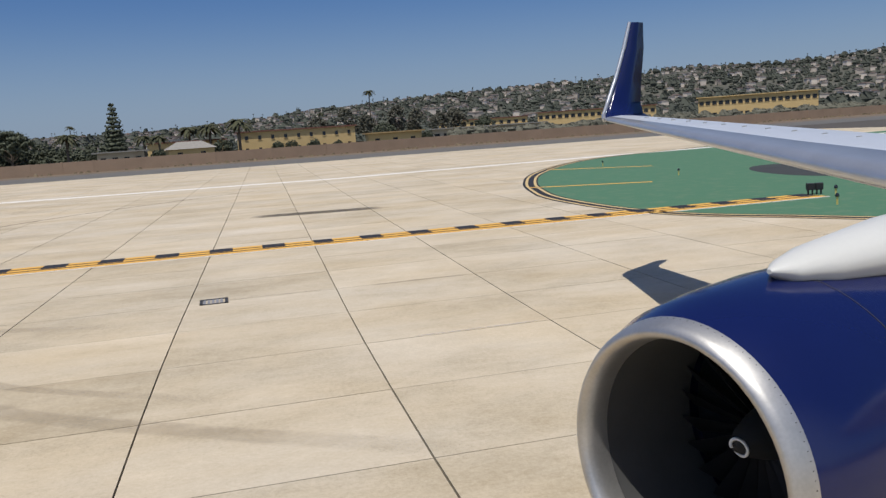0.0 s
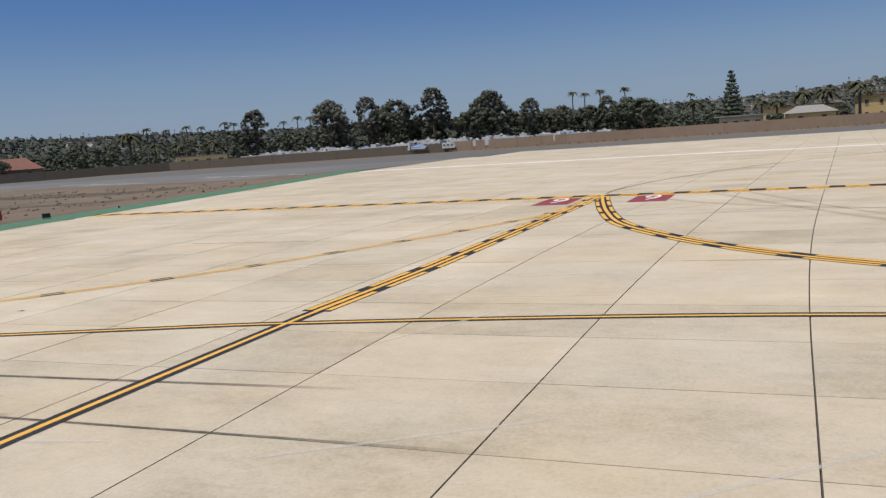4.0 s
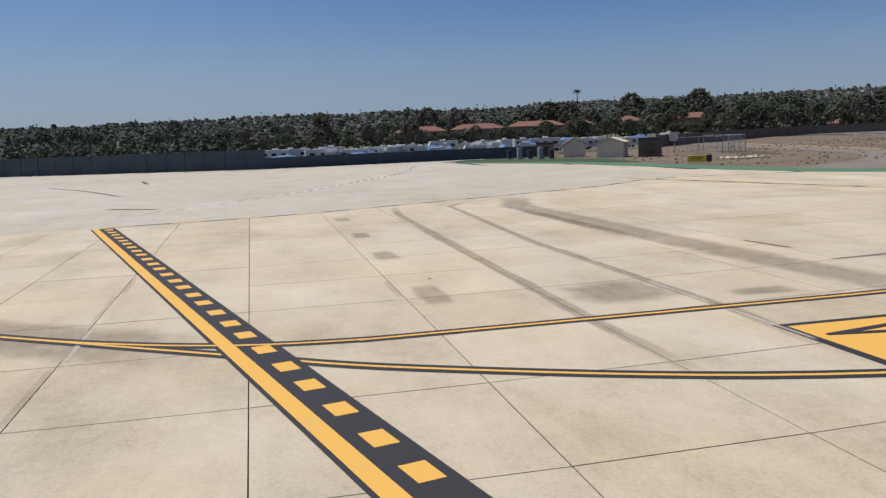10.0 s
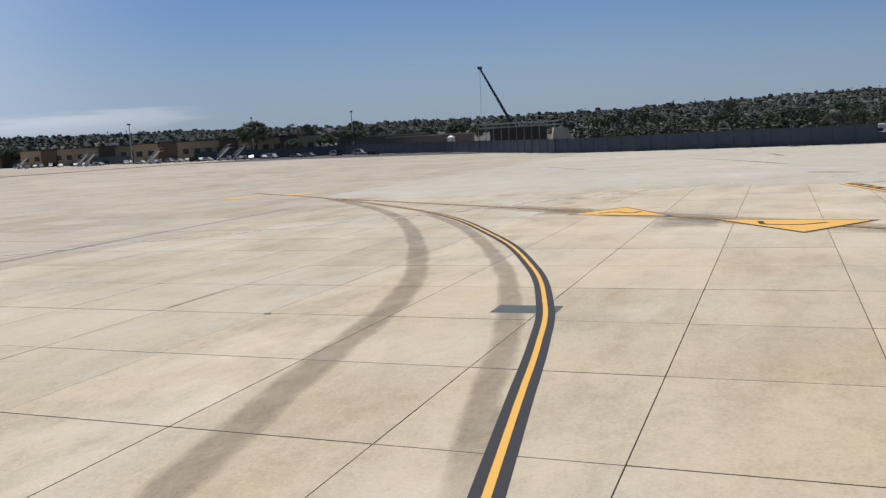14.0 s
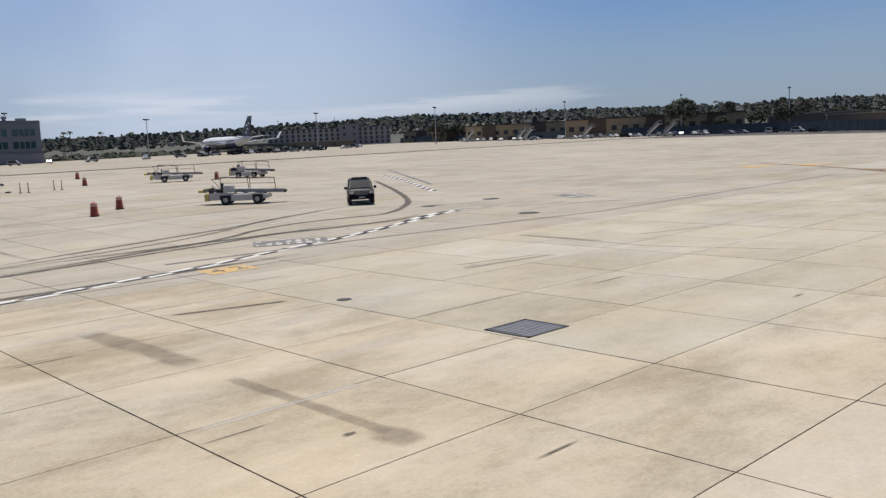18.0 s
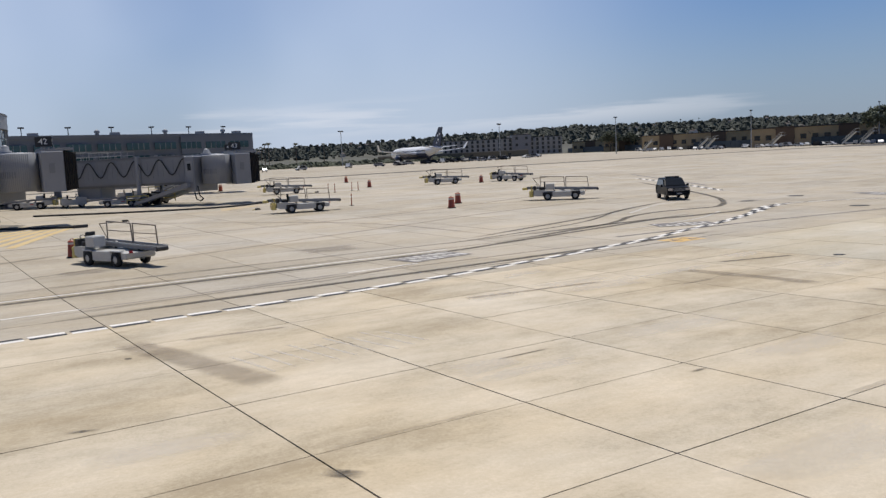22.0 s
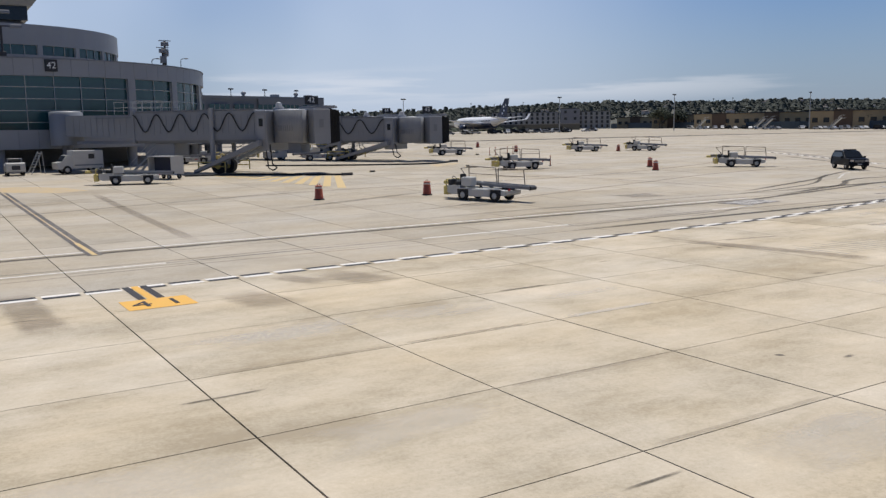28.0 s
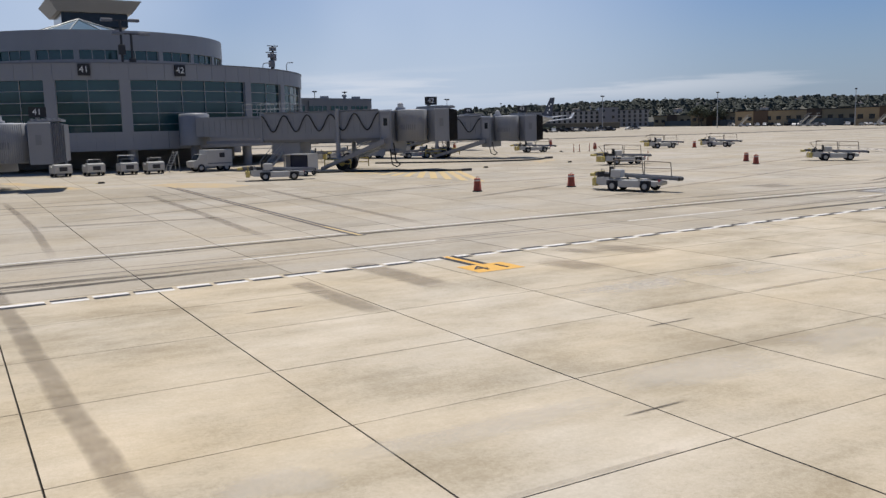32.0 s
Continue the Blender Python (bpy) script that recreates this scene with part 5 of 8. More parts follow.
    for i in range(6):
        x = 1.35 + 0.32 * i
        part("hood_ridge", Mesh().box(x, -1.72, z1 + 0.18, x + 0.1, 1.72, z1 + 0.35, turned), BRIDGE, hood)
    # roof kit
    part("beacon_housing", Mesh().lathe([(0.42, z1 + 0.05), (0.42, z1 + 0.25), (0.25, z1 + 0.33), (0.25, z1 + 0.55), (0.12, z1 + 0.66), (0.01, z1 + 0.68)], 16, pose(end + 1.2, 0, 0)), PANEL, t)
    rail = Mesh()
    for side in (-1.2, 1.2):
        for z in (0.5, 0.95):
            rail.cyl((mid * 0.75, side, z1 + z), (mid + 2.6, side, z1 + z), 0.022, n=5)
        for i in range(6):
            x = mid * 0.75 + i * (mid * 0.25 + 2.6) / 5
            rail.cyl((x, side, z1 - 0.05), (x, side, z1 + 0.95), 0.022, n=5)
    part("roof_railing", rail, STEEL, t)
    part("sign_post", Mesh().box(1.5, -0.12, z1 + 0.15, 1.75, 0.12, z1 + 0.95, turned), PANEL, t)
    for turn in (0, 90):
        sg = part("gate_number_box", Mesh().box(-0.5, -0.06, -0.33, 0.5, 0.06, 0.33), SIGNB, t, "black box sign with the gate number")
        for f in (0, 180):
            words(num, 0.56, pose(0, 0, 0, 0, 0, f) @ pose(0, -0.065, 0, 90, 0, 0), SIGNW, sg)
        sg.matrix_basis = turned @ pose(1.62, 0, z1 + 0.78, 0, 0, -turn_cab + 40) @ pose(0.5 if turn else 0, 0 if turn else -0.5, 0, 0, 0, turn)
    # drive column, wheels, stair and conveyor
    wx = length * wheel_at
    zw = gz(*(Vector((bx, by)) + (Vector((hx, hy)) - Vector((bx, by))) * wheel_at))
    col = Mesh()
    for side in (-1.6, 1.6):
        col.cyl((wx, side, zw + 0.9), (wx, side, z1 + 0.3), 0.2, n=8)
    col.box(wx - 0.3, -1.9, zw + 0.7, wx + 0.3, 1.9, zw + 1.1)
    part("drive_column", col, PANEL, t)
    for side in (-0.75, 0.75):
        wh = part("wheel", Mesh().cyl((wx, side - 0.25, zw + 0.6), (wx, side + 0.25, zw + 0.6), 0.6, n=20), RUB, t)
        part("hub", Mesh().cyl((wx, side - 0.27, zw + 0.6), (wx, side + 0.27, zw + 0.6), 0.25, n=12), YVEH, wh)
    for side in (-1.9, 1.9):
        guard = Mesh()
        guard.pipe([(wx - 1.2, side, zw + 0.25), (wx - 1.2, side, zw + 0.95), (wx + 1.2, side, zw + 0.95), (wx + 1.2, side, zw + 0.25)], 0.05)
        guard.cyl((wx - 1.2, side, zw + 0.6), (wx + 1.2, side, zw + 0.6), 0.04, n=6)
        part("wheel_guard", guard, YVEH, t, "yellow tubular wheel guard")
    st = Mesh()
    xa, xb = end + 0.3, end - 5.5
    for side in (1.9, 2.9):
        st.add([(xa, side, z0 - 0.15), (xb, side, zw + 0.25), (xb, side, zw + 0.55), (xa, side, z0 + 0.15), (xa, side + 0.06, z0 - 0.15), (xb, side + 0.06, zw + 0.25), (xb, side + 0.06, zw + 0.55), (xa, side + 0.06, z0 + 0.15)],
               [(0, 1, 2, 3), (7, 6, 5, 4), (0, 4, 5, 1), (3, 2, 6, 7), (1, 5, 6, 2), (0, 3, 7, 4)])
        st.pipe([(xb, side, zw + 1.3), (xa, side, z0 + 1.0)], 0.03)
    for i in range(13):
        u = (i + 0.5) / 13
        st.box(xb + (xa - xb) * u - 0.14, 1.96, zw + 0.35 + (z0 - zw - 0.4) * u, xb + (xa - xb) * u + 0.14, 2.9, zw + 0.39 + (z0 - zw - 0.4) * u)
    part("service_stair", st, STEEL, t, "slanting steel service stair")
    part("baggage_slide", Mesh().add([(end + 0.6, -1.8, z0 - 0.5), (end + 0.6, -2.4, z0 - 0.5), (end - 5.2, -2.4, zw + 0.1), (end - 5.2, -1.8, zw + 0.1),
                                      (end + 0.6, -1.8, z0 - 0.05), (end + 0.6, -2.4, z0 - 0.05), (end - 5.2, -2.4, zw + 0.35), (end - 5.2, -1.8, zw + 0.35)],
                                     [(0, 1, 2, 3), (7, 6, 5, 4), (0, 4, 5, 1), (1, 5, 6, 2), (2, 6, 7, 3), (3, 7, 4, 0)]), BRIDGE, t, "enclosed slanting bag slide")
    part("air_unit", Mesh().box(mid + 0.6, -1.0, z0 - 1.25, mid + 3.4, 1.0, z0 - 0.2, c=0.06), PANEL, t, "grey box air unit under the tunnel")
    hose = Mesh()
    hose.pipe([(end + 0.8, -1.6, z0 - 0.8), (end + 1.0, -1.7, zw + 0.5), (end + 1.4, -1.7, zw + 0.3), (end + 1.7, -1.65, zw + 0.5), (end + 1.3, -1.6, zw + 0.8), (end + 1.1, -1.5, z0 - 0.4)], 0.05)
    part("hanging_hose", hose, RUB, t)
    return t


# ---- loose equipment ----
def wheel(parent, x, y, z, r, w):
    t = part("wheel", Mesh().lathe([(r * 0.55, -w / 2), (r * 0.92, -w / 2), (r, -w * 0.3), (r, w * 0.3), (r * 0.92, w / 2), (r * 0.55, w / 2)], 18, pose(x, y, z, 90)), RUB, parent)
    part("rim", Mesh().lathe([(0.01, -w * 0.42), (r * 0.3, -w * 0.45), (r * 0.56, -w * 0.36), (r * 0.56, w * 0.36), (r * 0.3, w * 0.45), (0.01, w * 0.42)], 14, pose(x, y, z, 90)), WVEH, t)
    return t


TANP = mat("tan_rail_paint", (0.30, 0.25, 0.19), 0.5, vary=0.2, scale=3)


def belt_loader(m, label, rail_up=True):
    """Belt loader, its cab at +x."""
    t = thing("belt_loader", m, label, "belt loader", "belt loaders")
    L = 3.1
    part("chassis", Mesh().prism([(-2.15, 0.40), (2.2, 0.40), (2.5, 0.52), (2.5, 0.98), (1.5, 1.00), (1.4, 0.80), (-2.25, 0.72), (-2.25, 0.5)], -0.85, 0.85), WVEH, t)
    part("skirt", Mesh().box(-1.0, -0.9, 0.30, 0.75, 0.9, 0.80, c=0.04), WVEH, t)
    for x in (-1.35, 1.2):
        for y in (-0.82, 0.82):
            wheel(t, x, y, 0.38, 0.38, 0.24)
            # thin dark plate on the flank stands in for the shade of a wheel well
            part("wheel_well", Mesh().box(x - 0.47, min(y, y * 1.042), 0.40, x + 0.47, max(y, y * 1.042), 0.80, c=0.0), DSTEEL, t)
            part("wheel_arch", Mesh().box(x - 0.48, y - 0.13, 0.78, x + 0.48, y + 0.13, 0.84, c=0.02), WVEH, t)
    part("bumper", Mesh().box(2.55, -0.8, 0.35, 2.9, 0.8, 0.95, c=0.06).pipe([(2.7, -0.7, 0.95), (2.7, -0.7, 1.35), (2.7, 0.7, 1.35), (2.7, 0.7, 0.95)], 0.04), YVEH, t, "yellow front bumper")
    part("engine_cover", Mesh().box(0.55, 0.15, 0.98, 1.35, 0.88, 1.55, c=0.06), WVEH, t)
    part("seat", Mesh().box(1.45, 0.2, 1.0, 1.95, 0.75, 1.25, c=0.05).box(1.40, 0.2, 1.2, 1.52, 0.75, 1.75, c=0.03), RUB, t)
    part("steering_wheel", Mesh().lathe([(0.17, 0), (0.2, 0.02), (0.17, 0.04), (0.15, 0.02), (0.17, 0)], 14, pose(2.2, 0.45, 1.42, 0, -50)), RUB, t)
    part("dashboard", Mesh().box(2.25, 0.1, 0.95, 2.5, 0.8, 1.38, c=0.05), DSTEEL, t)
    boom = Mesh().prism([(-3.4, 0.78), (3.1, 1.06), (3.1, 1.24), (-3.4, 0.96)], -0.78, -0.10)
    bo = part("conveyor_boom", boom, PANELD, t)
    part("boom_flange", Mesh().prism([(-3.4, 0.94), (3.1, 1.22), (3.1, 1.30), (-3.4, 1.02)], -0.83, -0.78).prism([(-3.4, 0.94), (3.1, 1.22), (3.1, 1.30), (-3.4, 1.02)], -0.10, -0.05), PANEL, bo)
    for x in (-1.6, 0.4):
        part("boom_strut", Mesh().pipe([(x, -0.4, 0.7), (x + 0.5, -0.4, 0.95 + 0.043 * (x + 3.4))], 0.05), DSTEEL, bo)
    part("belt", Mesh().add([(-3.45, -0.72, 0.975), (3.1, -0.72, 1.255), (3.1, -0.16, 1.255), (-3.45, -0.16, 0.975)], [(0, 3, 2, 1)]), RUB, bo)
    for x, z in ((-3.4, 0.87), (3.1, 1.15)):
        part("end_roller", Mesh().cyl((x, -0.76, z), (x, -0.12, z), 0.13, n=12), DSTEEL, bo)
    part("front_hood", Mesh().box(3.1, -0.78, 1.0, 3.6, -0.1, 1.22, c=0.05), YVEH, bo)
    rails = Mesh()
    zb = lambda x: 0.97 + 0.043 * (x + 3.4)
    if rail_up:
        for x0, x1 in ((-2.6, -0.5), (-0.4, 1.9)):
            rails.pipe([(x0, -0.8, zb(x0)), (x0 + 0.1, -0.8, zb(x0) + 1.0), (x1, -0.8, zb(x1) + 1.0), (x1, -0.8, zb(x1))], 0.036)
            rails.cyl((x0 + 0.06, -0.8, zb(x0) + 0.55), (x1, -0.8, zb(x1) + 0.5), 0.025, n=6)
        rails.pipe([(1.9, -0.8, zb(1.9)), (2.6, -0.8, zb(1.9) + 0.85), (1.0, -0.8, zb(1.9) + 0.95)], 0.03)
        part("side_rail", rails, TANP, bo, "folding tubular side rails")
    part("lift_ram", Mesh().cyl((-0.6, -0.45, 0.7), (0.6, -0.45, 1.15), 0.06, n=8), STEEL, t)
    part("rear_lamp", Mesh().box(-2.34, 0.5, 0.72, -2.28, 0.7, 0.84), SIGNR, t)
    for y in (-0.6, 0.6):
        part("headlamp", Mesh().cyl((2.88, y, 0.7), (2.93, y, 0.7), 0.09, n=12), BAND, t)
    for k, x in enumerate((-0.6, 0.1)):
        part("red_mark", Mesh().box(x, -0.905, 0.55, x + 0.4, -0.9, 0.64), SIGNR if k else PANELD, t)
    return t


def traffic_drum(x, y):
    t = thing("traffic_drum", pose(x, y, gz(x, y)), "orange plastic traffic drum with pale reflective bands on a black base", "traffic drum", "traffic drums")
    part("base", Mesh().lathe([(0.01, 0.07), (0.34, 0.07), (0.38, 0.03), (0.38, 0.0)], 16), RUB, t)
    part("body", Mesh().lathe([(0.30, 0.06), (0.295, 0.25), (0.28, 0.26), (0.275, 0.48), (0.262, 0.49), (0.257, 0.70), (0.245, 0.71), (0.24, 0.92), (0.20, 0.97), (0.01, 0.98)], 18), ORNG, t)
    for z in (0.30, 0.54, 0.76):
        part("band", Mesh().lathe([(0.287 - 0.05 * z, z), (0.281 - 0.05 * z, z + 0.11)], 18), BAND, t)
    part("handle", Mesh().pipe([(-0.08, 0, 0.97), (-0.08, 0, 1.06), (0.08, 0, 1.06), (0.08, 0, 0.97)], 0.02), ORNG, t)
    return t


def delineator(x, y):
    t = thing("delineator_post", pose(x, y, gz(x, y)), "slim orange delineator post on a black foot", "traffic post", "delineator posts")
    part("foot", Mesh().lathe([(0.01, 0.06), (0.2, 0.05), (0.22, 0.0)], 10), RUB, t)
    part("post", Mesh().cyl((0, 0, 0.04), (0, 0, 1.15), 0.055, 0.045, n=8), ORNG, t)
    part("band", Mesh().cyl((0, 0, 0.8), (0, 0, 0.92), 0.058, n=8), BAND, t)
    return t


SCREEN = mat("dark_windscreen", (0.010, 0.012, 0.014), 0.12)
SCREEN.node_tree.nodes["Principled BSDF"].inputs["Specular IOR Level"].default_value = 0.22


def suv(m):
    t = thing("black_suv", m, "black sport utility vehicle with a sunlit windscreen", "car")
    prof = [(-2.35, 0.45), (2.2, 0.42), (2.42, 0.6), (2.42, 0.95), (2.30, 1.08), (1.15, 1.16), (0.35, 1.78), (-0.3, 1.86), (-1.9, 1.84), (-2.3, 1.30), (-2.42, 0.95), (-2.42, 0.6)]
    rings = []
    for y, s, lift in ((-0.97, 0.94, 0.0), (-0.93, 1.0, 0.0), (0.93, 1.0, 0.0), (0.97, 0.94, 0.0)):
        rings.append([(x * s, y * (1.0 if z < 1.12 else 1.0 - 0.24 * (z - 1.1)), z if s == 1 else 0.5 + (z - 0.5) * 0.97) for x, z in prof])
    part("body", Mesh().loft([r[::-1] for r in rings][::-1], smooth=False), BLKP, t)
    part("windscreen", Mesh().add([(1.10, -0.80, 1.20), (1.10, 0.80, 1.20), (0.42, 0.70, 1.75), (0.42, -0.70, 1.75)], [(0, 1, 2, 3)], pose(0.03, 0, 0.02)), SCREEN, t, "dark reflective windscreen")
    bev = t.children[0].modifiers.new("edge", "BEVEL")
    bev.width, bev.segments, bev.limit_method = 0.09, 3, "ANGLE"
    for side in (-1, 1):
        part("side_window", Mesh().add([(0.75, side * 0.955, 1.2), (0.25, side * 0.86, 1.68), (-1.75, side * 0.86, 1.70), (-2.0, side * 0.95, 1.22)], [(0, 1, 2, 3) if side > 0 else (3, 2, 1, 0)], pose(0, side * 0.006, 0)), DARKW, t)
        part("headlight", Mesh().box(2.30, side * 0.55 - 0.0, 0.82, 2.44, side * 0.9, 1.0) if side > 0 else Mesh().box(2.30, -0.9, 0.82, 2.44, -0.55, 1.0), BAND, t)
        part("door_mirror", Mesh().box(0.75, side * 1.12 - 0.1, 1.12, 0.95, side * 1.12 + 0.1, 1.32, c=0.03), BLKP, t)
        for x in (-1.45, 1.45):
            wheel(t, x, side * 0.86, 0.38, 0.38, 0.24)
    g = part("grille", Mesh().box(2.41, -0.48, 0.72, 2.45, 0.48, 1.0), DSTEEL, t)
    for z in (0.78, 0.86, 0.94):
        part("grille_bar", Mesh().box(2.45, -0.46, z, 2.465, 0.46, z + 0.02), STEEL, g)
    part("bumper", Mesh().box(2.36, -0.9, 0.40, 2.52, 0.9, 0.66, c=0.04), BLKP, t)
    part("number_plate", Mesh().box(2.52, -0.22, 0.5, 2.53, 0.22, 0.62), PANEL, t)
    part("light_bar", Mesh().box(-0.2, -0.6, 1.86, 0.1, 0.6, 1.98, c=0.03), DSTEEL, t)
    part("bonnet_line", Mesh().box(1.2, -0.7, 1.145, 2.2, -0.66, 1.165).box(1.2, 0.66, 1.145, 2.2, 0.7, 1.165), DSTEEL, t)
    return t


def tug(m, label="white baggage tractor parked nose out", canopy=False):
    t = thing("baggage_tractor", m, label, "tractor", "baggage tractors")
    part("body", Mesh().prism([(-1.3, 0.35), (1.35, 0.35), (1.45, 0.45), (1.48, 1.18), (0.50, 1.28), (0.35, 0.95), (-0.5, 0.95), (-0.6, 1.12), (-1.3, 1.12)], -0.85, 0.85), WVEH, t)
    part("grille", Mesh().box(1.46, -0.38, 0.58, 1.50, 0.38, 1.0), DSTEEL, t)
    for y in (-0.6, 0.6):
        part("headlamp", Mesh().cyl((1.45, y, 0.85), (1.51, y, 0.85), 0.09, n=10), BAND, t)
    part("seat", Mesh().box(-0.5, -0.6, 0.85, -0.1, 0.6, 1.05, c=0.04).box(-0.6, -0.6, 1.0, -0.48, 0.6, 1.5, c=0.03), RUB, t)
    part("steering_wheel", Mesh().lathe([(0.17, 0), (0.2, 0.02), (0.17, 0.04), (0.15, 0.02), (0.17, 0)], 12, pose(0.3, 0.3, 1.25, 0, -50)), RUB, t)
    part("windshield", Mesh().pipe([(0.5, -0.65, 1.2), (0.42, -0.65, 1.66), (0.42, 0.65, 1.66), (0.5, 0.65, 1.2)], 0.03), STEEL, t)
    for x in (-0.85, 0.9):
        for y in (-0.7, 0.7):
            wheel(t, x, y, 0.33, 0.33, 0.22)
    if canopy:
        part("canopy", Mesh().box(-0.9, -0.75, 1.95, 0.6, 0.75, 2.02, c=0.03), WVEH, t)
        part("canopy_post", Mesh().pipe([(-0.85, -0.7, 1.0), (-0.85, -0.7, 1.95)], 0.03).pipe([(-0.85, 0.7, 1.0), (-0.85, 0.7, 1.95)], 0.03).pipe([(0.45, 0.65, 1.7), (0.45, 0.7, 1.95)], 0.03), STEEL, t)
    return t


def box_cart(m):
    t = thing("baggage_cart", m, "white covered baggage cart with an open dark side", "cart")
    sh = Mesh().box(-1.4, -0.8, 0.45, 1.4, 0.8, 0.58).box(-1.4, -0.8, 2.02, 1.4, 0.8, 2.1, c=0.0)
    for x in (-1.4, 1.34):
        sh.box(x, -0.8, 0.58, x + 0.06, 0.8, 2.02)
    part("body", sh, WVEH, t)
    part("curtain", Mesh().box(-1.33, -0.05, 0.58, 1.33, 0.0, 2.02), mat("navy_curtain", (0.03, 0.035, 0.06), 0.8), t, "dark navy curtain")
    for x in (-0.95, 0.95):
        for y in (-0.65, 0.65):
            wheel(t, x, y, 0.24, 0.24, 0.14)
    part("tow_bar", Mesh().pipe([(1.4, 0, 0.45), (2.3, 0, 0.3)], 0.04), DSTEEL, t)
    return t


def box_truck(m):
    t = thing("service_truck", m, "white box-bodied service truck", "truck")
    part("box_body", Mesh().box(-1.8, -1.0, 0.55, 1.2, 1.0, 2.35, c=0.06), WVEH, t)
    part("cab", Mesh().prism([(1.2, 0.5), (2.7, 0.5), (2.75, 1.15), (2.2, 1.25), (1.75, 1.9), (1.2, 1.9)], -0.9, 0.9), WVEH, t)
    part("windscreen", Mesh().add([(2.22, -0.75, 1.28), (2.22, 0.75, 1.28), (1.82, 0.72, 1.85), (1.82, -0.72, 1.85)], [(0, 1, 2, 3)], pose(0.02, 0, 0.01)), DARKW, t)
    part("side_stripe", Mesh().box(-1.7, -1.006, 0.8, 1.1, -1.0, 0.95).box(-1.7, 1.0, 0.8, 1.1, 1.006, 0.95), PANELD, t)
    part("logo_patch", Mesh().box(-0.9, -1.008, 1.5, -0.3, -1.0, 2.0).box(-0.9, 1.0, 1.5, -0.3, 1.008, 2.0), DSTEEL, t)
    for x in (-1.1, 1.8):
        for y in (-0.85, 0.85):
            wheel(t, x, y, 0.42, 0.42, 0.26)
    return t


def step_ladder(m):
    t = thing("step_ladder", m, "tall white wheeled step ladder", "ladder")
    for y in (-0.4, 0.4):
        part("rail", Mesh().pipe([(-0.9, y, 0.05), (0.3, y, 2.3)], 0.035).pipe([(0.5, y, 0.05), (0.3, y, 2.3)], 0.03), WVEH, t)
    for i in range(8):
        part("tread", Mesh().box(-0.85 + i * 0.145, -0.4, 0.2 + i * 0.27, -0.65 + i * 0.145, 0.4, 0.24 + i * 0.27), WVEH, t)
    return t


PALES = mat("pale_painted_steel", (0.46, 0.45, 0.42), 0.5, vary=0.15, scale=2)


def passenger_steps(m):
    t = thing("access_stair", m, "grey steel access stair with handrails", "stairs")
    for y in (-0.55, 0.55):
        part("stringer", Mesh().add([(0, y - 0.03, 0.05), (0.35, y - 0.03, 0.05), (3.6, y - 0.03, 2.6), (3.6, y - 0.03, 2.85), (0, y + 0.03, 0.05), (0.35, y + 0.03, 0.05), (3.6, y + 0.03, 2.6), (3.6, y + 0.03, 2.85)],
                                    [(0, 1, 2, 3), (7, 6, 5, 4), (1, 5, 6, 2), (0, 3, 7, 4)]), PALES, t)
        part("handrail", Mesh().pipe([(0.1, y, 0.1), (0.1, y, 1.05), (3.6, y, 3.85), (5.4, y, 3.85), (5.4, y, 2.8)], 0.03).pipe([(0.1, y, 0.6), (3.6, y, 3.35), (5.4, y, 3.35)], 0.025), PALES, t)
    for i in range(14):
        u = (i + 0.5) / 14
        part("tread", Mesh().box(0.15 + 3.4 * u, -0.52, 0.15 + 2.6 * u, 0.42 + 3.4 * u, 0.52, 0.19 + 2.6 * u), PALES, t)
    part("landing", Mesh().box(3.6, -0.58, 2.72, 5.4, 0.58, 2.82), PALES, t)
    for x in (3.7, 5.3):
        for y in (-0.5, 0.5):
            part("leg", Mesh().cyl((x, y, 0), (x, y, 2.75), 0.05, n=6), PALES, t)
    return t


def at_ground(x, y, rz):
    return pose(x, y, gz(x, y), 0, 0, rz)


def roof_lamp(x, y, h):
    t = thing("roof_lamp", pose(x, y, 10.2), "slim curved lamp on the terminal roof edge", "lamp", "roof lamps")
    part("pole", Mesh().pipe([(0, 0, 0), (0, 0, h - 0.25), (-0.12, 0, h - 0.05), (-0.45, 0, h)], 0.035), DSTEEL, t)
    part("lamp_head", Mesh().box(-0.75, -0.1, h - 0.06, -0.4, 0.1, h + 0.04, c=0.03), PANEL, t)
    return t


def ground_hose(pts, label):
    t = thing("power_hose", Matrix(), label, "hose", "hoses on the apron")
    line = curve(pts, 6)
    part("hose", Mesh().pipe([(x, y, gz(x, y) + 0.07) for x, y in line], 0.075, 6), RUB, t)
    x, y = line[-1]
    part("plug", Mesh().box(x - 0.5, y - 0.15, gz(x, y), x + 0.4, y + 0.15, gz(x, y) + 0.2, c=0.04), DSTEEL, t)
    return t


build_terminal()
roof_lamp(33.4, -142.4, 0.9)
roof_lamp(29.9, -145.0, 1.2)
ground_hose([(36.5, -121.5), (31.5, -119.8), (28.5, -117.2), (25.9, -115.2)], "black power hose lying across the yellow hatching")
ground_hose([(26.5, -131), (19, -126.5), (13, -124.6), (9.0, -126.5)], "black hose lying on the apron below the far bridge")
boarding_bridge((42.6, -135.2), (26.0, -116.2), "42", 5.6, 0.60)
boarding_bridge((26.0, -150.0), (8.8, -127.5), "43", 5.15, 0.60)
boarding_bridge((18.0, -172.0), (1.3, -150.2), "44", 5.6, 0.6)
boarding_bridge((74.0, -134.0), (55.9, -115.8), "41", 4.95, 0.6, 34)

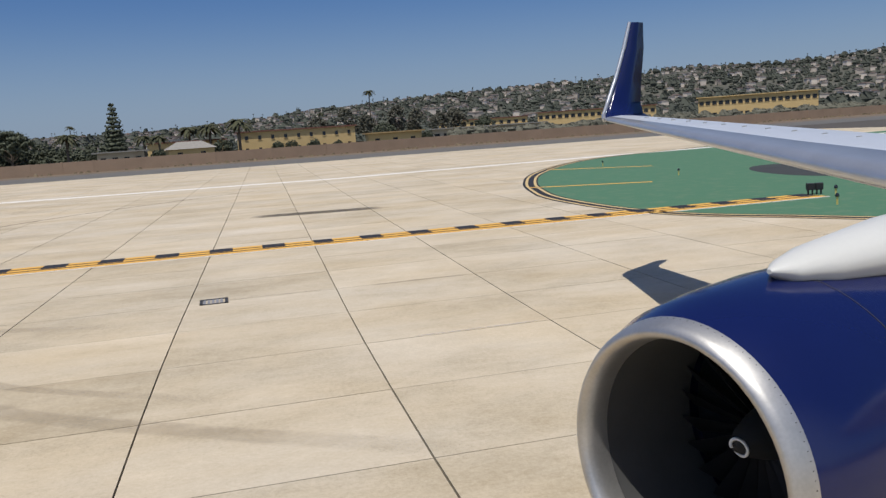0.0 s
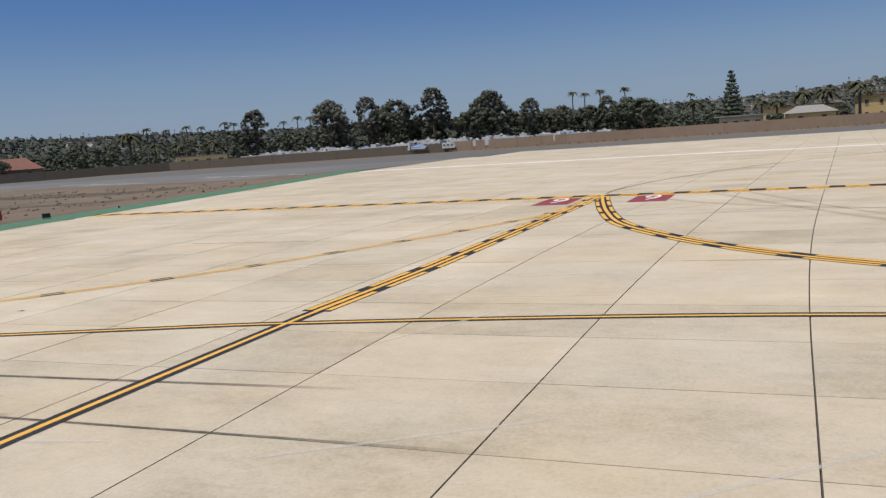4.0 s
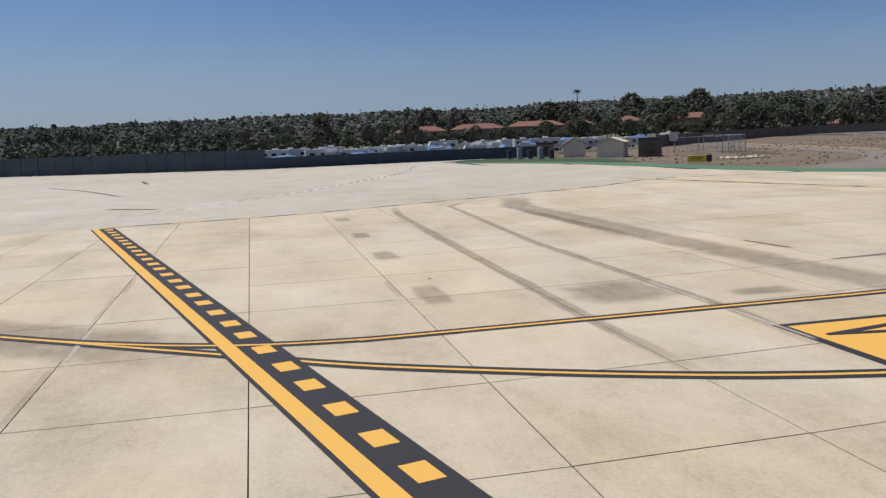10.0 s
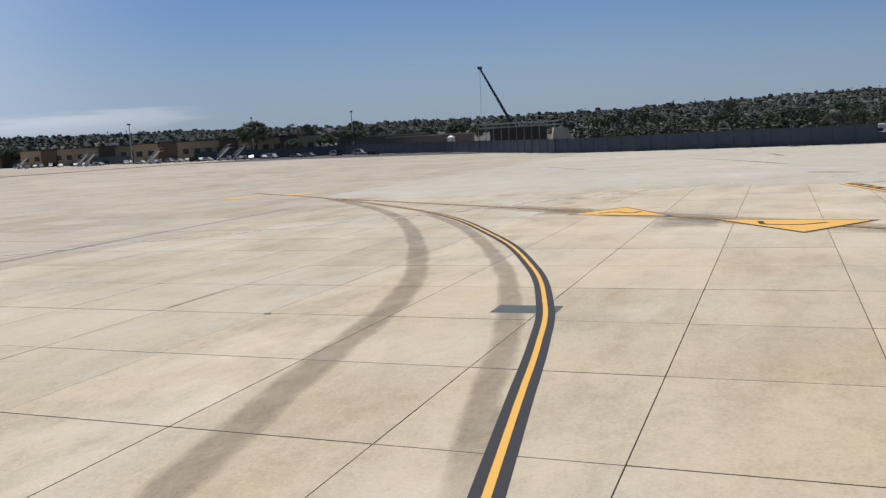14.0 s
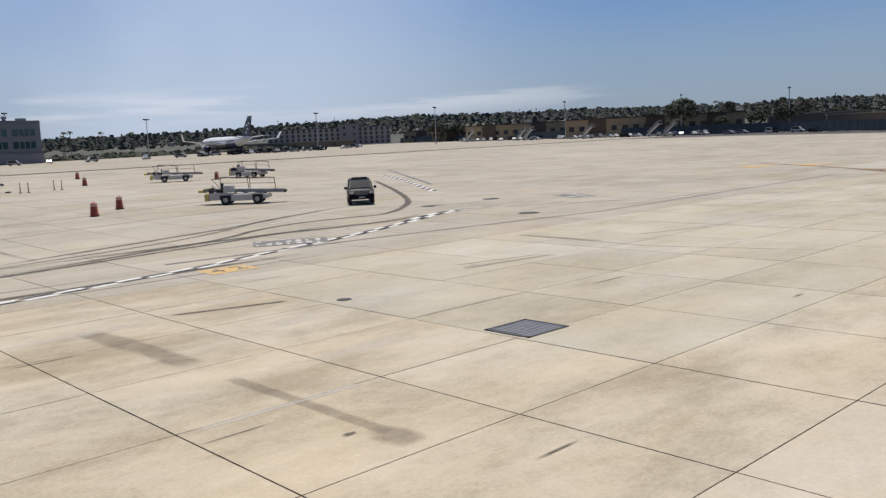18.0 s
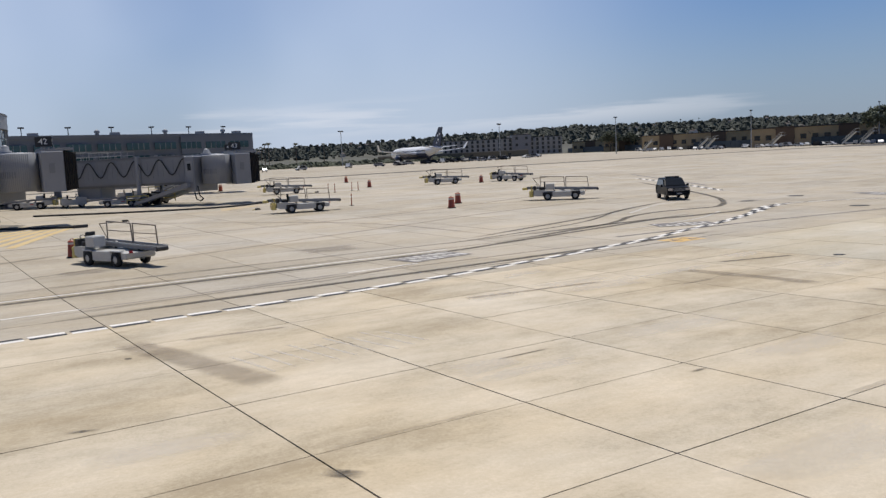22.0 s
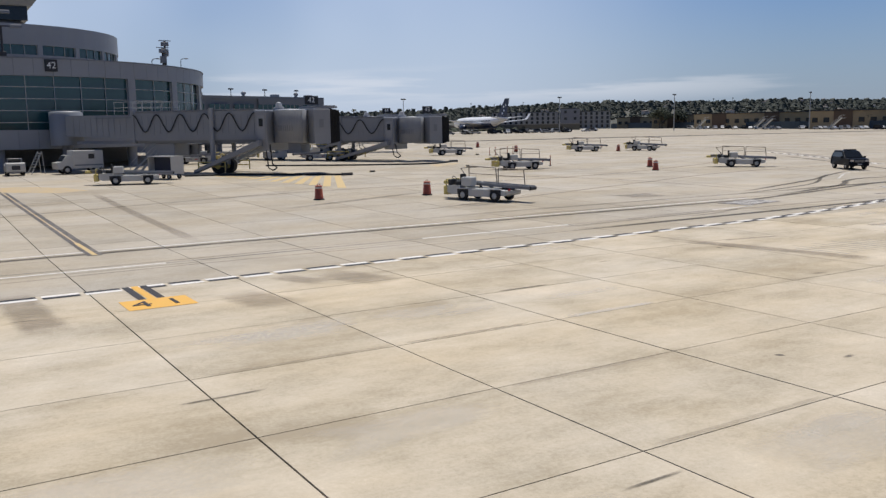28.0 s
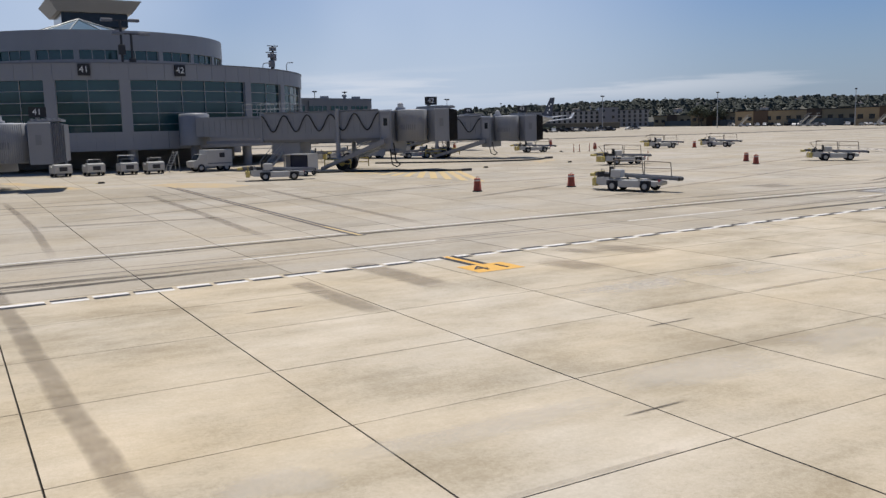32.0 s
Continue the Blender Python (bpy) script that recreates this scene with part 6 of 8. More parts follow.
LOADER = "white belt loader with steel side rails parked on the apron"
belt_loader(at_ground(28.6, -92.6, 290), "white belt loader with a yellow bumper and raised steel rails")
belt_loader(at_ground(41.6, -116.0, 345), "white belt loader with its boom down beside the baggage cart", False)
for x, y, a in ((-6.1, -104.3, 318), (10.9, -113.1, 345), (1.0, -139.8, 340), (-17.2, -136.9, 335), (-24.2, -134.0, 290)):
    belt_loader(at_ground(x, y, a), LOADER)
suv(at_ground(-10.1, -97.0, 55))
for x, y in ((3.2, -105.2), (0.2, -108.8), (35.7, -98.1), (29.5, -97.1), (-10.0, -141.7), (-15.3, -158.0), (-21.0, -135.2), (2.5, -156)):
    traffic_drum(x, y)
for x, y in ((5.8, -115.4), (-2.9, -136.1), (-2.3, -136.4), (-6.2, -137.2), (-5.6, -137.5)):
    delineator(x, y)
for x, y, a, c in ((54.4, -132.9, 95, False), (51.9, -132.5, 95, False), (49.3, -132.0, 92, True), (47.2, -131.6, 90, False)):
    tug(at_ground(x, y, a), "white baggage tractor parked nose out under the terminal", c)
for x, y, a in ((21.6, -141.6, 175), (14.5, -139.0, 172), (15.0, -148.0, 165)):
    tug(at_ground(x, y, a), "low grey and white baggage tractor beyond the bridges")
for x, y, a in ((24.9, -143.9, 160), (18.2, -137.7, 165), (30.5, -139.5, 150)):
    belt_loader(at_ground(x, y, a), "white belt loader with its boom lowered under the boarding bridge", False)
box_truck(at_ground(42.2, -131.0, 8))
box_cart(at_ground(38.3, -119.8, 122))
step_ladder(at_ground(45.5, -131.6, 200))
passenger_steps(at_ground(39.1, -126.9, 205))
for x, y in ((53.0, -121.6), (22.5, -117.5), (12.2, -119.0), (-1.8, -138.2)):
    ck = thing("wheel_chock", at_ground(x, y, 20), "black rubber wheel chock lying on the apron", "chock", "wheel chocks")
    part("wedge", Mesh().prism([(-0.35, 0), (0.35, 0), (0.2, 0.16), (-0.2, 0.16)], -0.12, 0.12), RUB, ck)
    part("rope", Mesh().pipe([(0.3, 0, 0.05), (0.7, 0.1, 0.03)], 0.02), YVEH, ck)


def far_terminal():
    g = gz(-50, -320)
    SLATE = mat("slate_cladding", (0.150, 0.165, 0.185), 0.6, vary=0.1, scale=0.2)
    t = thing("far_terminal_building", pose(-68, -330, g, 0, 0, 16.2), "long grey concourse building with dark ribbon windows", "building")
    part("wall", Mesh().box(0, -30, -1, 140, 0, 12.0), SLATE, t)
    part("end_block", Mesh().box(0.0, -28, -1, 27, 0.7, 12.3), SLATE, t)
    part("parapet", Mesh().box(-0.3, -30.3, 12.0, 140.3, 0.4, 12.9), SLATE, t)
    part("lower_band", Mesh().box(-0.1, 0.7, -1, 140, 1.3, 3.2), PANELD, t)
    for i in range(15):
        for z in (4.6, 8.3):
            x = 2 + i * 9.0
            w = part("window", Mesh().box(x, 0.70, z, x + 7.2, 0.85, z + 2.0), GLASS, t)
            for k in range(1, 4):
                part("mullion", Mesh().box(x + 1.8 * k - 0.08, 0.84, z, x + 1.8 * k + 0.08, 0.92, z + 2.0), PANEL, w)
    for i in range(10):
        part("roof_light", Mesh().cyl((8 + i * 13, -4, 12.5), (8 + i * 13, -4, 15.2), 0.12, n=6).box(7.3 + i * 13, -4.4, 15.0, 8.7 + i * 13, -3.6, 15.4), DSTEEL, t)
    for i, x in enumerate((3, 9, 17, 30, 46, 52, 70, 95)):
        part("roof_vent", Mesh().lathe([(0.5, 12.6), (0.5, 13.4), (0.8, 13.7), (0.8, 14.2), (0.01, 14.6)], 10, pose(x, -3, 0)) if i % 2 else Mesh().box(x - 1.2, -5, 12.6, x + 1.2, -3, 13.8, c=0.1), PANEL, t)
    return t


def airliner():
    g = gz(-119, -306)
    t = thing("parked_airliner", pose(-119, -309, g, 0, 0, 268), "white airliner with a dark blue tail at a distant stand", "aircraft")
    W_ = mat("airliner_white", (0.78, 0.78, 0.78), 0.3)
    B_ = mat("airliner_navy", (0.012, 0.02, 0.05), 0.35)
    rings = []
    for x, r, z in ((-17, 0.35, 4.9), (-12, 1.2, 4.4), (-8, 1.8, 3.9), (-2, 2.0, 3.7), (10, 2.0, 3.7), (14, 1.8, 3.6), (16.5, 1.2, 3.4), (18, 0.3, 3.2)):
        rings.append([(x, r * math.cos(2 * math.pi * i / 16), z + r * math.sin(2 * math.pi * i / 16)) for i in range(16)])
    part("fuselage", Mesh().loft(rings), W_, t)
    part("belly_fairing", Mesh().loft([[(x, 2.04 * k * math.cos(math.pi + math.pi * i / 12), 3.45 + 2.0 * k * math.sin(math.pi + math.pi * i / 12)) for i in range(13)] for x, k in ((-9, 0.85), (-4, 1.0), (9, 1.0), (13, 0.86))]), B_, t, "dark blue belly")
    for s in (-1, 1):
        wing = part("wing", Mesh().loft([[(3, s * 1.6, 3.0), (-3.5, s * 1.6, 3.0), (-3.5, s * 1.6, 3.5), (3, s * 1.6, 3.4)], [(-3.6, s * 16.5, 4.6), (-5.2, s * 16.5, 4.6), (-5.2, s * 16.5, 4.75), (-3.6, s * 16.5, 4.75)]], smooth=False), W_, t)
        part("wingtip_fin", Mesh().loft([[(-3.6, s * 16.5, 4.6), (-5.2, s * 16.5, 4.6), (-5.2, s * 16.6, 4.75), (-3.6, s * 16.6, 4.75)], [(-5.0, s * 17.5, 6.8), (-5.8, s * 17.5, 6.8), (-5.8, s * 17.6, 6.8), (-5.0, s * 17.6, 6.8)]], smooth=False), W_, wing)
        part("engine", Mesh().lathe([(0.3, -1.6), (1.0, -1.2), (1.15, 0.5), (1.0, 1.5), (0.8, 1.4), (0.1, 0.6)], 18, pose(2.2, s * 5.8, 1.9, 0, 90)), B_, t)
        part("tailplane", Mesh().loft([[(-12.5, s * 0.8, 4.9), (-15.8, s * 0.8, 4.9), (-15.8, s * 0.8, 5.15), (-12.5, s * 0.8, 5.15)], [(-15.6, s * 6.2, 5.5), (-16.9, s * 6.2, 5.5), (-16.9, s * 6.2, 5.6), (-15.6, s * 6.2, 5.6)]], smooth=False), W_, t)
        part("main_gear", Mesh().cyl((-1, s * 3.8, 0), (-1, s * 3.8, 2.8), 0.18, n=8).cyl((-1, s * 3.5, 0.58), (-1, s * 4.2, 0.58), 0.58, n=16), DSTEEL, t)
    part("nose_gear", Mesh().cyl((13, 0, 0), (13, 0, 2.2), 0.15, n=8).cyl((13, -0.3, 0.4), (13, 0.3, 0.4), 0.4, n=14), DSTEEL, t)
    fin = part("tail_fin", Mesh().loft([[(-10.5, -0.2, 5.2), (-16, -0.2, 5.0), (-16, 0.2, 5.0), (-10.5, 0.2, 5.2)], [(-15.6, -0.1, 11.6), (-18.0, -0.1, 11.6), (-18.0, 0.1, 11.6), (-15.6, 0.1, 11.6)]], smooth=False), B_, t, "dark blue tail fin")
    for i, (x, z) in enumerate(((-14.2, 6.6), (-15.2, 7.6), (-15.0, 8.9), (-16.2, 9.4))):
        part("pale_emblem", Mesh().box(x - 0.3, -0.24, z - 0.3, x + 0.3, 0.24, z + 0.3), W_, fin)
    for i in range(26):
        x = -9 + i * 0.9
        for s in (-1, 1):
            part("cabin_window", Mesh().box(x, s * 1.96 - 0.06, 4.1, x + 0.3, s * 1.96 + 0.06, 4.5), DARKW, t)
    return t


far_terminal()
airliner()


# ---- trees ----
def blob(mesh, c, r, rng, n=5, squash=0.8, k=7):
    """A leafy clump of ragged facets round c."""
    vs = []
    for j in range(n):
        v = math.pi * (j + 0.5) / n
        for i in range(k):
            a = 2 * math.pi * (i + 0.5 * (j % 2)) / k
            q = r * rng.uniform(0.72, 1.18)
            vs.append((c[0] + q * math.sin(v) * math.cos(a), c[1] + q * math.sin(v) * math.sin(a), c[2] + q * math.cos(v) * squash))
    f = []
    for j in range(n - 1):
        for i in range(k):
            a, b = j * k + i, j * k + (i + 1) % k
            f += [(a, a + k, b + k), (a, b + k, b)]
    f += [tuple(range(k)), tuple(reversed(range((n - 1) * k, n * k)))]
    mesh.add(vs, f)


def leaf_cards(mesh, c, r, n, rng, size=0.35):
    """Loose small leaves round a clump, so that its outline breaks up."""
    for _ in range(n):
        d = Vector((rng.gauss(0, 1), rng.gauss(0, 1), rng.gauss(0, 0.8))).normalized()
        p = Vector(c) + d * r * rng.uniform(0.7, 1.2)
        u = d.orthogonal().normalized() * size * rng.uniform(0.6, 1.3)
        w = d.cross(u) * 0.7
        w += d * size * rng.uniform(-0.5, 0.5)
        mesh.add([p - u, p + w, p + u, p - w], [(0, 1, 2, 3)])


def broadleaf(seed, h, spread, material, label, low=0.25):
    rng = random.Random(seed)
    t = thing("tree", Matrix(), label, "tree")
    tr = Mesh().cyl((0, 0, -0.5), (0.1, 0, h * 0.45), h * 0.030, h * 0.018, 8)
    crown = Mesh()
    for i in range(9):
        a = rng.uniform(0, 6.28)
        q = spread * rng.uniform(0.15, 0.8)
        z = h * rng.uniform(low + 0.12, 0.82)
        tip = (q * math.cos(a), q * math.sin(a), z)
        tr.cyl((0.05, 0, h * rng.uniform(0.2, 0.45)), tip, h * 0.012, h * 0.004, 5)
    lumps = [(rng.uniform(0, 6.28), rng.uniform(0.25, 0.95), rng.uniform(0.75, 1.12)) for _ in range(9)]
    for i in range(190):
        ha, hv, hq = lumps[i % 9]
        v = min(1.0, max(0.0, hv + rng.gauss(0, 0.13)))
        a = ha + rng.gauss(0, 0.5)
        q = spread * hq * math.sqrt(max(0.03, 1 - (1.9 * (v - 0.42)) ** 2 / 1.3)) * rng.uniform(0.45, 1.0)
        c = Vector((q * math.cos(a), q * math.sin(a), h * (low + (0.97 - low) * v)))
        r = spread * rng.uniform(0.055, 0.115)
        blob(crown, c, r, rng, 4, 0.8, 6)
        leaf_cards(crown, c, r * 1.5, 16, rng, size=0.024 * h ** 0.9)
    part("trunk", tr, BARK, t)
    part("crown", crown, material, t)
    return t


def palm(seed, h, label, big=True):
    rng = random.Random(seed)
    t = thing("palm_tree", Matrix(), label, "palm")
    bend = rng.uniform(-0.03, 0.03) * h
    part("trunk", Mesh().cyl((0, 0, -0.5), (bend * 0.4, 0, h * 0.5), 0.42 if big else 0.22, 0.33 if big else 0.18, 9).cyl((bend * 0.4, 0, h * 0.5), (bend, 0, h), 0.33 if big else 0.18, 0.36 if big else 0.16, 9), BARK, t)
    fr = Mesh()
    n, L = (34, 3.6) if big else (22, 1.9)
    for i in range(n):
        a = 2 * math.pi * i / n + rng.uniform(-0.2, 0.2)
        up = rng.uniform(-0.5, 1.0)
        pts = []
        for k in range(5):
            u = k / 4
            pts.append(Vector((bend + math.cos(a) * L * u * (1 - 0.15 * up), math.sin(a) * L * u * (1 - 0.15 * up), h + up * L * 0.55 * u - L * 0.55 * u * u)))
        side = Vector((-math.sin(a), math.cos(a), 0))
        for k in range(4):
            w0, w1 = (0.5, 0.75, 0.7, 0.45, 0.05)[k] * L * 0.14, (0.5, 0.75, 0.7, 0.45, 0.05)[k + 1] * L * 0.14
            drop = Vector((0, 0, -0.25 * L * 0.2))
            for s in (-1, 1):
                fr.add([pts[k], pts[k] + side * s * w0 * 1.6 + drop, pts[k + 1] + side * s * w1 * 1.6 + drop, pts[k + 1]], [(0, 1, 2, 3)])
    blob(fr, (bend, 0, h - 0.5), 0.7 if big else 0.4, rng, squash=1.2)
    part("fronds", fr, PALM, t)
    return t


def conifer(seed, h):
    rng = random.Random(seed)
    t = thing("pine_tree", Matrix(), "tall layered dark green pine", "tree")
    part("trunk", Mesh().cyl((0, 0, -0.5), (0, 0, h * 0.97), 0.4, 0.05, 8), BARK, t)
    c = Mesh()
    for j in range(13):
        z = h * (0.14 + 0.82 * j / 12)
        R = (1 - j / 13) ** 0.8 * h * 0.20 + 0.25
        for i in range(9):
            a = 2 * math.pi * i / 9 + j
            p = (R * 0.6 * math.cos(a), R * 0.6 * math.sin(a), z)
            blob(c, p, R * 0.45, rng, 4, 0.4)
            leaf_cards(c, p, R * 0.5, 5, rng, 0.35)
    part("crown", c, LEAF, t)
    return t


def put(proto, x, y, s=1.0, rz=0.0, z=None, label=""):
    ob = copy_thing(proto, pose(x, y, (gz(x, y) - 0.16) if z is None else z, 0, 0, rz))
    ob.scale = (s, s, s)
    return tagged(ob, label)


# ---- perimeter walls and fences ----
def wall_run(name, pts, h, thick, material, label, bay=5.0, z=-0.2, cap=None, post=True):
    """A wall of bays between posts."""
    t = thing(name, Matrix(), label, "wall", kind="structure")
    for (x0, y0), (x1, y1) in zip(pts, pts[1:]):
        L = math.hypot(x1 - x0, y1 - y0)
        n = max(1, round(L / bay))
        a = math.degrees(math.atan2(y1 - y0, x1 - x0))
        me = Mesh().box(0.06, -thick / 2, 0, L / n - 0.06, thick / 2, h).data("wall_panel", material)
        pm = Mesh().box(-0.14, -thick / 2 - 0.06, 0, 0.14, thick / 2 + 0.06, h + 0.08).data("wall_post", material)
        for i in range(n):
            x, y = x0 + (x1 - x0) * i / n, y0 + (y1 - y0) * i / n
            for nm, d in (("wall_panel", me), ("wall_post", pm))[:2 if post else 1]:
                ob = new(nm, d)
                ob.parent = t
                ob.matrix_world = pose(x, y, gz(x, y) + z, 0, 0, a)
    return t


wall_run("wall_north", [(-92, 192), (0, 191), (120, 205), (320, 226)], 2.6, 0.25, WALLT, "tan block perimeter wall with regular posts", 6.0)
# the west side's shade is put into a darker copy of the block colour
wall_run("wall_west", [(-92, 192), (-170, 178), (-205, 150), (-214, 112), (-188, 72), (-150, 33)], 2.4, 0.25, mat("shaded_block", (0.16, 0.125, 0.095), 0.9, per_object=0.15), "perimeter wall with its side's shade put into a darker block colour", 6.0)
wall_run("screened_fence", [(-127, 3), (-130, -10), (-128.6, -38)], 1.8, 0.08, GRN, "low dark screened fence in front of the camper lot", 3.0)
wall_run("green_construction_fence", [(-128.6, -38), (-158, -92), (-194, -127), (-222, -172), (-232, -250), (-262, -340), (-330, -470)], 3.0, 0.1, GRN, "tall dark green screened construction fence", 3.2)
tagged(ribbon("kerb_strip", [(-126.5, -6), (-127.2, -39), (-156, -92), (-192, -126), (-219, -172)], 0.7, WHT, 0.03), "pale concrete kerb strip at the fence foot", "kerb", kind="structure")


# ---- buildings ----
def gable_house(x, y, rz, w, d, h, rise, wall, roof, label, name="house", windows=3, z=-0.2, over=0.6):
    t = thing(name, pose(x, y, z, 0, 0, rz), label, "house")
    part("wall", Mesh().box(-w / 2, -d / 2, 0, w / 2, d / 2, h).prism([(-w / 2, h), (w / 2, h), (w / 2, h + 0.01), (-w / 2, h + 0.01)], -d / 2, d / 2), wall, t)
    r = Mesh().add([(-w / 2 - over, -d / 2 - over, h), (w / 2 + over, -d / 2 - over, h), (w / 2 + over, d / 2 + over, h), (-w / 2 - over, d / 2 + over, h),
                    (-w / 2 + d * 0.35, 0, h + rise), (w / 2 - d * 0.35, 0, h + rise)], [(0, 1, 5, 4), (1, 2, 5), (2, 3, 4, 5), (3, 0, 4), (3, 2, 1, 0)])
    part("roof", r, roof, t)
    for k in range(windows):
        xx = -w / 2 + w * (k + 0.5) / windows
        for s in (-1, 1):
            win = part("window", Mesh().box(xx - 0.6, s * d / 2 - 0.04, h * 0.35, xx + 0.6, s * d / 2 + 0.04, h * 0.78), DARKW, t)
            part("window_frame", Mesh().box(xx - 0.7, s * d / 2 - 0.06, h * 0.31, xx + 0.7, s * d / 2 + 0.06, h * 0.35), WVEH, win)
    return t


def block(x, y, rz, w, d, h, wall, label, rows=1, cols=6, name="building", z=-0.2, roof=ROOFG, eave=0.0, wh=1.3, ww=1.3):
    """A flat-roofed building, its long front along local x, facing -y and +y."""
    t = thing(name, pose(x, y, z, 0, 0, rz), label, "building")
    part("wall", Mesh().box(-w / 2, -d / 2, 0, w / 2, d / 2, h), wall, t)
    part("roof", Mesh().box(-w / 2 - eave, -d / 2 - eave, h, w / 2 + eave, d / 2 + eave, h + 0.35), roof, t)
    for j in range(rows):
        zz = h * (j + 0.5) / rows - wh / 2 + 0.1
        for k in range(cols):
            xx = -w / 2 + w * (k + 0.5) / cols
            for s in (-1, 1):
                win = part("window", Mesh().box(xx - ww / 2, s * d / 2 - 0.05, zz, xx + ww / 2, s * d / 2 + 0.05, zz + wh), DARKW, t)
                part("sill", Mesh().box(xx - ww / 2 - 0.1, s * (d / 2 + 0.08) - 0.05, zz - 0.12, xx + ww / 2 + 0.1, s * (d / 2 + 0.08) + 0.05, zz), wall, win)
    return t


DULLW = mat("dull_house_wall", (0.24, 0.18, 0.13), 0.9, vary=0.2, scale=0.3)
# north side, behind the wall
block(24, 263, 3, 34, 10, 7.0, STUC, "two-storey yellow stucco building with small dark windows", 2, 9, "stucco_building", roof=TILE, eave=0.5, ww=0.9, wh=1.2)
block(-8, 268, 3, 22, 9, 5.5, STUC, "cream stucco wing with arched openings", 1, 6, "stucco_building", roof=TILE, eave=0.5)
gable_house(-6, 225, 8, 11, 7, 3.6, 1.8, STUC, ROOFG, "small yellow gabled house with a pale roof", windows=2)
block(-23, 231, 6, 11, 6, 3.8, STUC2, "pale open-sided canopy building", 1, 4, "canopy_building", eave=1.2)
block(49, 240, -3, 15, 7, 4.2, STUC, "low yellow building with a flat overhanging roof", 1, 3, "low_building", roof=mat("ochre_roof", (0.35, 0.24, 0.11), 0.9), eave=0.8)
block(86, 268, -14, 36, 6, 4.2, STUC2, "long pale low building with a shaded front", 1, 12, "low_building", roof=ROOFG, eave=1.2, ww=1.8)
block(168, 362, -27, 52, 12, 8.5, STUC, "long yellow two-storey barracks with dark windows", 2, 18, "barracks", roof=TILE, eave=0.6, ww=1.8, wh=1.6)
block(228, 329, -34, 48, 12, 10.0, STUC, "long yellow two-storey barracks with rows of dark windows", 2, 18, "barracks", roof=STUC, eave=0.8, ww=1.8, wh=1.7)
block(120, 380, -20, 40, 12, 7.5, STUC, "long yellow barracks wing with red doors", 2, 12, "barracks", roof=TILE, eave=0.6, ww=1.6, wh=1.5)
gable_house(-216, 164, 50, 19, 11, 3.4, 3.2, DULLW, TILE, "low house with a bright red tiled hip roof", z=-0.3)
gable_house(-244, 145, 50, 10, 8, 3.0, 1.4, DULLW, TILE, "low house with a red tiled roof", z=-0.6)
block(-168, 190, 40, 14, 6, 3.0, STUC, "low cream building behind the wall", 1, 4, "low_building", z=0.2)
for i, (x, y, a, w) in enumerate(((-292.6, 17, 86, 16), (-288.8, 36, 82, 17), (-283.7, 55, 78, 18), (-279, 69, 76, 7), (-273, 84, 70, 8), (-264.3, 102.6, 66, 13))):
    gable_house(x, y, a, w, 9, 3.2, 1.7, DULLW, TILE, "low house with a red tiled hip roof among trees", z=1.9 + 0.2 * i, windows=2)



def shed(x, y, rz, w, d, h, rise, wall, roof, label):
    t = thing("equipment_shed", pose(x, y, -0.1, 0, 0, rz), label, "shed")
    part("wall", Mesh().box(-w / 2, -d / 2, 0, w / 2, d / 2, h), wall, t)
    part("gable", Mesh().prism([(-w / 2, h), (w / 2, h), (0, h + rise)], -d / 2, d / 2), wall, t)
    part("roof", Mesh().add([(-w / 2 - 0.25, -d / 2 - 0.25, h - 0.06), (0, -d / 2 - 0.25, h + rise), (w / 2 + 0.25, -d / 2 - 0.25, h - 0.06), (-w / 2 - 0.25, d / 2 + 0.25, h - 0.06), (0, d / 2 + 0.25, h + rise), (w / 2 + 0.25, d / 2 + 0.25, h - 0.06),
                             (-w / 2 - 0.25, -d / 2 - 0.25, h + 0.08), (0, -d / 2 - 0.25, h + rise + 0.14), (w / 2 + 0.25, -d / 2 - 0.25, h + 0.08), (-w / 2 - 0.25, d / 2 + 0.25, h + 0.08), (0, d / 2 + 0.25, h + rise + 0.14), (w / 2 + 0.25, d / 2 + 0.25, h + 0.08)],
                            [(6, 7, 10, 9), (7, 8, 11, 10), (0, 3, 4, 1), (1, 4, 5, 2), (0, 1, 7, 6), (1, 2, 8, 7), (3, 9, 10, 4), (4, 10, 11, 5), (0, 6, 9, 3), (2, 5, 11, 8)]), roof, t)
    part("door", Mesh().box(-w / 2 - 0.04, -0.5, 0, -w / 2 + 0.02, 0.5, 2.0), PANEL, t)
    part("door", Mesh().box(w / 2 - 0.02, -0.5, 0, w / 2 + 0.04, 0.5, 2.0), PANEL, t)
    return t


SHEDW = mat("shed_cladding", (0.56, 0.50, 0.41), 0.8, vary=0.1, scale=0.6)
shed(-112, 7.8, 58, 3.5, 4.7, 2.0, 0.6, SHEDW, mat("shed_roof", (0.50, 0.44, 0.33), 0.8), "beige equipment shed with a shallow gabled roof")
shed(-119.5, 5.2, 70, 3.0, 3.8, 1.8, 0.95, SHEDW, ROOFG, "smaller pale shed with a steep gabled roof")
tagged(block(-107, 10.8, 60, 2.8, 2.6, 2.3, mat("brown_cladding", (0.10, 0.075, 0.055), 0.8), "dark brown flat-roofed equipment cabinet", 1, 1, "equipment_cabinet", roof=DSTEEL), "", "cabinet")
tagged(block(-124.5, 2.6, 70, 2.6, 2.6, 2.0, mat("ochre_cladding", (0.22, 0.17, 0.11), 0.8), "ochre metal equipment cabinet with flat top", 1, 1, "equipment_cabinet", roof=DSTEEL), "", "cabinet")
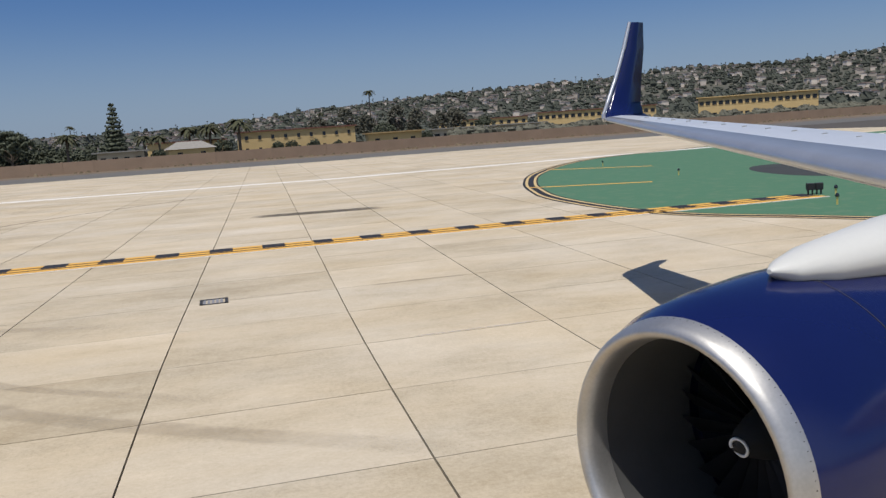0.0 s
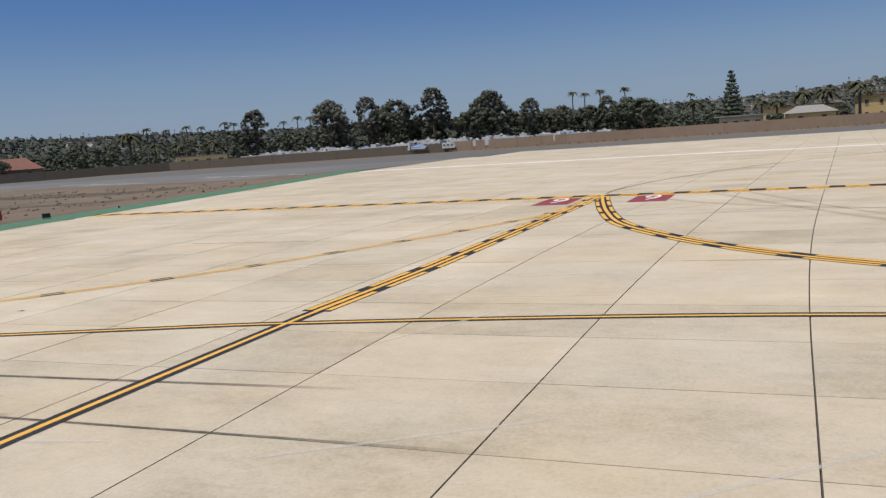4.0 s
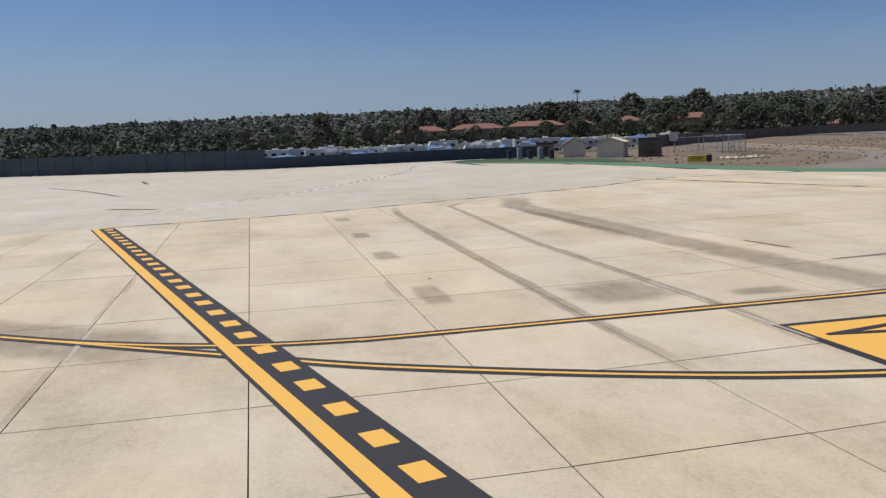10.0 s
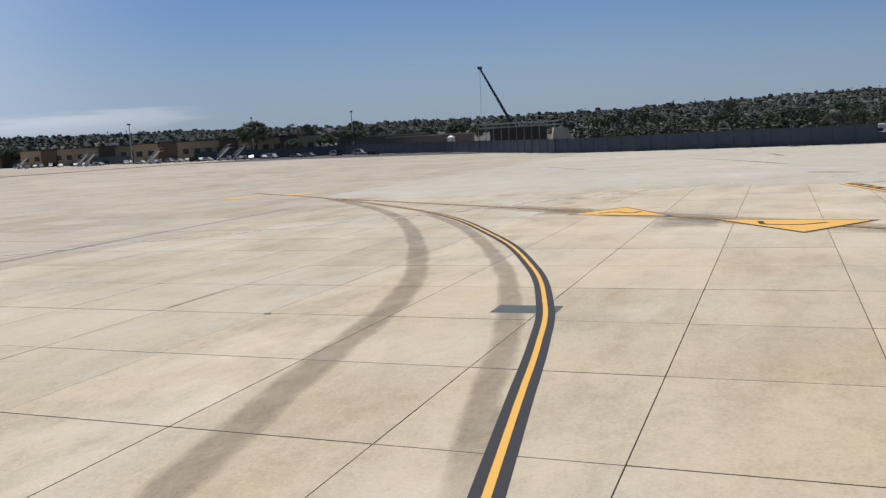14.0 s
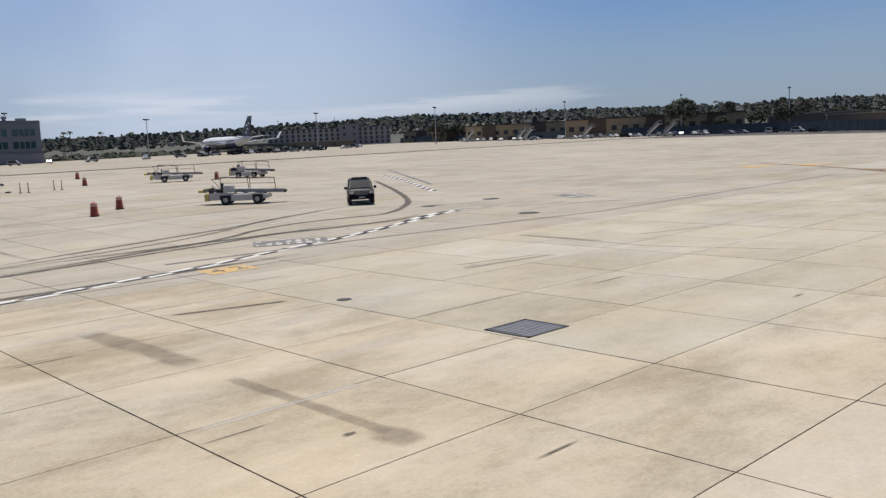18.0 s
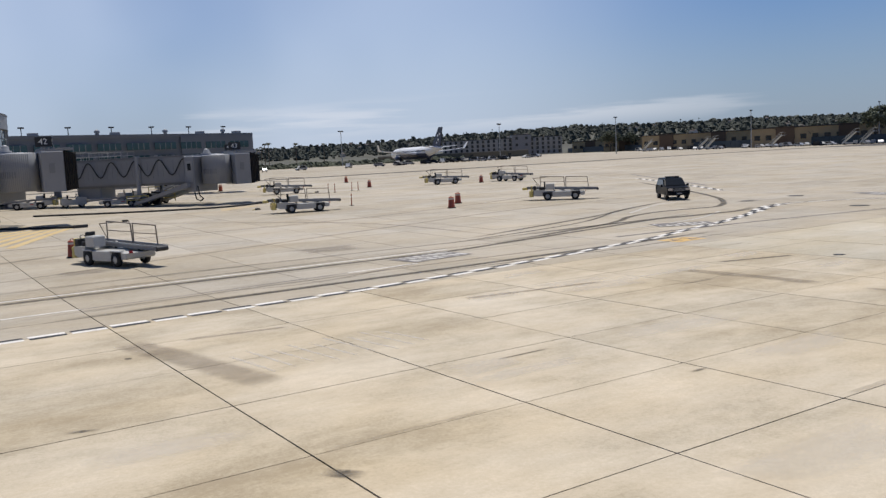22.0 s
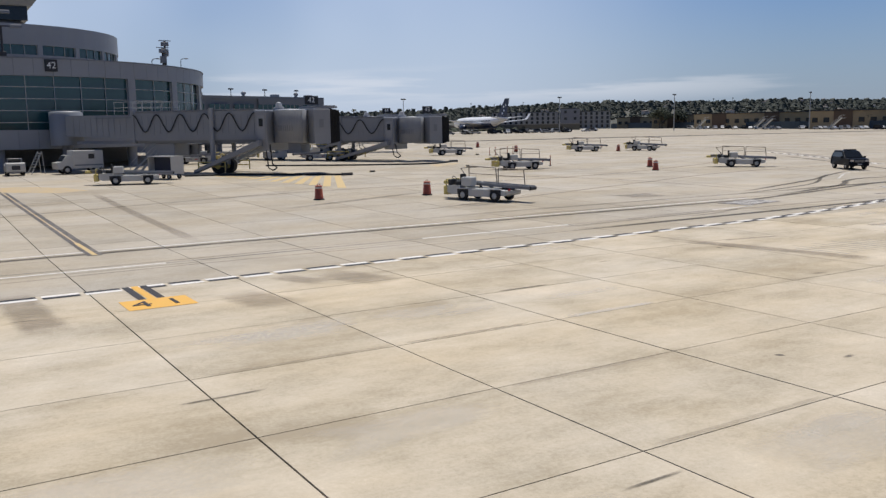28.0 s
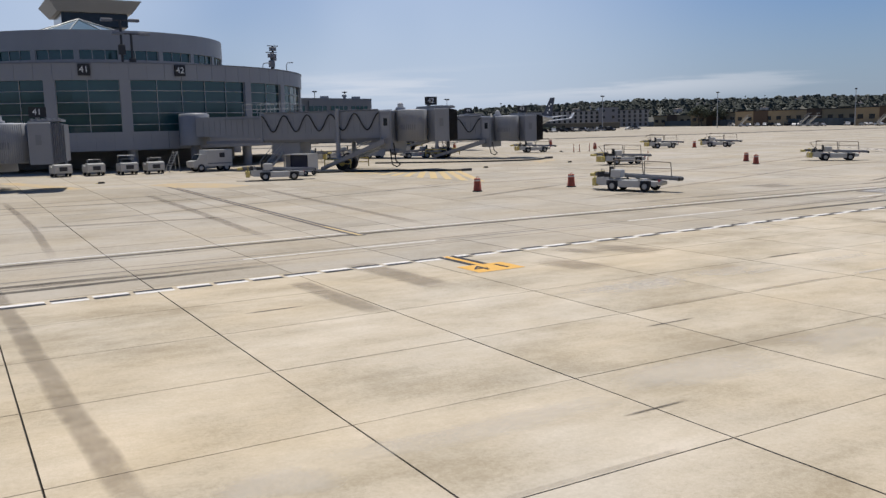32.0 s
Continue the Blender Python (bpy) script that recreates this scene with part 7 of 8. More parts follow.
for i in range(5):
    x, y = -121 + i * 1.6, -4.0 + i * 1.0
    ob = thing("utility_box", pose(x, y, 0), "small grey utility box on a pedestal", "utility box", "utility boxes")
    part("body", Mesh().box(-0.35, -0.3, 0.15, 0.35, 0.3, 1.3 + 0.3 * (i % 2), c=0.04), PANEL if i % 2 else DSTEEL, ob)
    part("plinth", Mesh().box(-0.45, -0.4, -0.1, 0.45, 0.4, 0.15), PANEL, ob)


def mesh_fence(pts, h, label):
    t = thing("chain_link_fence", Matrix(), label, "fence")
    for (x0, y0), (x1, y1) in zip(pts, pts[1:]):
        n = max(1, round(math.hypot(x1 - x0, y1 - y0) / 2.5))
        for i in range(n + 1):
            x, y = x0 + (x1 - x0) * i / n, y0 + (y1 - y0) * i / n
            part("post", Mesh().cyl((x, y, -0.1), (x, y, h), 0.045, n=6), STEEL, t)
        for z in (0.1, h * 0.5, h - 0.05):
            part("rail", Mesh().cyl((x0, y0, z), (x1, y1, z), 0.03, n=5), STEEL, t)
        w = Mesh()
        m = int(math.hypot(x1 - x0, y1 - y0) / 0.3)
        for i in range(m):
            x, y = x0 + (x1 - x0) * i / m, y0 + (y1 - y0) * i / m
            w.cyl((x, y, 0.1), (x + (x1 - x0) / m * 1.0, y + (y1 - y0) / m * 1.0, h), 0.012, n=3, caps=False)
        part("wire", w, STEEL, t)
    return t


mesh_fence([(-107.5, 14.5), (-105, 20), (-111, 27), (-117, 24)], 2.3, "chain-link fence round the equipment yard")


def guidance_sign(x, y, rz, panels, label, z0=0.3, z1=1.15):
    """Low airfield sign; panels: (text, width, face, ink)."""
    t = thing("guidance_sign", pose(x, y, 0, 0, 0, rz), label, "sign", "airfield signs")
    total = sum(p[1] for p in panels)
    u = -total / 2
    for text, w, face, ink in panels:
        f = part("sign_panel", Mesh().box(u + 0.02, -0.13, z0, u + w - 0.02, 0.13, z1, c=0.02), face, t)
        if text:
            words(text, 0.78 * (z1 - z0) / 0.85, pose(u + w / 2, -0.136, (z0 + z1) / 2, 90, 0, 0) @ Matrix.Diagonal((0.8, 1, 1, 1)), ink, f)
        u += w
    for i in range(4):
        part("leg", Mesh().cyl((-total / 2 + total * (i + 0.5) / 4, 0, -0.05), (-total / 2 + total * (i + 0.5) / 4, 0, z0 + 0.02), 0.04, n=6), DSTEEL, t)
    return t


guidance_sign(-64.4, 30.1, 52, (("B10", 1.8, SIGNB, SIGNW), ("9", 1.0, SIGNR, SIGNW)), "black sign B10 beside a red panel with a nine", 0.1, 0.82)
guidance_sign(-82.5, 4.2, 68, (("PARK", 1.9, SIGNY, SIGNB), ("", 0.55, SIGNB, SIGNB)), "yellow airfield sign reading PARK with a black end panel", 0.12, 0.80)
guidance_sign(-60.1, 32.0, 52, (("", 0.6, SIGNB, SIGNB),), "small black airfield sign", 0.12, 0.42)
guidance_sign(25.2, 32.3, -20, (("", 0.36, SIGNB, SIGNB), ("", 0.36, SIGNB, SIGNB)), "pair of dark runway guard lights on a stand", 0.2, 0.5)


def edge_light(x, y):
    t = thing("edge_light", pose(x, y, gz(x, y)), "small yellow taxiway edge light", "light", "edge lights")
    part("stem", Mesh().cyl((0, 0, 0), (0, 0, 0.3), 0.04, n=8), YVEH, t)
    part("lens", Mesh().lathe([(0.07, 0.3), (0.08, 0.36), (0.05, 0.44), (0.01, 0.46)], 10), DARKW, t)


for x, y in ((23.1, 28.3), (28.5, 49.5), (31.0, 66), (-61.5, 52), (-57.0, 36), (-66, 78), (25.4, 31.2)):
    edge_light(x, y)

# dry tufts
rng = random.Random(4)
tuft = Mesh()
for _ in range(900):
    u, v = rng.random(), rng.random()
    x, y = -66 - 85 * u, -4 + 80 * v
    if inside(x, y, [(-60, 30), (-64, 58), (-68, 92), (-150, 76), (-120, 0), (-70, 4)]):
        blob(tuft, (x, y, 0.02), rng.uniform(0.06, 0.22), rng, 3, 0.5, 5)
tagged(part("dry_tufts", tuft, SCRUB), "dry brown tufts scattered over the infield", "grass", kind="stuff")
stones = Mesh()
for _ in range(40):
    blob(stones, (-88.8 + rng.uniform(-0.8, 0.8), 13.7 + rng.uniform(-3.2, 3.2), 0.08), rng.uniform(0.1, 0.3), rng, 3, 0.7)
tagged(part("pale_stones", stones, STUC2), "scattered pale stones on the infield", "stones", kind="stuff")
hedge = Mesh()
for _ in range(420):
    u = rng.random()
    x, y = 70 + 190 * u, 250 + 8 * rng.uniform(-1, 1) - 18 * u
    blob(hedge, (x, y, rng.uniform(0.8, 2.6)), rng.uniform(1.2, 2.6), rng, 4, 0.8)
tagged(part("dark_hedge", hedge, LEAFG), "dark scrubby hedge in front of the barracks", "hedge", kind="stuff")
weeds = Mesh()
for _ in range(260):
    x = rng.uniform(-90, 200)
    blob(weeds, (x, 189.5 + max(0, x) * 0.115 - rng.uniform(0.3, 1.5), 0.0), rng.uniform(0.2, 0.6), rng, 3, 0.8)
tagged(part("wall_weeds", weeds, SCRUB), "dry weeds along the foot of the wall", "grass", kind="stuff")


# ---- parked campers, vans and cars ----
def camper(x, y, rz, L, label, seed):
    t = thing("camper", pose(x, y, 1.1 if y > 100 else 0.4, 0, 0, rz), label, "camper", "parked campers")
    part("body", Mesh().prism([(-L / 2, 0.6), (L / 2 - 0.2, 0.6), (L / 2, 1.2), (L / 2 - 0.7, 2.9), (-L / 2, 2.95)], -1.2, 1.2), CAMP, t)
    part("roof_unit", Mesh().box(-0.8, -0.4, 2.93, 0.4, 0.4, 3.25, c=0.05), CAMP, t)
    for i in range(3):
        for s in (-1, 1):
            xx = -L / 2 + L * (i + 0.6) / 3.4
            part("window", Mesh().box(xx - 0.5, s * 1.2 - 0.02, 1.6, xx + 0.5, s * 1.2 + 0.02, 2.25), DARKW, t)
    for xx in (-L * 0.28, L * 0.3):
        for s in (-1, 1):
            part("wheel", Mesh().cyl((xx, s * 1.2, 0.38), (xx, s * 0.9, 0.38), 0.38, n=10), RUB, t)
    part("stripe", Mesh().box(-L / 2 + 0.1, -1.21, 1.2, L / 2 - 0.3, 1.21, 1.35), PANELD if seed % 2 else PANEL, t)
    return t


def car_mesh(m, paint, label, name="parked_car", tall=False):
    t = thing(name, m, label, "car", "parked cars")
    h = 1.85 if tall else 1.45
    part("body", Mesh().prism([(-2.2, 0.35), (2.2, 0.35), (2.25, 0.7), (1.3, 0.9), (0.6, h), (-1.6, h), (-2.15, 0.95)], -0.85, 0.85), paint, t)
    part("window_band", Mesh().prism([(-1.85, 0.98), (1.12, 0.95), (0.55, h - 0.1), (-1.5, h - 0.1)], -0.86, 0.86), DARKW, t)
    for x in (-1.35, 1.4):
        for s in (-1, 1):
            part("wheel", Mesh().cyl((x, s * 0.87, 0.33), (x, s * 0.65, 0.33), 0.33, n=10), RUB, t)
    return t


def boat(m):
    t = thing("covered_boat", m, "small boat on a trailer under a blue cover", "boat", "parked boats")
    part("hull", Mesh().prism([(-2.6, 0.9), (2.2, 0.8), (3.2, 1.7), (-2.7, 1.6)], -0.95, 0.95), CAMP, t)
    part("cover", Mesh().loft([[(-2.7, -1.0, 1.6), (-2.7, 1.0, 1.6), (-2.6, 0.3, 2.1), (-2.6, -0.3, 2.1)], [(1.0, -1.0, 1.65), (1.0, 1.0, 1.65), (0.8, 0.3, 2.5), (0.8, -0.3, 2.5)], [(3.2, -0.1, 1.7), (3.2, 0.1, 1.7), (3.1, 0.05, 1.85), (3.1, -0.05, 1.85)]], smooth=False), mat("blue_cover", (0.12, 0.22, 0.42), 0.7), t)
    part("trailer", Mesh().box(-2.4, -0.5, 0.5, 3.6, 0.5, 0.62), STEEL, t)
    for s_ in (-0.85, 0.85):
        part("wheel", Mesh().cyl((-0.8, s_ - 0.1, 0.33), (-0.8, s_ + 0.1, 0.33), 0.33, n=12), RUB, t)
    return t


lot = random.Random(77)
RIGS = [camper(0, 0, 0, L, label, i) for i, (L, label) in enumerate(((5.6, "short white camper parked in a crowded lot"), (7.0, "white camper parked in a crowded lot"), (8.6, "long white motor home parked in a crowded lot")))] + [boat(pose(0, 0, 0))]
for (x0, y0), (x1, y1), n, a, z in (((-150, 187), (-50, 197), 27, 8, 0.5), ((-146, 193), (-52, 203), 22, 8, 0.7), ((-140, 202), (-60, 211), 16, 8, 1.1), ((-134, -40), (-137, 4), 16, 84, 0.1), ((-143, -38), (-146, 26), 18, 84, 0.3), ((-152, -20), (-156, 40), 12, 84, 0.5)):
    for i in range(n):
        u = (i + 0.5) / n
        rig = lot.choice(RIGS + RIGS[:2])
        one = copy_thing(rig, pose(x0 + (x1 - x0) * u + lot.uniform(-1.2, 1.2), y0 + (y1 - y0) * u + lot.uniform(-1.5, 1.5), z, 0, 0, a + lot.uniform(-15, 15) + lot.choice((0, 90, 90, 180))))
        k = lot.uniform(0.72, 1.0)
        one.scale = (k, k, k)
for rig in RIGS:
    for o in (rig, *rig.children_recursive):
        bpy.data.objects.remove(o)
paints = [WVEH, PANEL, PANELD, BLKP, mat("silver_paint", (0.45, 0.46, 0.47), 0.3, 0.3), mat("dark_red_paint", (0.15, 0.02, 0.02), 0.35)]
for i, (x, y) in enumerate(((21, 224), (-12, 236), (12, 233), (30, 228), (-40, 214), (-44, 216), (-48, 213), (-52, 217), (-56, 214), (-46, 222), (-36, 212), (4, 240), (18, 246), (36, 250))):
    car_mesh(pose(x, y, 0.1, 0, 0, random.uniform(-20, 20)), paints[i % 6] if i else WVEH, "parked car behind the perimeter wall")
for i, (x, y) in enumerate(((-206, -187), (-209, -192), (-204, -178), (-207, -215), (-213, -235), (-215, -242), (-217, -250), (-214, -258), (-221, -268), (-205, -166), (-224, -285), (-222, -276), (-230, -300), (-196, -150), (-212, -225), (-240, -322))):
    car_mesh(at_ground(x, y, 60 + random.uniform(-30, 30)), paints[i % 5], "service vehicle parked along the construction fence", "parked_vehicle", i % 3 == 0)
gse = random.Random(5)
for i in range(26):
    car_mesh(at_ground(-118 + gse.gauss(0, 16), -292 + gse.uniform(-5, 5), gse.uniform(0, 180)), gse.choice((PANELD, BLKP, DSTEEL, WVEH, PANEL)), "ground service vehicle working round the distant stand", "service_vehicle", i % 2 == 0)
for i in range(22):
    u = i / 22
    car_mesh(at_ground(-204 - 36 * u + gse.uniform(-3, 3), -160 - 165 * u + gse.uniform(-3, 3), 60 + gse.uniform(-40, 40)), gse.choice(paints[:5]), "service vehicle parked along the construction fence", "parked_vehicle", gse.random() < 0.4)
for i, (x, y) in enumerate(((-100, -290), (-92, -287), (-84, -292), (-128, -283), (-140, -288), (-160, -300), (-168, -305), (-60, -300), (-52, -303), (-45, -306), (-70, -296), (-180, -318))):
    car_mesh(at_ground(x, y, random.uniform(0, 180)), paints[(i * 2) % 5], "ground service vehicle near the distant stand", "service_vehicle", i % 2 == 0)


def stair_truck(x, y, rz):
    t = thing("stair_truck", at_ground(x, y, rz), "white boarding stair truck with its stairs raised", "stair truck", "stair trucks")
    part("chassis", Mesh().box(-2.6, -0.9, 0.4, 2.6, 0.9, 0.9, c=0.05), WVEH, t)
    part("cab", Mesh().box(1.6, -0.9, 0.9, 2.6, 0.9, 1.7, c=0.1), WVEH, t)
    part("stairs", Mesh().prism([(-2.6, 0.9), (-2.0, 0.9), (2.2, 4.6), (2.2, 5.0)], -0.7, 0.7), WVEH, t)
    for s in (-0.75, 0.75):
        part("handrail", Mesh().pipe([(-2.5, s, 1.8), (2.2, s, 5.9), (3.4, s, 5.9)], 0.05), WVEH, t)
    part("platform", Mesh().box(2.1, -0.8, 4.6, 3.5, 0.8, 4.8), WVEH, t)
    for x2 in (-1.7, 1.8):
        for s in (-0.8, 0.8):
            part("wheel", Mesh().cyl((x2, s - 0.1, 0.4), (x2, s + 0.1, 0.4), 0.4, n=12), RUB, t)
    return t


for x, y in ((-206.7, -229.8), (-209, -206), (-210, -201), (-214, -262), (-216, -267), (-222, -300)):
    stair_truck(x, y, 100)


def light_mast(x, y, h, label="tall apron floodlight mast"):
    t = thing("floodlight_mast", at_ground(x, y, 30), label, "light mast", "floodlight masts")
    part("pole", Mesh().cyl((0, 0, -0.3), (0, 0, h), 0.2, 0.11, n=8), STEEL, t)
    part("cross_arm", Mesh().box(-1.5, -0.08, h - 0.1, 1.5, 0.08, h + 0.1), STEEL, t)
    for u in (-1.3, -0.6, 0.6, 1.3):
        part("floodlight", Mesh().box(u - 0.28, -0.3, h + 0.05, u + 0.28, 0.3, h + 0.4, c=0.05), DSTEEL, t)
    return t


for x, y, h in ((-227.4, -207.5, 12.6), (-215.3, -245.8, 12.6), (-221.5, -168.8, 12.3), (-112, -352, 13), (-155.7, -310, 12.6), (-190, -285, 13)):
    light_mast(x, y, h)

# construction site
cs = thing("construction_frame", pose(-217, -115, 0, 0, 0, 107), "brown half-built hall topped with pale scaffolding beams", "building")
part("hall_wall", Mesh().box(-9, -5, 0, 6, 6, 6.2), mat("brown_hall", (0.10, 0.075, 0.055), 0.9), cs)
for z in (6.3, 7.3):
    part("beam", Mesh().box(-12, -5.2, z, 10, -4.9, z + 0.25), STUC2, cs)
    part("beam", Mesh().box(-12, 5.8, z, 10, 6.1, z + 0.25), STUC2, cs)
for i in range(12):
    part("scaffold_post", Mesh().cyl((-12 + 2 * i, -5.2, 0), (-12 + 2 * i, -5.2, 7.5), 0.09, n=5), STUC2, cs)
part("earth_ramp", Mesh().prism([(7, 0), (14, 0), (11.5, 5.4), (8, 5.6)], -4, 4), STUC2, cs)
for x, y, a, w, h in ((-236, -150, 115, 26, 5.6), (-255, -175, 120, 30, 6.5)):
    block(x, y, a, w, 10, h, STUC2 if w < 25 else mat("grey_brown_wall", (0.13, 0.11, 0.095), 0.9), "plain low building behind the construction fence", 1, 5, "low_building", roof=ROOFG, eave=0.3)
crane = thing("mobile_crane", pose(-267, -130, 0), "mobile crane with a dark lattice boom raised", "crane")
part("carrier", Mesh().box(-4, -1.4, 0.8, 4, 1.4, 2.2, c=0.1), YVEH, crane)
tip = Vector((-261.9 + 267, -141.6 + 130, 26.4))
part("boom", Mesh().cyl((0, 0, 2.2), tip, 0.55, 0.3, n=6), mat("crane_blue", (0.02, 0.03, 0.06), 0.6), crane)
part("boom_head", Mesh().box(tip.x - 0.6, tip.y - 0.6, tip.z - 0.3, tip.x + 0.6, tip.y + 0.6, tip.z + 0.5), DSTEEL, crane)
part("hoist_rope", Mesh().cyl(tip, (tip.x, tip.y - 0.3, 9), 0.05, n=4), DSTEEL, crane)
part("operator_cab", Mesh().box(-1, -1.6, 2.2, 1.2, 0, 3.8, c=0.1), YVEH, crane)
pt = thing("portable_toilet", pose(-230.8, -141.2, 2.4), "white portable cabin on a ledge", "cabin")
part("body", Mesh().box(-0.9, -0.9, 0, 0.9, 0.9, 2.2, c=0.08), WVEH, pt)
part("roof", Mesh().add([(-1, -1, 2.2), (1, -1, 2.2), (1, 1, 2.2), (-1, 1, 2.2), (0, 0, 2.8)], [(0, 1, 4), (1, 2, 4), (2, 3, 4), (3, 0, 4)]), WVEH, pt)
ledge = part("ledge", Mesh().box(-248, -160, 0, -226, -128, 2.4), STUC2)
tagged(ledge, "low pale retaining ledge behind the fence", "wall", kind="structure")

# far barracks and hotel
OCHRE = mat("ochre_barracks", (0.36, 0.28, 0.17), 0.9, vary=0.12, scale=0.3)
for x, y, a, w in ((-240, -226, 118, 60), (-258, -292, 112, 66), (-290, -352, 118, 60), (-330, -420, 122, 60)):
    b = block(x, y, a, w, 12, 6.4, OCHRE, "long tan barracks row with dark windows beyond the fence", 1, 16, "barracks_row", roof=DSTEEL, eave=0.4, ww=1.9, wh=1.7, z=gz(x, y))
    for i in range(3):
        part("brown_gable", Mesh().box(-w / 2 + 8 + i * w / 3, -6.4, 0, -w / 2 + 14 + i * w / 3, 6.4, 6.9), mat("gable_brown", (0.11, 0.075, 0.05), 0.85) if i == 0 else bpy.data.materials["gable_brown"], b)
block(-240, -420, 144.3, 62, 14, 8.6, mat("pale_render", (0.27, 0.275, 0.275), 0.8), "long pale hotel with four rows of windows", 4, 22, "hotel", roof=DSTEEL, ww=1.2, wh=1.5, z=3.0)
block(-248, -414, 144.3, 10, 18, 10.2, PANELD, "dark stair block of the hotel", 3, 2, "hotel_core", roof=DSTEEL, z=3.0)
block(-190, -392, 144, 70, 10, 3.2, mat("olive_wall", (0.13, 0.12, 0.09), 0.9), "low olive building behind the parked airliner", 1, 4, "low_building", z=2)

# ---- hills all round ----
EL = [(0, 2.5), (48, 2.55), (60, 2.5), (67, 2.25), (74, 1.95), (83, 1.6), (92, 0.9), (102, 0.9), (121, 1.0), (132, 1.2), (145, 1.5), (157, 1.6), (166, 1.45), (177, 1.35), (186, 1.25), (199, 1.1), (210, 1.0), (220, 1.15), (227, 1.3), (238, 1.15), (249, 0.8), (280, 0.8), (360, 2.5)]


def crest(az):
    az %= 360
    for (a, e), (b, g) in zip(EL, EL[1:]):
        if a <= az <= b:
            return e + (g - e) * (az - a) / (b - a)
    return 1.0


def hill_z(az, r):
    top = 1500 * math.tan(radians(crest(az)))
    bump = noise.noise(Vector((math.cos(radians(az)) * r / 160, math.sin(radians(az)) * r / 160, 0.3)))
    return (top + 4) * smooth01(480, 1500, r) * (1 + 0.16 * bump) * (1 - 0.3 * smooth01(1500, 3000, r)) - 0.5


hills = Mesh()
rad = [440, 520, 620, 740, 880, 1040, 1220, 1400, 1520, 1800, 2400, 3000]
hills.v = [(r * math.cos(radians(a)), r * math.sin(radians(a)), hill_z(a, r)) for r in rad for a in range(0, 360, 2)]
hills.f = [(j * 180 + i, (j + 1) * 180 + i, (j + 1) * 180 + (i + 1) % 180, j * 180 + (i + 1) % 180) for j in range(len(rad) - 1) for i in range(180)]
hills.smooth = [True] * len(hills.f)
tagged(part("hills", hills, HAZEH), "built-up hillside round the airfield", "hill", kind="structure")
scrub = Mesh()
bush = random.Random(15)
for _ in range(520):
    u = bush.random()
    blob(scrub, (-52 - 150 * u + bush.uniform(-5, 5), -356 - 34 * u + bush.uniform(-6, 6), 1.6 + 1.2 * bush.random()), bush.uniform(1.0, 2.6), bush, 4, 0.8, 6)
tagged(part("far_scrub", scrub, LEAF), "dark scrub along the far edge of the apron", "hedge", kind="stuff")
rng = random.Random(11)
homes, roofs, woods = Mesh(), Mesh(), Mesh()
for _ in range(1300):
    a = rng.uniform(45, 262) if _ % 2 else rng.uniform(45, 100)
    near = 620 + 230 * smooth01(188, 206, a)
    r = near + (1480 - near) * rng.random() ** 0.7
    x, y, z = r * math.cos(radians(a)), r * math.sin(radians(a)), hill_z(a, r)
    if a > 188 and rng.random() < 0.6:
        continue
    w, d, h = rng.uniform(4.0, 9) * (2.2 if rng.random() < 0.06 else 1.0), rng.uniform(4.0, 7), rng.uniform(3.4, 6.0)
    m = pose(x, y, z - 1, 0, 0, rng.uniform(0, 90))
    homes.box(-w / 2, -d / 2, 0, w / 2, d / 2, h, m)
    roofs.add([(-w / 2 - .3, -d / 2 - .3, h), (w / 2 + .3, -d / 2 - .3, h), (w / 2 + .3, d / 2 + .3, h), (-w / 2 - .3, d / 2 + .3, h), (-w / 4, 0, h + 0.8), (w / 4, 0, h + 0.8)], [(0, 1, 5, 4), (1, 2, 5), (2, 3, 4, 5), (3, 0, 4)], m)
for _ in range(34000):
    a = rng.uniform(45, 262)
    near = 430 + 420 * smooth01(188, 206, a)
    r = near + (1520 - near) * rng.random() ** 0.75
    x, y, z = r * math.cos(radians(a)), r * math.sin(radians(a)), hill_z(a, r)
    s = rng.uniform(1.3, 3.2) * (1.8 if rng.random() < 0.14 else 1)
    blob(woods, (x, y, z + s * 0.5), s, rng, 3, rng.choice((0.7, 0.85, 1.05)), 5)
for _ in range(420):
    a, r = rng.uniform(45, 262 if _ % 3 == 0 else 188), rng.uniform(900, 1520)
    x, y, z = r * math.cos(radians(a)), r * math.sin(radians(a)), hill_z(a, r)
    h = rng.uniform(6, 11)
    woods.cyl((x, y, z), (x, y, z + h), 0.25, n=4, caps=False)
    blob(woods, (x, y, z + h), 1.3, rng, 3, 0.6, 5)
tagged(part("hillside_homes", homes, mat("far_walls", (0.44, 0.38, 0.32), 0.9, vary=0.6, scale=0.05, per_island=0.9)), "hundreds of small pale houses on the hillside", "houses", kind="stuff")
tagged(part("hillside_roofs", roofs, mat("far_roofs", (0.12, 0.062, 0.046), 0.9, vary=0.4, scale=0.03, per_island=0.9, hue2=(0.10, 0.082, 0.07))), "tiled roofs of the hillside houses", "roofs", kind="stuff")
tagged(part("hillside_woods", woods, mat("far_leaves", (0.054, 0.060, 0.046), 0.9, vary=0.3, scale=0.03, per_island=0.5)), "dark trees and slim palms over the hillside", "woods", kind="stuff")

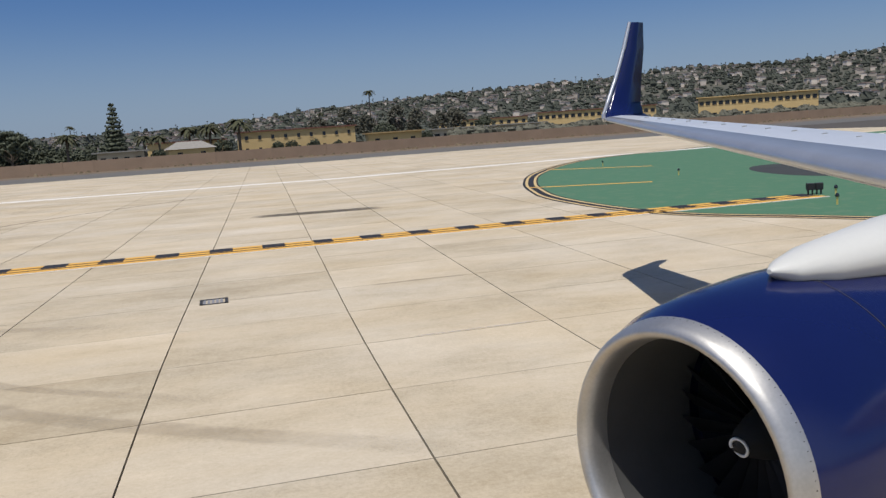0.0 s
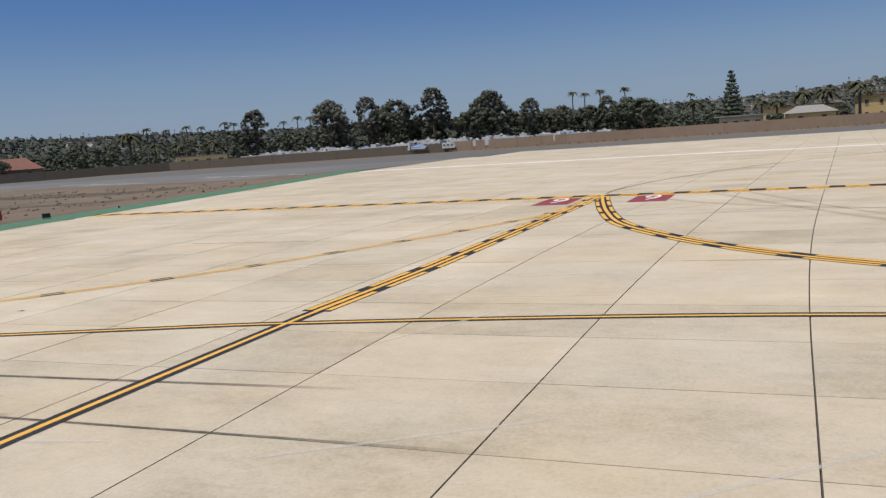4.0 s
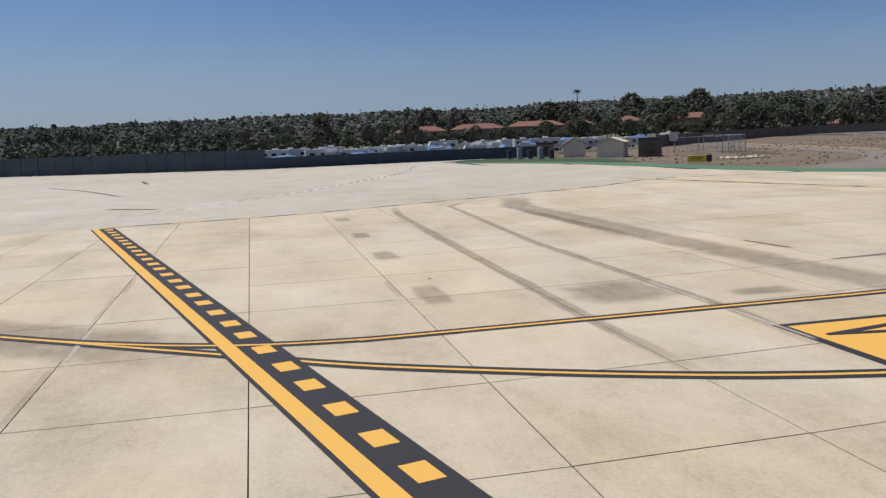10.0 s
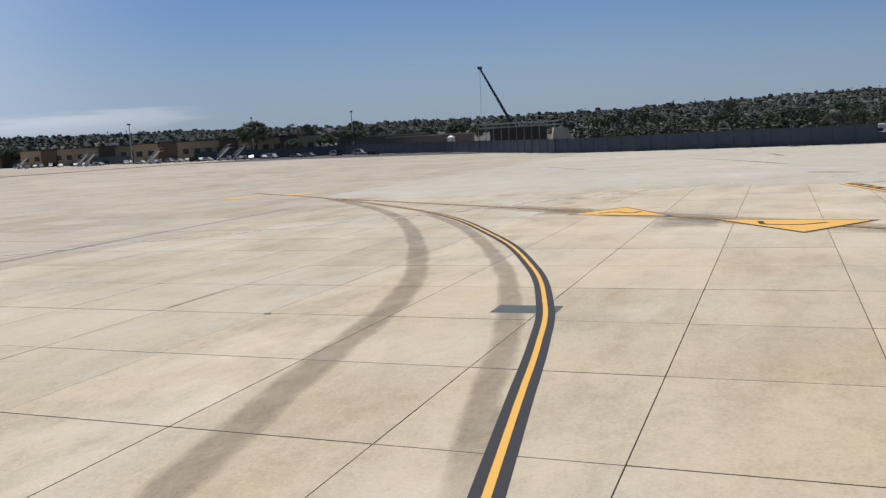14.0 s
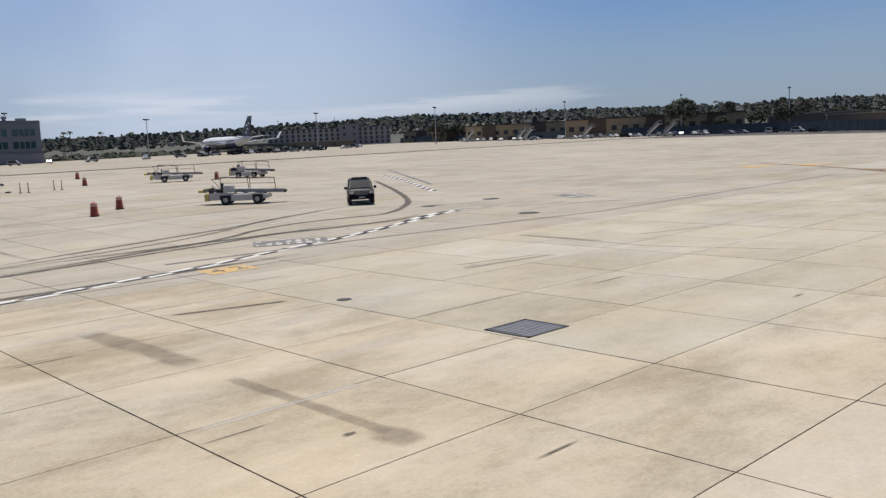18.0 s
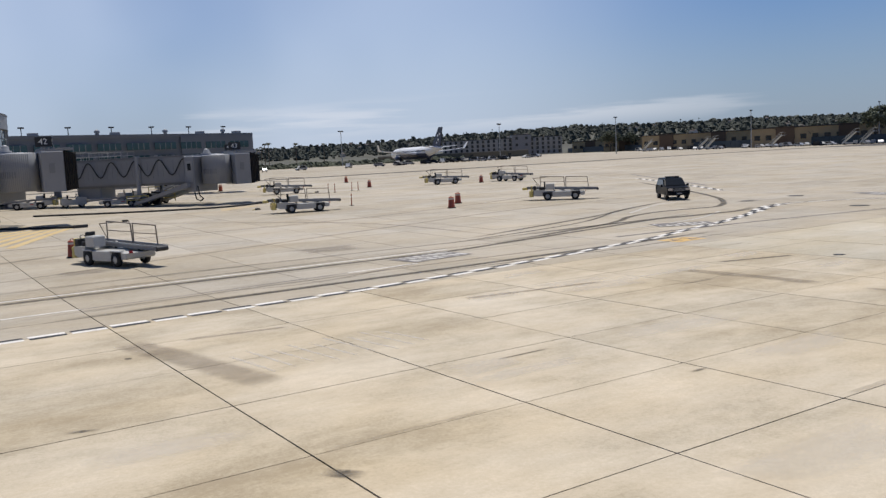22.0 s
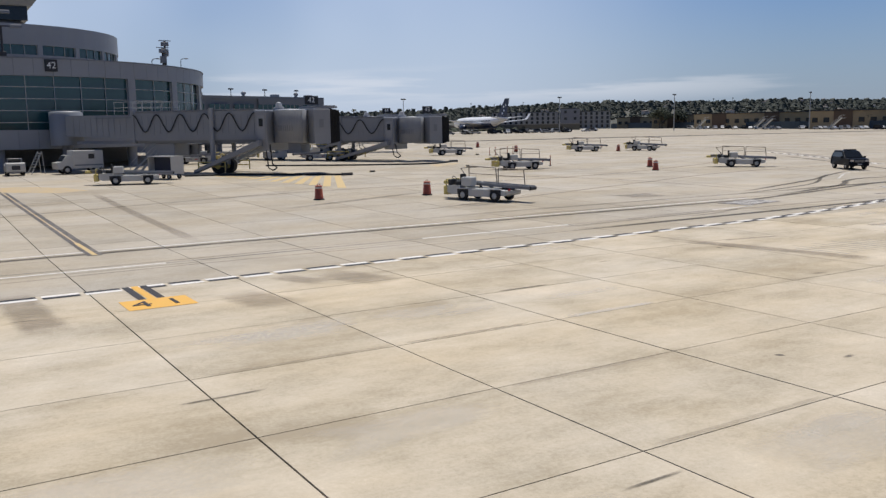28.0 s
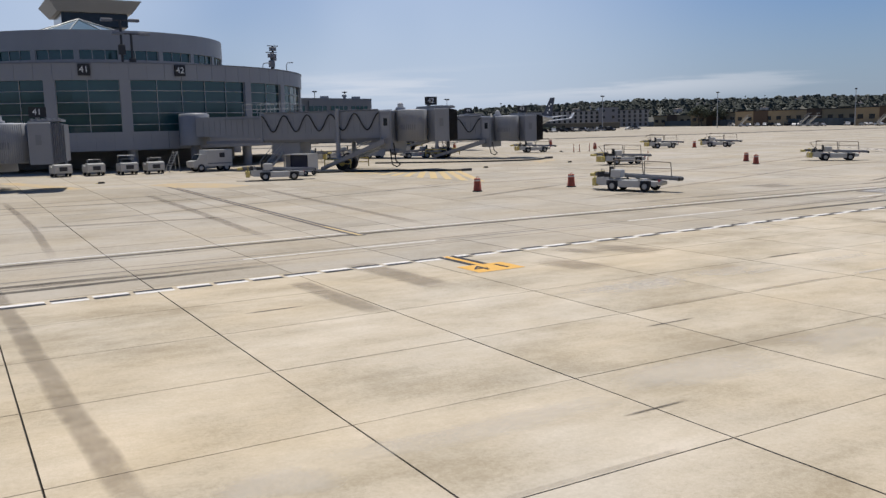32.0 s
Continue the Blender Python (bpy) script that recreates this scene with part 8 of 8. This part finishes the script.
# a closed belt of trees and shrubs behind the walls
BELT = [(94, 1.3), (104, 1.6), (108, 1.3), (113, 1.9), (119, 2.1), (123, 2.1), (128, 1.75), (137, 1.75), (149, 2.05), (158, 2.0), (163, 1.8), (170, 1.7), (176, 1.45), (182, 1.25), (190, 1.1), (200, 0.95)]
belt, brng = Mesh(), random.Random(8)
for _ in range(560):
    az = brng.uniform(94, 199)
    el = next(e + (g - e) * (az - a) / (b - a) for (a, e), (b, g) in zip(BELT, BELT[1:]) if a <= az <= b)
    dist = brng.uniform(268, 300) if az < 125 else brng.uniform(285, 400)
    x, y = -12 + dist * math.cos(radians(az)), -18 + dist * math.sin(radians(az))
    h = (4.0 + dist * math.tan(radians(el))) * (0.74 + 0.5 * noise.noise(Vector((az * 0.55, 3.3, 0.1)))) * brng.uniform(0.75, 1.08)
    h *= 0.85 if 100 < az < 141 else 0.92
    w = brng.uniform(2.2, 4.5)
    for i in range(15):
        u = brng.random()
        c = (x + brng.gauss(0, 0.45) * w, y + brng.gauss(0, 0.45) * w, h * (0.12 + 0.8 * u))
        r = w * brng.uniform(0.16, 0.32) * (1.15 - 0.5 * u)
        blob(belt, c, r, brng, 3, 0.8, 6)
        leaf_cards(belt, c, r * 1.25, 9, brng, 0.30)
tagged(part("tree_belt", belt, LEAF), "dense dark belt of trees and shrubs beyond the airfield", "woods", kind="stuff")

# ---- single trees ----
OAK = [broadleaf(1, 15, 6.5, LEAFG, "tall grey-green eucalyptus with an open crown", 0.12), broadleaf(2, 11, 6.0, LEAF, "broad dark green tree with a dense crown", 0.18),
       broadleaf(3, 17, 5.0, LEAFG, "slender eucalyptus with a ragged crown", 0.14), broadleaf(4, 8, 4.5, LEAF, "low bushy dark green tree", 0.08)]
BIG, THIN, PINE = palm(5, 9, "stout date palm with arching fronds"), palm(6, 15, "thin tall fan palm", False), conifer(7, 17)
protos = OAK + [BIG, THIN, PINE]
for i, (x, y, s) in enumerate(((-161, 208, 0.72), (-142, 220, 0.88), (-132, 226, 0.80), (-124, 230, 0.82), (-113, 234, 0.86), (-97, 240, 0.86), (-85, 244, 0.62), (-76, 247, 0.55), (-62.6, 250, 0.58), (35, 298, 1.0), (44, 296, 1.1), (52, 300, 1.0), (62, 295, 1.1), (76, 290, 0.9), (70, 300, 1.0), (84, 300, 1.05))):
    put(OAK[0] if i % 2 else OAK[2], x, y, s * (1.30 if x < 0 else 0.72), i * 50)
for x, y, s in ((-128, 229, 0.95), (-118, 238, 0.8), (-105, 240, 0.75), (-94, 244, 0.8), (-100, 238, 0.85), (-80, 248, 0.7), (-50, 240, 0.75), (-56, 246, 0.8), (-68, 248, 0.7), (40, 290, 0.9), (56, 288, 0.9), (90, 285, 0.9)):
    put(OAK[1], x, y, s * (1.3 if x < 0 else 0.75), x * 7)
for x, y, s in ((18, 256, 0.5), (22, 255, 0.5), (2, 254, 0.7), (-14, 238, 0.5), (28, 252, 0.5), (58, 236, 0.5), (-30, 238, 0.6), (34, 246, 0.4)):
    put(OAK[3], x, y, s, x * 9)
for x, y, s in ((-35, 229, 0.95), (-18, 244, 0.82), (-14, 240, 0.8), (-7, 270, 1.05), (-1, 262, 1.08), (7, 250, 1.15), (-195, 191.5, 1.25), (-189.5, 196, 0.85), (-184, 200, 0.8), (-176, 207, 0.85)):
    put(BIG, x, y, s, x * 11)
for x, y, s in ((58, 325, 1.35), (-66, 257.5, 1.0), (-70.7, 256.5, 0.96), (-74.3, 255.6, 1.0), (-104, 262, 0.9), (-191, 195, 0.85), (-187, 199, 0.8), (-182, 202.4, 0.85), (-178.5, 205, 0.82), (-173, 209.5, 0.88), (-170.7, 211, 0.85), (-167, 212, 0.9), (-151, 224, 0.88), (-154.4, 222, 0.9), (-158.2, 219.7, 0.82), (34, 285, 0.8), (-58, 256, 1.0), (-40, 270, 0.8)):
    put(THIN, x, y, s, x)
put(PINE, -27, 261, 1.05)
shrub = random.Random(3)
for hx, hy in ((-292.6, 17), (-288.8, 36), (-283.7, 55), (-279, 69), (-273, 84), (-264.3, 102.6), (-226, 150), (-244, 145)):
    for i in range(5):
        put(OAK[3] if i % 3 else OAK[1], hx + shrub.uniform(8, 16), hy - 9 + 4.5 * i + shrub.uniform(-2, 2), shrub.uniform(0.42, 0.7) * (1.0 if i % 3 else 0.62), shrub.uniform(0, 360), 0.4)
rng = random.Random(21)
for i in range(190):
    u = i / 190
    if u < 0.36:
        az, dist = 139 + 26 * u / 0.36, rng.uniform(255, 330)
    elif u < 0.7:
        az, dist = 163 + 22 * (u - 0.36) / 0.34, rng.uniform(215, 340)
    else:
        az, dist = 184 + 40 * (u - 0.7) / 0.3, rng.uniform(300, 400)
    x, y = -5 + dist * math.cos(radians(az)), -20 + dist * math.sin(radians(az))
    kind = rng.random()
    s = rng.uniform(0.5, 0.9) * (1.0 if dist > 290 else 0.7) * (0.8 if u > 0.36 else 1.1)
    put(OAK[0] if kind < 0.2 else OAK[1] if kind < 0.6 else OAK[3] if kind < 0.8 else BIG if kind < 0.9 else THIN, x, y, s, rng.uniform(0, 360), 0.5 + 3 * smooth01(230, 330, dist))
for x, y, s in ((-230, -209, 1.05), (-224, -171, 0.75), (-232, -196, 0.5), (-236, -186, 0.6), (-240, -200, 0.5), (-262, -362, 0.9), (-268, -366, 0.9), (-274, -360, 0.8)):
    put(OAK[1], x, y, s, x * 3)
for i in range(14):
    put(THIN, -125 + i * 6 + (i % 3) * 3, -395 - (i % 4) * 9, 0.65 + 0.05 * (i % 3), i * 40, 2.5)
for p in protos:
    for o in (p, *p.children_recursive):
        bpy.data.objects.remove(o)


# ---- airliner wing and engine, standing where the taxi run begins ----
def wing_section(L, chord, b_le, z, thick=0.11):
    """Aerofoil ring at lateral place L; local x forward, y left."""
    prof = [(0.0, 0.0), (0.03, 0.35), (0.12, 0.75), (0.35, 1.0), (0.65, 0.72), (1.0, 0.06), (1.0, -0.06), (0.6, -0.25), (0.3, -0.45), (0.1, -0.4), (0.02, -0.2)]
    return [(-(b_le + u * chord), -L, z + v * thick * chord * 0.55) for u, v in prof]


def airliner_wing():
    t = thing("airliner_wing_and_engine", pose(0, 0, 0, 0, 0, 193.7), "airliner wing with navy winglet and navy engine with metal lip", "aircraft")
    navy = mat("navy_gloss", (0.005, 0.010, 0.065), 0.16, vary=0.12, scale=0.8, fine=30)
    lipm = mat("bare_metal_lip", (0.52, 0.51, 0.49), 0.42, 0.85, vary=0.22, scale=3, fine=40)
    liner = mat("inlet_liner", (0.075, 0.075, 0.075), 0.55, 0.3, vary=0.15, scale=3)
    blade = mat("fan_blade", (0.03, 0.03, 0.033), 0.4, 0.6, vary=0.2, scale=5)
    wgrey = mat("wing_grey", (0.50, 0.53, 0.58), 0.35, 0.1, vary=0.08, scale=0.8, fine=12)
    wslat = mat("slat_metal", (0.58, 0.59, 0.60), 0.28, 0.7, vary=0.12, scale=1.2, fine=14)
    white = mat("fairing_white", (0.56, 0.56, 0.53), 0.35, vary=0.06, scale=1)
    ax = pose(-3.32, -3.62, 1.858, 0, -90, 4.0) @ Matrix.Diagonal((0.931, 0.931, 0.931, 1))
    eng = part("engine_cowl", Mesh().lathe([(0.945, 0.15), (1.005, 0.30), (1.055, 0.65), (1.09, 1.1), (1.10, 1.7), (1.05, 2.5), (0.95, 3.3), (0.84, 4.0), (0.80, 4.0), (0.80, 3.4)], 64, ax), navy, t, "glossy navy engine cowl")
    part("inlet_lip", Mesh().lathe([(0.800, 0.22), (0.806, 0.12), (0.822, 0.05), (0.850, 0.0), (0.885, 0.01), (0.920, 0.06), (0.945, 0.15)], 64, ax), lipm, eng, "bare metal inlet lip with dull scuffs")
    part("inlet_duct", Mesh().lathe([(0.78, 1.05), (0.785, 0.6), (0.800, 0.22)], 48, ax), liner, eng)
    fan = part("fan", Mesh().lathe([(0.01, 1.15), (0.79, 1.15)], 32, ax), RUB, eng)
    for i in range(24):
        a = 2 * math.pi * i / 24
        rot = ax @ pose(0, 0, 0.98, 0, 0, math.degrees(a))
        part("blade", Mesh().add([(0.14, -0.05, 0.06), (0.14, 0.05, -0.06), (0.775, 0.13, -0.02), (0.775, -0.02, 0.12), (0.14, -0.05, 0.07), (0.14, 0.05, -0.05), (0.775, 0.13, -0.01), (0.775, -0.02, 0.13)], [(3, 2, 1, 0), (4, 5, 6, 7), (0, 1, 5, 4), (1, 2, 6, 5), (2, 3, 7, 6), (3, 0, 4, 7)], rot), blade, fan)
    sp = part("spinner", Mesh().lathe([(0.01, 0.60), (0.05, 0.62), (0.11, 0.72), (0.17, 0.88), (0.21, 1.08)], 24, ax), RUB, eng)
    spiral = []
    for i in range(26):
        u = i / 25
        a, r = -2.2 + u * 6.6, 0.015 + 0.095 * u
        z = 0.60 + (r - 0.01) * 0.5 if r < 0.05 else 0.62 + (r - 0.05) * 1.667 if r < 0.11 else 0.72 + (r - 0.11) * 2.667
        spiral.append((ax @ Vector((r * math.cos(a), r * math.sin(a), z - 0.012))).to_tuple())
    part("spiral_mark", Mesh().pipe(spiral, 0.011, 5), SIGNW, sp, "white painted spiral")
    riv = Mesh()
    for i in range(110):
        a = 2 * math.pi * i / 110
        p = ax @ Vector((0.935 * math.cos(a), 0.935 * math.sin(a), 0.13))
        riv.box(p.x - 0.004, p.y - 0.004, p.z - 0.004, p.x + 0.004, p.y + 0.004, p.z + 0.004)
    part("rivet_row", riv, liner, eng)
    part("panel_seam", Mesh().lathe([(1.0925, 1.12), (1.0935, 1.128)], 64, ax), RUB, eng)
    # fairing between engine and wing
    rings = []
    for b, w, top, low in ((4.14, 0.02, 2.93, 2.90), (4.28, 0.13, 2.98, 2.82), (4.54, 0.22, 3.04, 2.76), (5.25, 0.32, 3.13, 2.70), (6.4, 0.38, 3.2, 2.6), (8.0, 0.30, 3.1, 2.6)):
        c, hh = (top + low) / 2, (top - low) / 2
        rings.append([(-b, -3.6 + w * math.cos(2 * math.pi * i / 16), c + hh * math.sin(2 * math.pi * i / 16)) for i in range(16)])
    part("engine_fairing", Mesh().loft(rings), white, t, "smooth white fairing above the engine")
    le = lambda L: 12.67 - 0.52 * (15.6 - L)
    zz = lambda L: 2.84 + 0.066 * L
    ch = lambda L: 1.35 + (15.6 - L) * 0.235 + max(0, 5.5 - L) * 0.45
    span = [0.6, 2, 3.5, 5, 7, 9, 11, 13, 14.5, 15.6]
    part("wing_panel", Mesh().loft([wing_section(L, ch(L), le(L), zz(L)) for L in span]), wgrey, t, "pale grey wing skin")
    sl = []
    for L in span[2:]:
        c, b, z = ch(L) * 0.14, le(L) - 0.015, zz(L)
        h = ch(L) * 0.055
        sl.append([(-(b), -L, z), (-(b + c * 0.25), -L, z + h * 0.55), (-(b + c), -L, z + h * 0.95), (-(b + c), -L, z - h * 0.6), (-(b + c * 0.3), -L, z - h * 0.4)])
    part("leading_edge_slat", Mesh().loft(sl), wslat, t, "bare metal leading edge slat")
    wl = []
    for k, (L, z, b, c) in enumerate(((15.6, 3.87, 12.67, 1.35), (15.85, 3.98, 12.85, 1.2), (16.02, 4.25, 13.12, 1.0), (16.10, 4.8, 13.45, 0.8), (16.18, 5.5, 13.80, 0.62), (16.24, 6.12, 14.06, 0.42))):
        w = 0.06 if k > 1 else 0.08
        wl.append([(-b, -L, z), (-(b + c * 0.15), -(L - w), z), (-(b + c * 0.5), -(L - w), z), (-(b + c), -L, z), (-(b + c * 0.5), -(L + w), z), (-(b + c * 0.15), -(L + w), z)])
    part("winglet", Mesh().loft(wl), navy, t, "upswept navy winglet")
    edge = Mesh()
    for r0, r1 in zip(wl, wl[1:]):
        edge.cyl(r0[0], r1[0], 0.05, 0.045, 8)
    part("winglet_edge", edge, wslat, t, "bright metal winglet edge")
    for i in range(13):
        L = 5.2 + i * 0.72
        b = le(L) + ch(L) * 0.34
        part("vortex_tab", Mesh().box(-b - 0.05, -L - 0.005, zz(L) + ch(L) * 0.05, -b + 0.05, -L + 0.005, zz(L) + ch(L) * 0.055 + 0.028), wslat, t)
    return t


airliner_wing()
build_slabs()


# The plan above is drawn at four fifths of full size, loose equipment at full size: bring the plan to full size.
FULL_SIZE = {"belt_loader", "black_suv", "traffic_drum", "delineator_post", "baggage_tractor", "baggage_cart", "service_truck", "step_ladder", "access_stair", "wheel_chock", "camper", "covered_boat", "parked_car", "parked_vehicle", "service_vehicle", "stair_truck"}
GROW = 1.25
grown = set()
for ob in list(scene.objects):
    if ob.type in {"CAMERA", "LIGHT"}:
        continue
    top = ob
    while top.parent:
        top = top.parent
    loose = top.name.split(".")[0] in FULL_SIZE
    if ob.parent is None or not loose:
        ob.location = ob.location * GROW
    if ob.data and not loose and ob.data.name not in grown:
        grown.add(ob.data.name)
        ob.data.transform(Matrix.Scale(GROW, 4))
